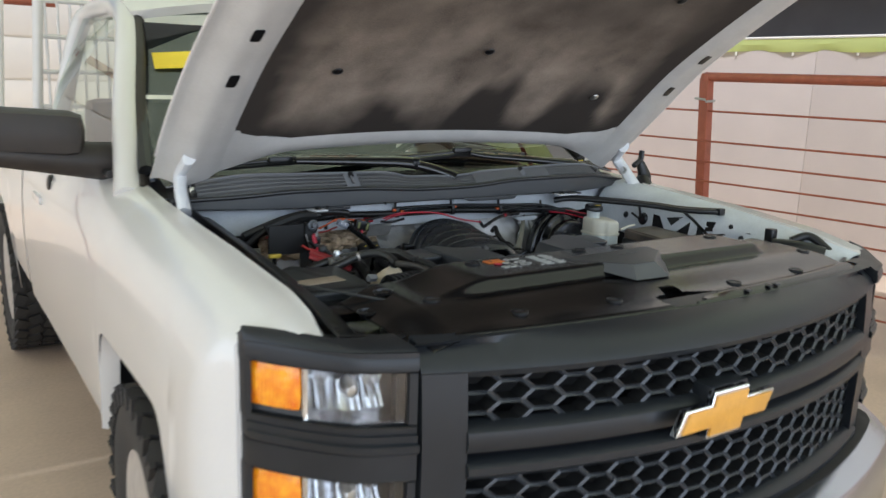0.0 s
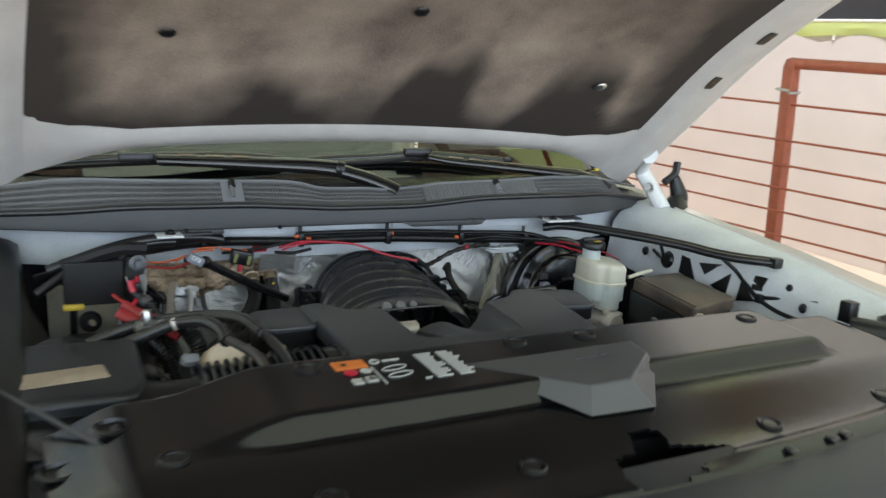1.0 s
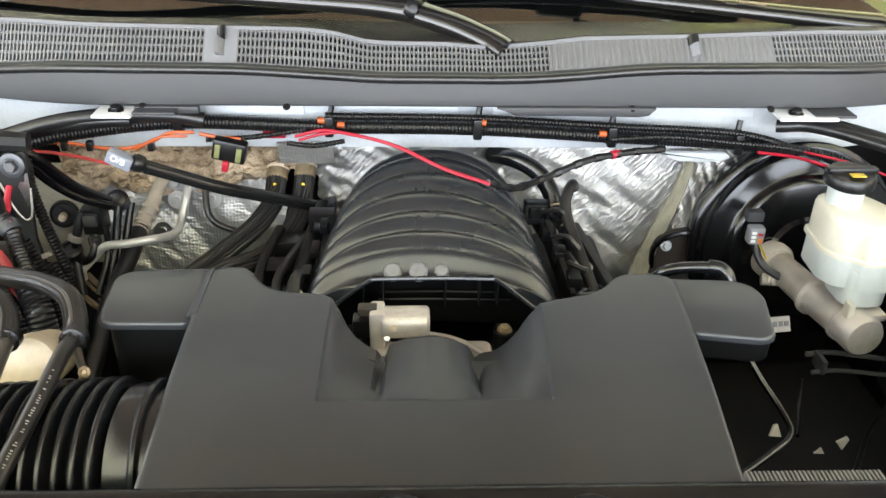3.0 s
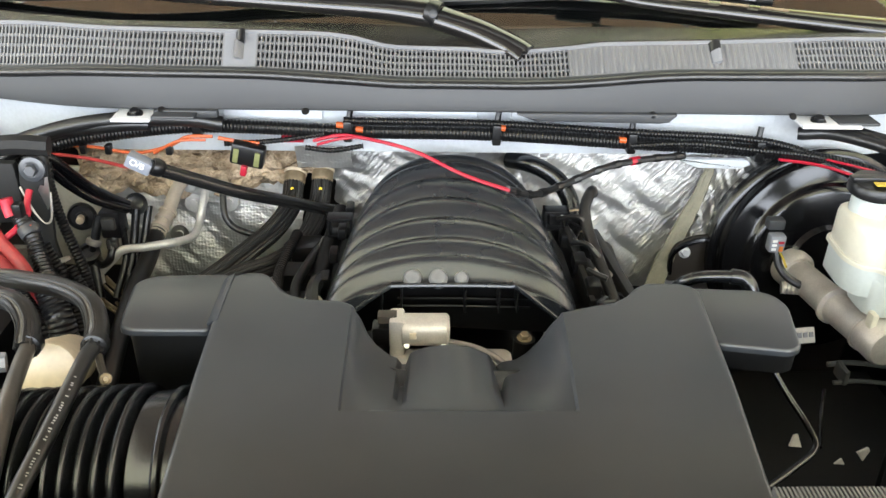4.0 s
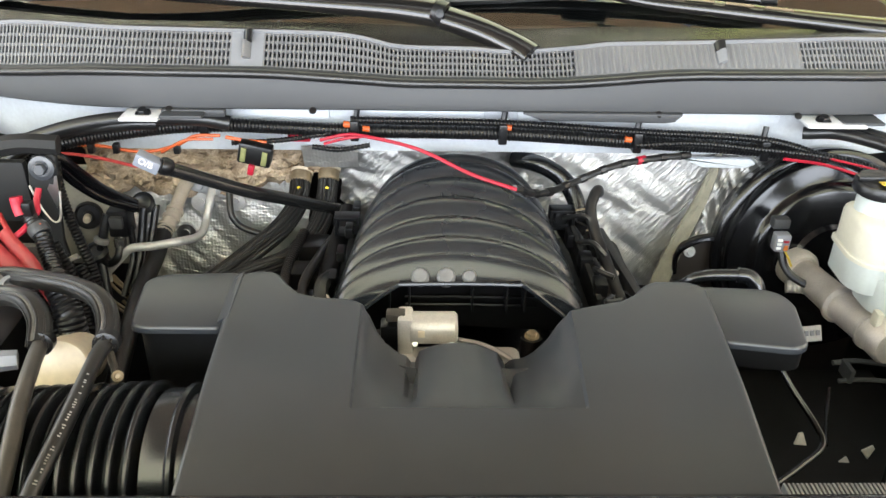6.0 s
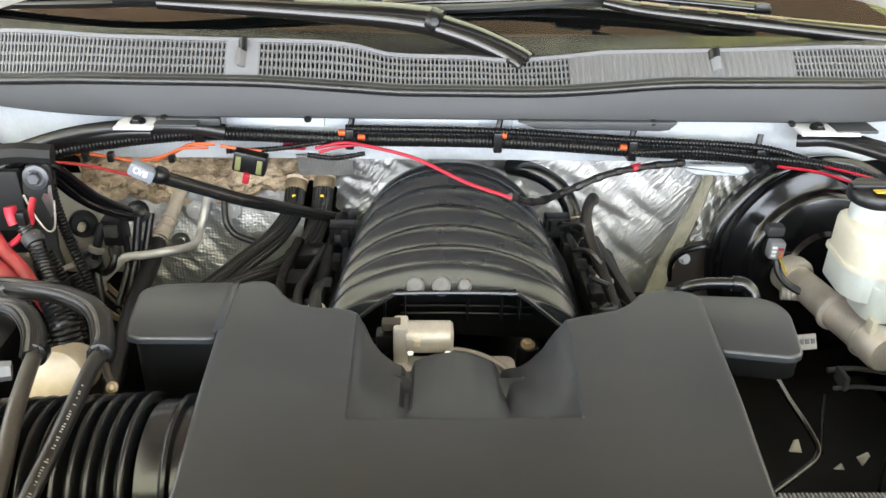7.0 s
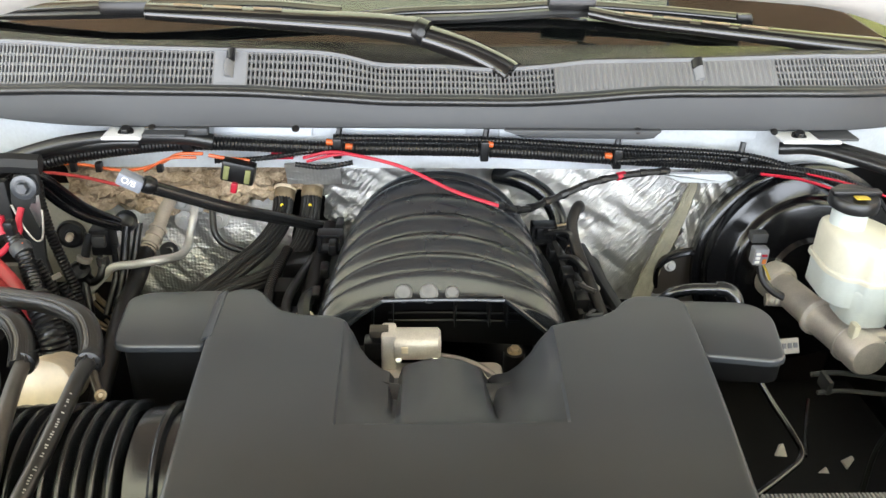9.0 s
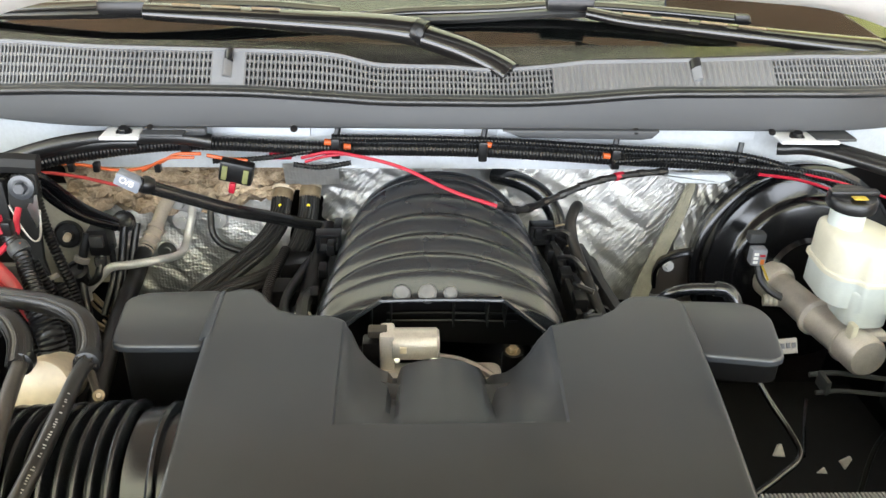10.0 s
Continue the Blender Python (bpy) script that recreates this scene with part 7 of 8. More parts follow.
    for x in (-0.51, -0.478, -0.40):
        part("wire_clip", box(x - 0.004, x + 0.004, 0.942, 0.953, 1.116, 1.129, 0.002), BLACK, ow)
    rw = thing("red_lead", "dark red wire beside orange wires", "wire")
    part("wire", tube([(-0.58, 0.93, 1.108), (-0.546, 0.93, 1.121), (-0.49, 0.915, 1.122), (-0.437, 0.895, 1.120), (-0.408, 0.86, 1.138)], 0.0022, 8), RED_D, rw)
    fz = thing("inline_fuse", "black inline fuse holder with green and red tabs", "fuse holder")
    part("holder", box(-0.318, -0.275, 0.925, 0.945, 1.108, 1.136, 0.004), BLACK, fz)
    part("tab", box(-0.314, -0.307, 0.922, 0.9245, 1.112, 1.131, 0.001), TABM, fz)
    part("tab", box(-0.287, -0.280, 0.922, 0.9245, 1.112, 1.131, 0.001), TABM, fz)
    part("red_tab", box(-0.302, -0.294, 0.92, 0.93, 1.096, 1.110, 0.002), RED, fz)
    fz.matrix_world = pose(-0.296, 0.935, 1.122) @ pose(0, 0, 0, 0, 13, 0) @ pose(0.296, -0.935, -1.122)
    tg = single("red_tag", box(-0.262, -0.232, 0.985, 0.990, 1.118, 1.136, 0.002), RED, "faded red plastic tag by the harness", "tag")
    # right hand loom running forward over the inner fender
    lr = thing("wiring_harness", "black cable loom along the driver's inner fender", "wiring harness")
    run = [(0.42, 0.955, 1.150), (0.47, 0.925, 1.158), (0.561, 0.799, 1.160), (0.622, 0.700, 1.158), (0.645, 0.640, 1.156), (0.668, 0.580, 1.158), (0.715, 0.525, 1.160)]
    loom("loom", run, 0.0085, lr, False, RUBBER)
    loom("loom", [(x + 0.012, y + 0.008, z + 0.004) for x, y, z in run], 0.0065, lr, False, RUBBER)
    loom("branch", [(0.60, 0.75, 1.155), (0.66, 0.80, 1.11), (0.672, 0.82, 1.10), (0.674, 0.85, 1.11)], 0.004, lr, False)
    loom("branch", [(0.66, 0.62, 1.15), (0.685, 0.60, 1.125), (0.680, 0.567, 1.108), (0.676, 0.525, 1.088), (0.676, 0.469, 1.076), (0.678, 0.408, 1.076), (0.69, 0.33, 1.08)], 0.0045, lr, False)
    loom("branch", [(0.676, 0.525, 1.090), (0.690, 0.46, 1.105), (0.70, 0.40, 1.115)], 0.004, lr, False)
    part("branch_joint", box(0.668, 0.684, 0.512, 0.530, 1.080, 1.098, 0.004), BLACK, lr)
    for y, x in ((0.528, 0.715),):
        part("loom_clip", box(x - 0.012, x + 0.012, y - 0.01, y + 0.01, 1.150, 1.172, 0.004), BLACK, lr)
    rr = thing("red_lead", "thin red wires at the reservoir", "wire")
    part("wire", tube([(0.46, 0.945, 1.118), (0.52, 0.93, 1.108), (0.57, 0.91, 1.095), (0.60, 0.88, 1.08)], 0.0017, 6), RED, rr)
    part("wire", tube([(0.40, 0.95, 1.115), (0.46, 0.945, 1.108), (0.53, 0.93, 1.09)], 0.0022, 6), RED, rr)


def passenger_side():
    # bracket with bolt and worn edge
    b = thing("black_bracket", "black pressed steel bracket with hex bolt", "bracket")
    out = [(-0.017, 0.036), (0.014, 0.045), (0.015, 0.030), (0.009, -0.028), (0.003, -0.039), (-0.005, -0.037), (-0.012, -0.021), (-0.021, 0.006)]
    p = part("plate", slab(rounded(out, 0.008, 4), 0, 0.006, 0.002), MATTEB, b)
    p.matrix_world = pose(-0.505, 0.804, 1.130, 84, 0, 0)
    part("bolt_washer", lathe([(0.0145, 0), (0.0140, 0.003), (0.0095, 0.004), (0.0095, 0.002), (0, 0.002)], (-0.505, 0.797, 1.160), (0.05, -1, 0.15), 24), BOXP, b)
    bolt((-0.505, 0.795, 1.160), (0.05, -1, 0.15), 0.0070, b, BOXP)
    part("worn_edge", tube([(-0.524, 0.797, 1.138), (-0.516, 0.796, 1.112), (-0.507, 0.795, 1.096), (-0.500, 0.795, 1.094), (-0.495, 0.795, 1.104), (-0.491, 0.796, 1.132)], 0.0013, 6), ALU, b, "bare metal edge")
    patch = [(-0.504, 1.135), (-0.5005, 1.141), (-0.496, 1.140), (-0.4935, 1.150), (-0.4905, 1.151), (-0.4925, 1.120), (-0.4975, 1.111), (-0.5005, 1.122)]
    bm = bmesh.new()
    bm.faces.new([bm.verts.new((x, 0.7955 + 0.02 * (z - 1.13), z)) for x, z in patch])
    part("worn_patch", bm, STEEL, b, "paint scraped to bare metal", solid=0.001, smooth=0)
    part("web", grid([[(x + dx, y, z) for dx in (-0.014, -0.004, 0.006, 0.014)] for x, y, z in ((-0.510, 0.818, 1.165), (-0.518, 0.816, 1.10), (-0.520, 0.812, 1.061), (-0.511, 0.802, 1.030), (-0.502, 0.79, 0.99))]), MATTEB, b, solid=0.006)
    part("arm", tube([(-0.62, 0.82, 1.155), (-0.54, 0.81, 1.182), (-0.49, 0.815, 1.180)], 0.012, 8), MATTEB, b)
    part("side_plate", box(-0.62, -0.527, 0.80, 0.812, 1.09, 1.165, 0.004), MATTEB, b)
    part("tie_strap", tube([(-0.512, 0.787, 1.039), (-0.503, 0.784, 1.045), (-0.494, 0.786, 1.048), (-0.486, 0.795, 1.049)], 0.0036, 8, flat=0.35), TAGM, b, "pale grey strap")
    for pts, r in (([(-0.525, 0.850, 1.158), (-0.511, 0.86, 1.143), (-0.497, 0.875, 1.116), (-0.480, 0.89, 1.088), (-0.455, 0.915, 1.058)], 0.0068), ([(-0.525, 0.845, 1.148), (-0.513, 0.855, 1.132), (-0.501, 0.87, 1.105), (-0.480, 0.885, 1.079), (-0.452, 0.908, 1.055)], 0.0060)):
        part("rod", tube(pts, r, 12), GLOSSB, b)
    loom("stay_loom", [(-0.508, 0.835, 1.15), (-0.508, 0.832, 1.119), (-0.503, 0.83, 1.082), (-0.494, 0.825, 1.050), (-0.484, 0.82, 1.015), (-0.478, 0.81, 0.985)], 0.0068, b)
    f0 = thing("hose_fitting", "small brass pipe fitting above the intake hose", "fitting")
    part("nut", lathe([(0.0044, 0), (0.0050, 0.002), (0.0050, 0.006), (0.003, 0.007), (0.002, 0.005), (0, 0.005)], (-0.339, 0.508, 1.096), (0.2, -0.8, 0.5), 14), BRASS, f0)
    part("stub", tube([(-0.352, 0.53, 1.103), (-0.346, 0.518, 1.099), (-0.340, 0.508, 1.096)], 0.0036, 8), OLDRUB, f0)
    # pale cabin wall seen past the bracket, with a rubber bung
    wl = thing("firewall_panel", "dusty cream firewall panel with black rubber bung", "panel")
    part("panel", box(-0.64, -0.515, 1.030, 1.038, 0.90, 1.06, 0.002), CREAMD, wl)
    part("bung", lathe([(0.0, 0.008), (0.007, 0.008), (0.008, 0.003), (0.016, 0.003), (0.019, 0.007), (0.021, 0.0)], (-0.566, 1.024, 0.985), (0.1, -1, 0.2), 24), RUBBER, wl, "black rubber bung")
    part("pin", lathe([(0.0055, 0), (0.0055, 0.014), (0.003, 0.016), (0, 0.016)], (-0.565, 1.018, 0.986), (0.2, -1, 0.1), 10), CAPTAN, wl)
    # connectors
    k = thing("relay_block", "black plastic connectors with leads", "connector")
    part("relay", box(-0.488, -0.461, 0.895, 0.925, 1.018, 1.056, 0.004), BLACK, k)
    part("relay_latch", box(-0.483, -0.466, 0.888, 0.896, 1.034, 1.050, 0.002), SEATM, k)
    part("relay_foot", box(-0.482, -0.468, 0.889, 0.90, 1.006, 1.018, 0.002), SEATM, k)
    part("relay_pin", box(-0.4785, -0.4755, 0.886, 0.889, 1.008, 1.020, 0.0006), STEEL, k)
    part("latch_cap", lathe([(0.014, -0.01), (0.015, 0.0), (0.011, 0.003), (0.008, 0.001), (0, 0.001)], (-0.452, 0.935, 1.050), (0.1, -0.8, 0.6), 20), BLACK, k)
    part("plug_body", lathe([(0.0115, -0.03), (0.012, 0.0), (0.0145, 0.002), (0.0145, 0.008), (0.010, 0.010), (0.009, 0.006), (0, 0.006)], (-0.503, 0.885, 1.000), (0.05, -0.5, 0.85), 18), BLACK, k)
    part("sensor_body", lathe([(0.013, 0), (0.014, 0.01), (0.010, 0.022), (0.008, 0.035), (0, 0.035)], (-0.510, 0.900, 0.985), (0.25, -0.3, -0.9), 16), ALU, k, "pale cast sensor body")
    for pts, r in (([(-0.474, 0.90, 1.018), (-0.478, 0.885, 0.995), (-0.492, 0.885, 0.985), (-0.50, 0.88, 1.0)], 0.006), ([(-0.487, 0.90, 1.05), (-0.495, 0.89, 1.02), (-0.50, 0.885, 0.99), (-0.49, 0.86, 0.95)], 0.007), ([(-0.45, 0.93, 1.045), (-0.455, 0.91, 1.0), (-0.46, 0.87, 0.95)], 0.0065), ([(-0.44, 0.95, 1.04), (-0.447, 0.92, 0.99), (-0.45, 0.87, 0.94)], 0.006), ([(-0.462, 0.905, 1.03), (-0.462, 0.895, 0.99), (-0.47, 0.86, 0.95)], 0.005)):
        loom("lead", pts, r * 0.85, k, False)
    part("lead_band", lathe([(0.0085, -0.004), (0.0098, -0.003), (0.0098, 0.003), (0.0085, 0.004)], (-0.496, 0.888, 1.018), (0.4, 0.3, 1), 14), TAGM, k)
    # yellowed braid deep below the pipes
    br = thing("braided_sheath", "frayed yellow-brown braid below the aircon pipe", "sheath")
    rng = random.Random(5)
    for q in range(16):
        x, z = -0.505 + 0.075 * rng.random(), 0.885 + 0.055 * rng.random()
        part("strand", tube([(x - 0.018, 0.915, z + 0.014), (x, 0.905, z + 0.002 * rng.uniform(-1, 1)), (x + 0.022, 0.90, z - 0.012)], 0.0022, 6, 4), BRASS, br)
    # battery terminal with red leads
    t = thing("battery_terminal", "battery terminal with red leads and grey clamp", "terminal")
    part("clamp", box(-0.528, -0.492, 0.640, 0.662, 1.086, 1.108, 0.006), TAGM, t)
    part("clamp_ring", lathe([(0.010, 0), (0.012, 0.003), (0.012, 0.012), (0.008, 0.014), (0.006, 0.008), (0, 0.008)], (-0.492, 0.648, 1.094), (0.6, -0.5, 0.6), 18), GREYP, t)
    part("clamp_bolt", lathe([(0.008, 0), (0.008, 0.018), (0.005, 0.022), (0, 0.022)], (-0.512, 0.645, 1.105), seg=6), STEEL, t)
    part("base", box(-0.62, -0.50, 0.58, 0.80, 0.92, 1.045, 0.008), BLACK, t)
    part("lug_plate", box(-0.524, -0.494, 0.742, 0.752, 1.05, 1.09, 0.003), TAGM, t, "grey terminal plate")
    for pts, r in (([(-0.535, 0.742, 1.108), (-0.523, 0.73, 1.101), (-0.506, 0.715, 1.095), (-0.491, 0.70, 1.090), (-0.477, 0.685, 1.079), (-0.460, 0.668, 1.070)], 0.0082), ([(-0.545, 0.725, 1.10), (-0.531, 0.715, 1.094), (-0.517, 0.705, 1.089), (-0.499, 0.69, 1.083)], 0.0095)):
        part("red_strap", tube(pts, r, 12, flat=0.55), FADED, t, "faded red cable strap")
    part("red_boot", tube([(-0.521, 0.757, 1.143), (-0.520, 0.755, 1.133), (-0.517, 0.752, 1.124)], 0.0068, 10, flat=0.7), RED, t, "red plastic boot")
    part("boot_socket", box(-0.515, -0.505, 0.750, 0.762, 1.122, 1.138, 0.002), BLACK, t)
    part("red_lead", tube([(-0.508, 0.785, 1.140), (-0.509, 0.775, 1.129), (-0.507, 0.765, 1.119), (-0.514, 0.75, 1.110), (-0.524, 0.738, 1.103)], 0.0036, 10), RED, t)
    part("orange_lead", tube([(-0.548, 0.765, 1.118), (-0.540, 0.755, 1.112), (-0.523, 0.735, 1.105), (-0.508, 0.72, 1.100), (-0.495, 0.71, 1.096)], 0.0030, 10), RED_D, t)
    part("orange_tab", box(-0.501, -0.494, 0.743, 0.749, 1.102, 1.118, 0.002), ORANGE, t)
    part("lead_cuff", lathe([(0.0105, -0.006), (0.0115, -0.004), (0.0115, 0.004), (0.0105, 0.006)], (-0.500, 0.748, 1.108), (0.6, -0.5, -0.6), 14), COWL, t)
    loom("black_cable", [(-0.520, 0.775, 1.125), (-0.511, 0.76, 1.114), (-0.497, 0.745, 1.104), (-0.487, 0.73, 1.088), (-0.474, 0.71, 1.073), (-0.467, 0.70, 1.055), (-0.462, 0.69, 1.02)], 0.0098, t)
    loom("thick_cable", [(-0.456, 0.672, 1.092), (-0.449, 0.66, 1.086), (-0.441, 0.65, 1.074), (-0.434, 0.64, 1.058), (-0.430, 0.63, 1.02)], 0.0145, t)
    loom("black_cable", [(-0.50, 0.70, 1.055), (-0.475, 0.67, 1.03), (-0.46, 0.65, 0.98)], 0.010, t)
    for x0, z0 in ((-0.478, 1.03), (-0.455, 1.0), (-0.49, 0.995)):
        loom("branch", [(x0 - 0.02, 0.77, z0 + 0.05), (x0, 0.76, z0), (x0 + 0.012, 0.74, z0 - 0.05)], 0.006, t)
    # coolant hoses crossing the bellows
    runs = (([(-0.66, 0.66, 1.04), (-0.60, 0.665, 1.07), (-0.54, 0.665, 1.092), (-0.496, 0.66, 1.102), (-0.45, 0.636, 1.112), (-0.407, 0.612, 1.119), (-0.376, 0.588, 1.119), (-0.362, 0.562, 1.111), (-0.357, 0.535, 1.108)], [(-0.357, 0.54, 1.108), (-0.356, 0.515, 1.112), (-0.354, 0.470, 1.111), (-0.354, 0.42, 1.106), (-0.360, 0.378, 1.092), (-0.366, 0.33, 1.068)], "black coolant hose with printed line crossing the intake hose", True),
            ([(-0.65, 0.62, 1.04), (-0.59, 0.615, 1.07), (-0.53, 0.61, 1.095), (-0.477, 0.60, 1.117), (-0.44, 0.580, 1.125), (-0.420, 0.558, 1.119), (-0.414, 0.535, 1.108)], [(-0.414, 0.54, 1.108), (-0.405, 0.50, 1.112), (-0.393, 0.45, 1.114), (-0.385, 0.405, 1.102), (-0.382, 0.36, 1.080), (-0.382, 0.32, 1.06)], "brown-black coolant hose bending down beside the cap", False))
    for up, down, label, printed in runs:
        h = thing("coolant_hose", label, "hose", "coolant hoses")
        part("elbow_hose", tube(up, 0.0098, 18), HOSE, h)
        part("straight_hose", tube(down, 0.0069, 18), HOSE if printed else HOSE_B, h)
        part("hose_collar", lathe([(0.0075, -0.007), (0.0115, -0.005), (0.0115, 0.005), (0.0075, 0.007)], down[0], (0.05, -1, 0.1), 18), BLACK, h)
        for a in range(5):
            o = Vector((math.cos(a * 0.75) * 0.0088, -0.0045, abs(math.sin(a * 0.75)) * 0.0088))
            part("hose_rib", tube([Vector(q) + o for q in up[3:]], 0.0014, 5, 5), HOSE, h)
        if printed:
            line = spline(down, 20)[34:96]
            rng = random.Random(8)
            for i in range(len(line) - 1):
                if rng.random() < 0.28:
                    continue
                q, d = Vector(line[i]), (Vector(line[i + 1]) - Vector(line[i])).normalized()
                up = Vector((0.36, -0.74, 0.57))
                up = (up - d * up.dot(d)).normalized()
                e = part("print_bar", box(-0.0015 * rng.uniform(0.3, 1.1), 0.0015 * rng.uniform(0.3, 1.1), -0.0004, 0.0004, -0.0006, 0.0003, 0), INK, h, smooth=0)
                e.matrix_world = Matrix.Translation(q + up * 0.0070) @ Matrix((d.cross(up), d, up)).transposed().to_4x4()
        else:
            part("hose_clamp", lathe([(0.0088, -0.004), (0.0100, -0.003), (0.0100, 0.003), (0.0088, 0.004)], up[3], (0.8, -0.3, 0.3), 16), ALU, h)
    w = thing("surge_cap", "round aged tan plastic coolant cap", "cap")
    part("cap", lathe([(0.0275, -0.035), (0.0285, -0.004), (0.0265, 0.0005), (0.0, 0.002)], (-0.409, 0.545, 1.073), (0.10, -0.82, 0.42), 40), CAPTAN, w)
    part("neck", lathe([(0.025, -0.07), (0.026, -0.03)], (-0.409, 0.545, 1.073), (0.10, -0.82, 0.42), 24), CAPTAN, w)
    g = single("hose_fitting", lathe([(0.009, 0), (0.010, 0.02), (0.007, 0.024), (0, 0.024)], (-0.452, 0.562, 1.072), (-0.9, -0.3, 0.1), 6), GREYP, "steel hex hose fitting", "fitting")
    # filter housing and odds along the passenger's inner fender
    f = thing("filter_housing", "long black air filter housing in the corner", "air filter housing")
    part("housing", tube([(-0.64, 0.62, 1.03), (-0.60, 0.50, 1.03), (-0.55, 0.44, 1.02), (-0.47, 0.44, 1.012)], 0.075, 24), BLACK, f)
    part("housing_lid", slab(rounded([(-0.73, 0.40), (-0.558, 0.39), (-0.537, 0.43), (-0.533, 0.600), (-0.73, 0.608)], 0.02), 0.90, 1.104, 0.012), TRIM, f)
    y = thing("yellow_handle", "yellow dipstick handle beside the housing", "handle")
    part("grip", box(-0.622, -0.590, 0.793, 0.806, 1.085, 1.095, 0.003), DULLY, y)
    part("stem", tube([(-0.606, 0.80, 1.088), (-0.606, 0.81, 1.0)], 0.006, 8), BLACK, y)
    l = single("lamp_bracket", box(-0.742, -0.722, 0.36, 0.40, 1.085, 1.115, 0.006), RESIN, "pale plastic bracket at the inner fender", "bracket")
    for i, (x, yy) in enumerate(((-0.655, 0.215), (-0.60, 0.255))):
        part("hole_rim", lathe([(0.017, 0), (0.020, 0.003), (0.017, 0.005), (0.012, -0.01), (0, -0.01)], (x, yy, shield_z(x, yy) + 0.002), seg=20), BLACK, f)


DUSTY = mat("dusty_brown_black_plastic", (0.105, 0.078, 0.058), 0.42, var=0.3, scale=14, fine=300, bump=0.2, dist=0.0005, tint=(0.022, 0.019, 0.017))


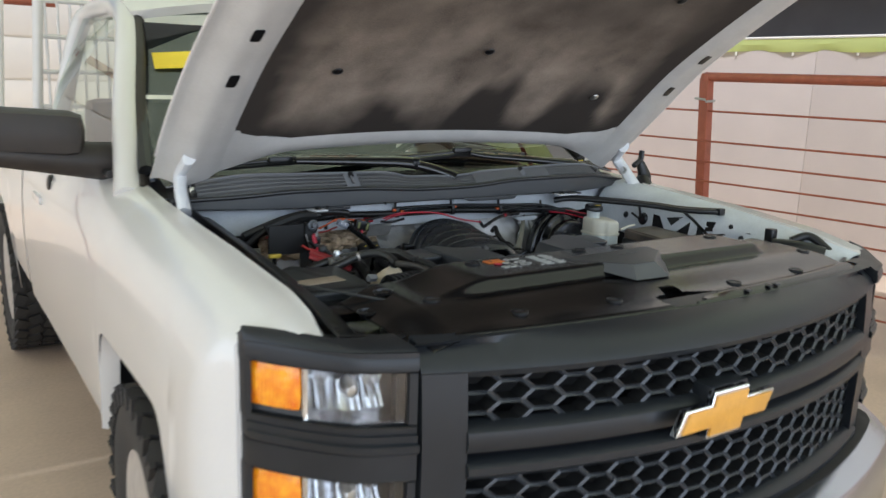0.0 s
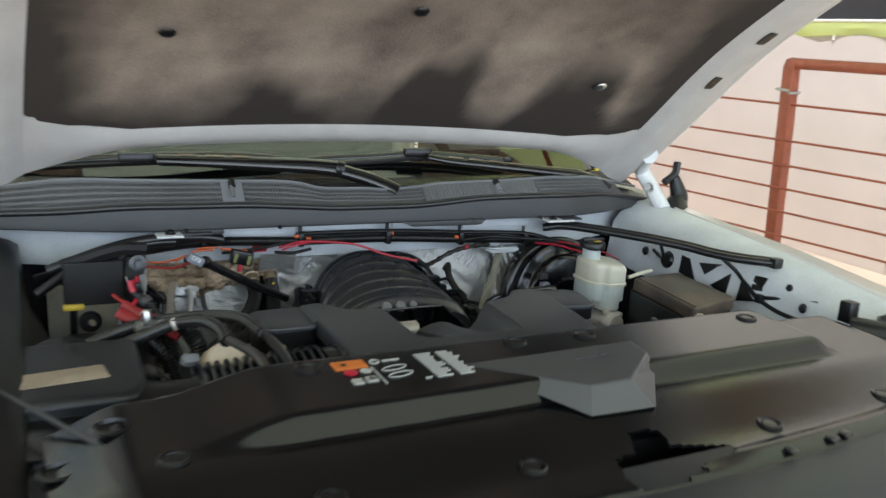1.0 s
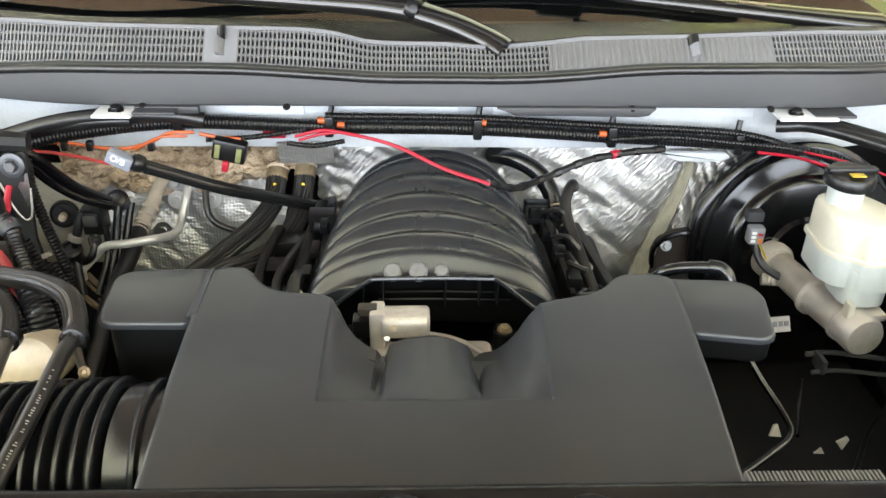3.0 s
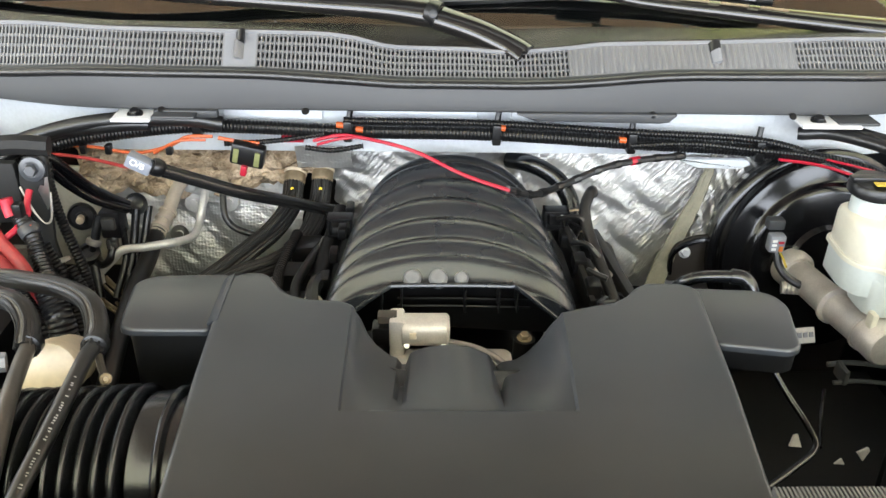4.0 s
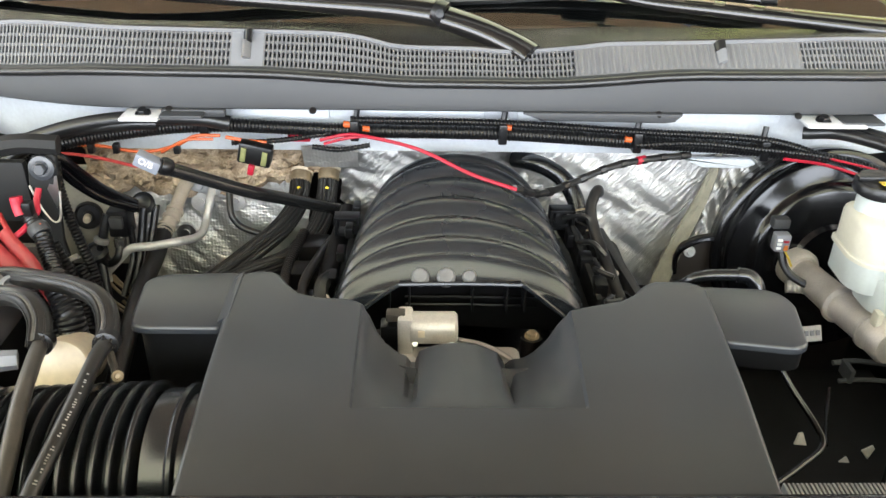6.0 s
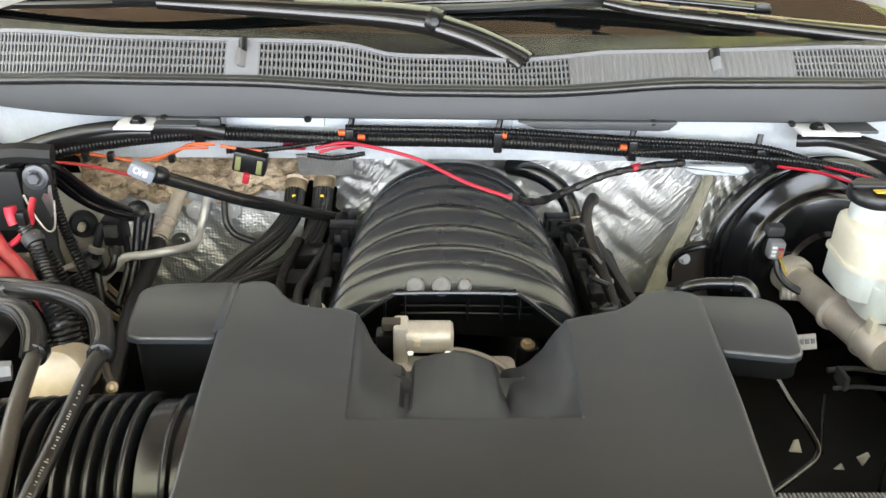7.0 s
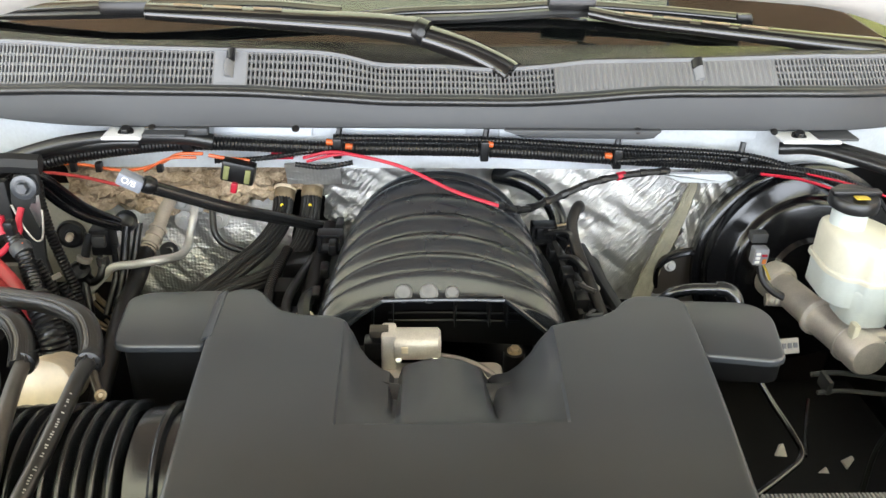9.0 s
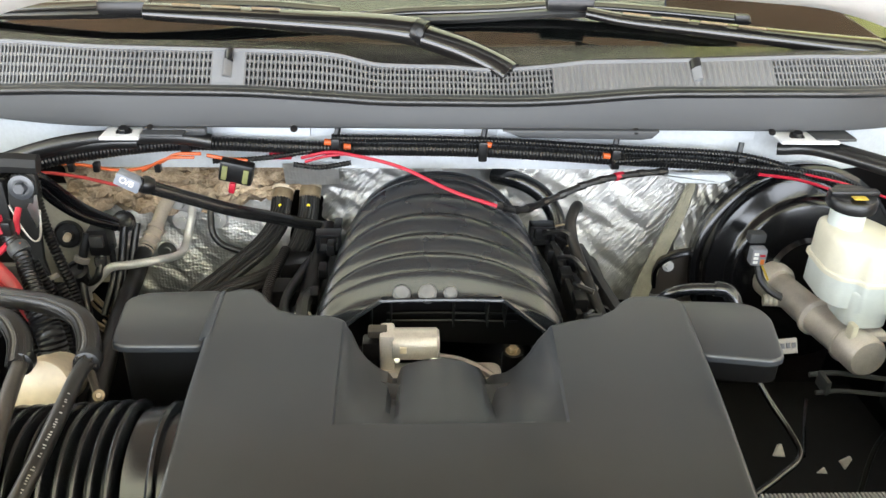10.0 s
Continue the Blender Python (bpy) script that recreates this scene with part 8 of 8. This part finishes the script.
def driver_side():
    f = thing("fuse_box", "dark fuse box with a dusty flat lid", "fuse box")
    lid = [(0.476, 0.500), (0.628, 0.538), (0.645, 0.730), (0.502, 0.716)]
    part("lid", slab(rounded(lid, 0.015), 1.066, 1.090, 0.005), DUSTY, f)
    part("body", slab(rounded([(p[0] * 0.99, p[1] * 1.0) for p in lid], 0.012), 0.92, 1.064, 0.003), BLACK, f)
    part("lid_clip", box(0.565, 0.585, 0.512, 0.524, 1.040, 1.060, 0.003), RESIN, f)
    part("lid_ridge", tube([(0.489, 0.510, 1.089), (0.513, 0.708, 1.089)], 0.004, 6, 2), DUSTY, f)
    c = thing("washer_neck", "cream plastic filler neck beside the fuse box", "filler neck")
    part("neck", tube([(0.53, 0.46, 0.97), (0.505, 0.475, 1.02), (0.475, 0.497, 1.056)], 0.023, 18), RESIN, c)
    part("cap", lathe([(0.029, 0), (0.030, 0.012), (0.026, 0.016), (0, 0.016)], (0.477, 0.496, 1.054), (-0.5, 0.25, 0.8), 20), RESIN, c)
    t = single("steel_pipe", tube([(0.258, 0.56, 1.065), (0.268, 0.545, 1.05), (0.280, 0.52, 1.035), (0.279, 0.495, 1.030), (0.252, 0.472, 1.029), (0.215, 0.445, 1.030)], 0.0030, 10), GLOSSB, "dark bent steel pipe below the air box", "pipe")
    d = thing("dark_module", "black plastic module beside the engine", "module")
    part("body", box(0.335, 0.46, 0.42, 0.60, 0.65, 0.84, 0.015), MATTEB, d)
    part("ledge", box(0.36, 0.50, 0.60, 0.64, 0.80, 0.84, 0.008), MATTEB, d)
    part("strut", tube([(0.383, 0.674, 0.95), (0.360, 0.628, 0.95), (0.339, 0.581, 0.95)], 0.0022, 8), GLOSSB, d)
    part("cross_rod", tube([(0.408, 0.722, 0.95), (0.441, 0.722, 0.952), (0.50, 0.708, 0.952)], 0.0032, 8), TRIM_L, d)
    part("cross_rod", tube([(0.408, 0.700, 0.94), (0.441, 0.700, 0.942), (0.50, 0.690, 0.942)], 0.0028, 8), TRIM_L, d)
    part("rod_clamp", box(0.417, 0.423, 0.696, 0.722, 0.938, 0.957, 0.002), COWL, d)
    part("side_bracket", tube([(0.470, 0.588, 1.000), (0.468, 0.574, 0.990), (0.466, 0.572, 0.965), (0.466, 0.570, 0.945)], 0.0035, 8, flat=0.5), GREYP, d, "pale grey bracket edge")
    part("side_clip", box(0.462, 0.470, 0.588, 0.600, 1.026, 1.042, 0.002), GREYP, d)
    loom("side_lead", [(0.470, 0.60, 1.03), (0.455, 0.605, 0.99), (0.440, 0.615, 0.93), (0.43, 0.60, 0.86)], 0.0028, d, False, RUBBER)
    b = thing("breather_hose", "black rubber breather elbow behind the air box", "hose")
    part("hose", tube([(0.203, 0.700, 1.070), (0.210, 0.694, 1.082), (0.224, 0.690, 1.089), (0.240, 0.688, 1.091), (0.258, 0.686, 1.092)], 0.0068, 14, rib=0.0006, pitch=0.006), BELLOWS, b)
    part("elbow", tube([(0.254, 0.687, 1.092), (0.266, 0.684, 1.091), (0.273, 0.678, 1.083), (0.277, 0.670, 1.06)], 0.0084, 14), BELLOWS, b)
    g = thing("splash_shield", "black panel deep in the bay with patches for sunlit ground", "shield")
    part("panel", box(0.33, 0.60, 0.62, 0.93, 0.772, 0.780, 0.002), MATTEB, g)
    # Small pale plates painted as glimpses of sunlit ground below.
    for x, z, shape in ((0.392, 0.838, [(-0.014, -0.012), (0.012, -0.014), (0.004, 0.014), (-0.004, 0.012)]), (0.455, 0.803, [(-0.010, -0.005), (0.012, -0.006), (0.006, 0.007)]), (0.484, 0.817, [(-0.016, 0.002), (-0.004, -0.016), (0.012, 0.006), (0.008, 0.013)])):
        tab = part("tab", slab(shape, 0, 0.004, 0.0005), SUNLIT, g, "pale patch standing in for sunlit ground")
        tab.matrix_world = pose(x, 0.715, z, 62, 0, 0) @ Matrix.Diagonal((0.58, 0.58, 1, 1))
    # corner lamp socket at the driver's fender
    k = thing("lamp_socket", "black lamp socket and cables in the fender corner", "lamp socket")
    part("socket", tube([(0.66, 0.30, 1.10), (0.70, 0.24, 1.10), (0.735, 0.19, 1.09)], 0.026, 14), BLACK, k)
    part("stud", box(0.655, 0.68, 0.30, 0.325, 1.11, 1.15, 0.004), BLACK, k)
    loom("cable", [(0.70, 0.27, 1.12), (0.74, 0.24, 1.135), (0.75, 0.18, 1.10)], 0.012, k, False)
    part("clip", box(0.60, 0.62, 0.26, 0.275, 1.09, 1.11, 0.003), BLACK, k)


bay_metal()
cowl()
wipers()
radiator_cover()
air_box()
engine()
firewall_things()
brakes()
wiring()
passenger_side()
driver_side()
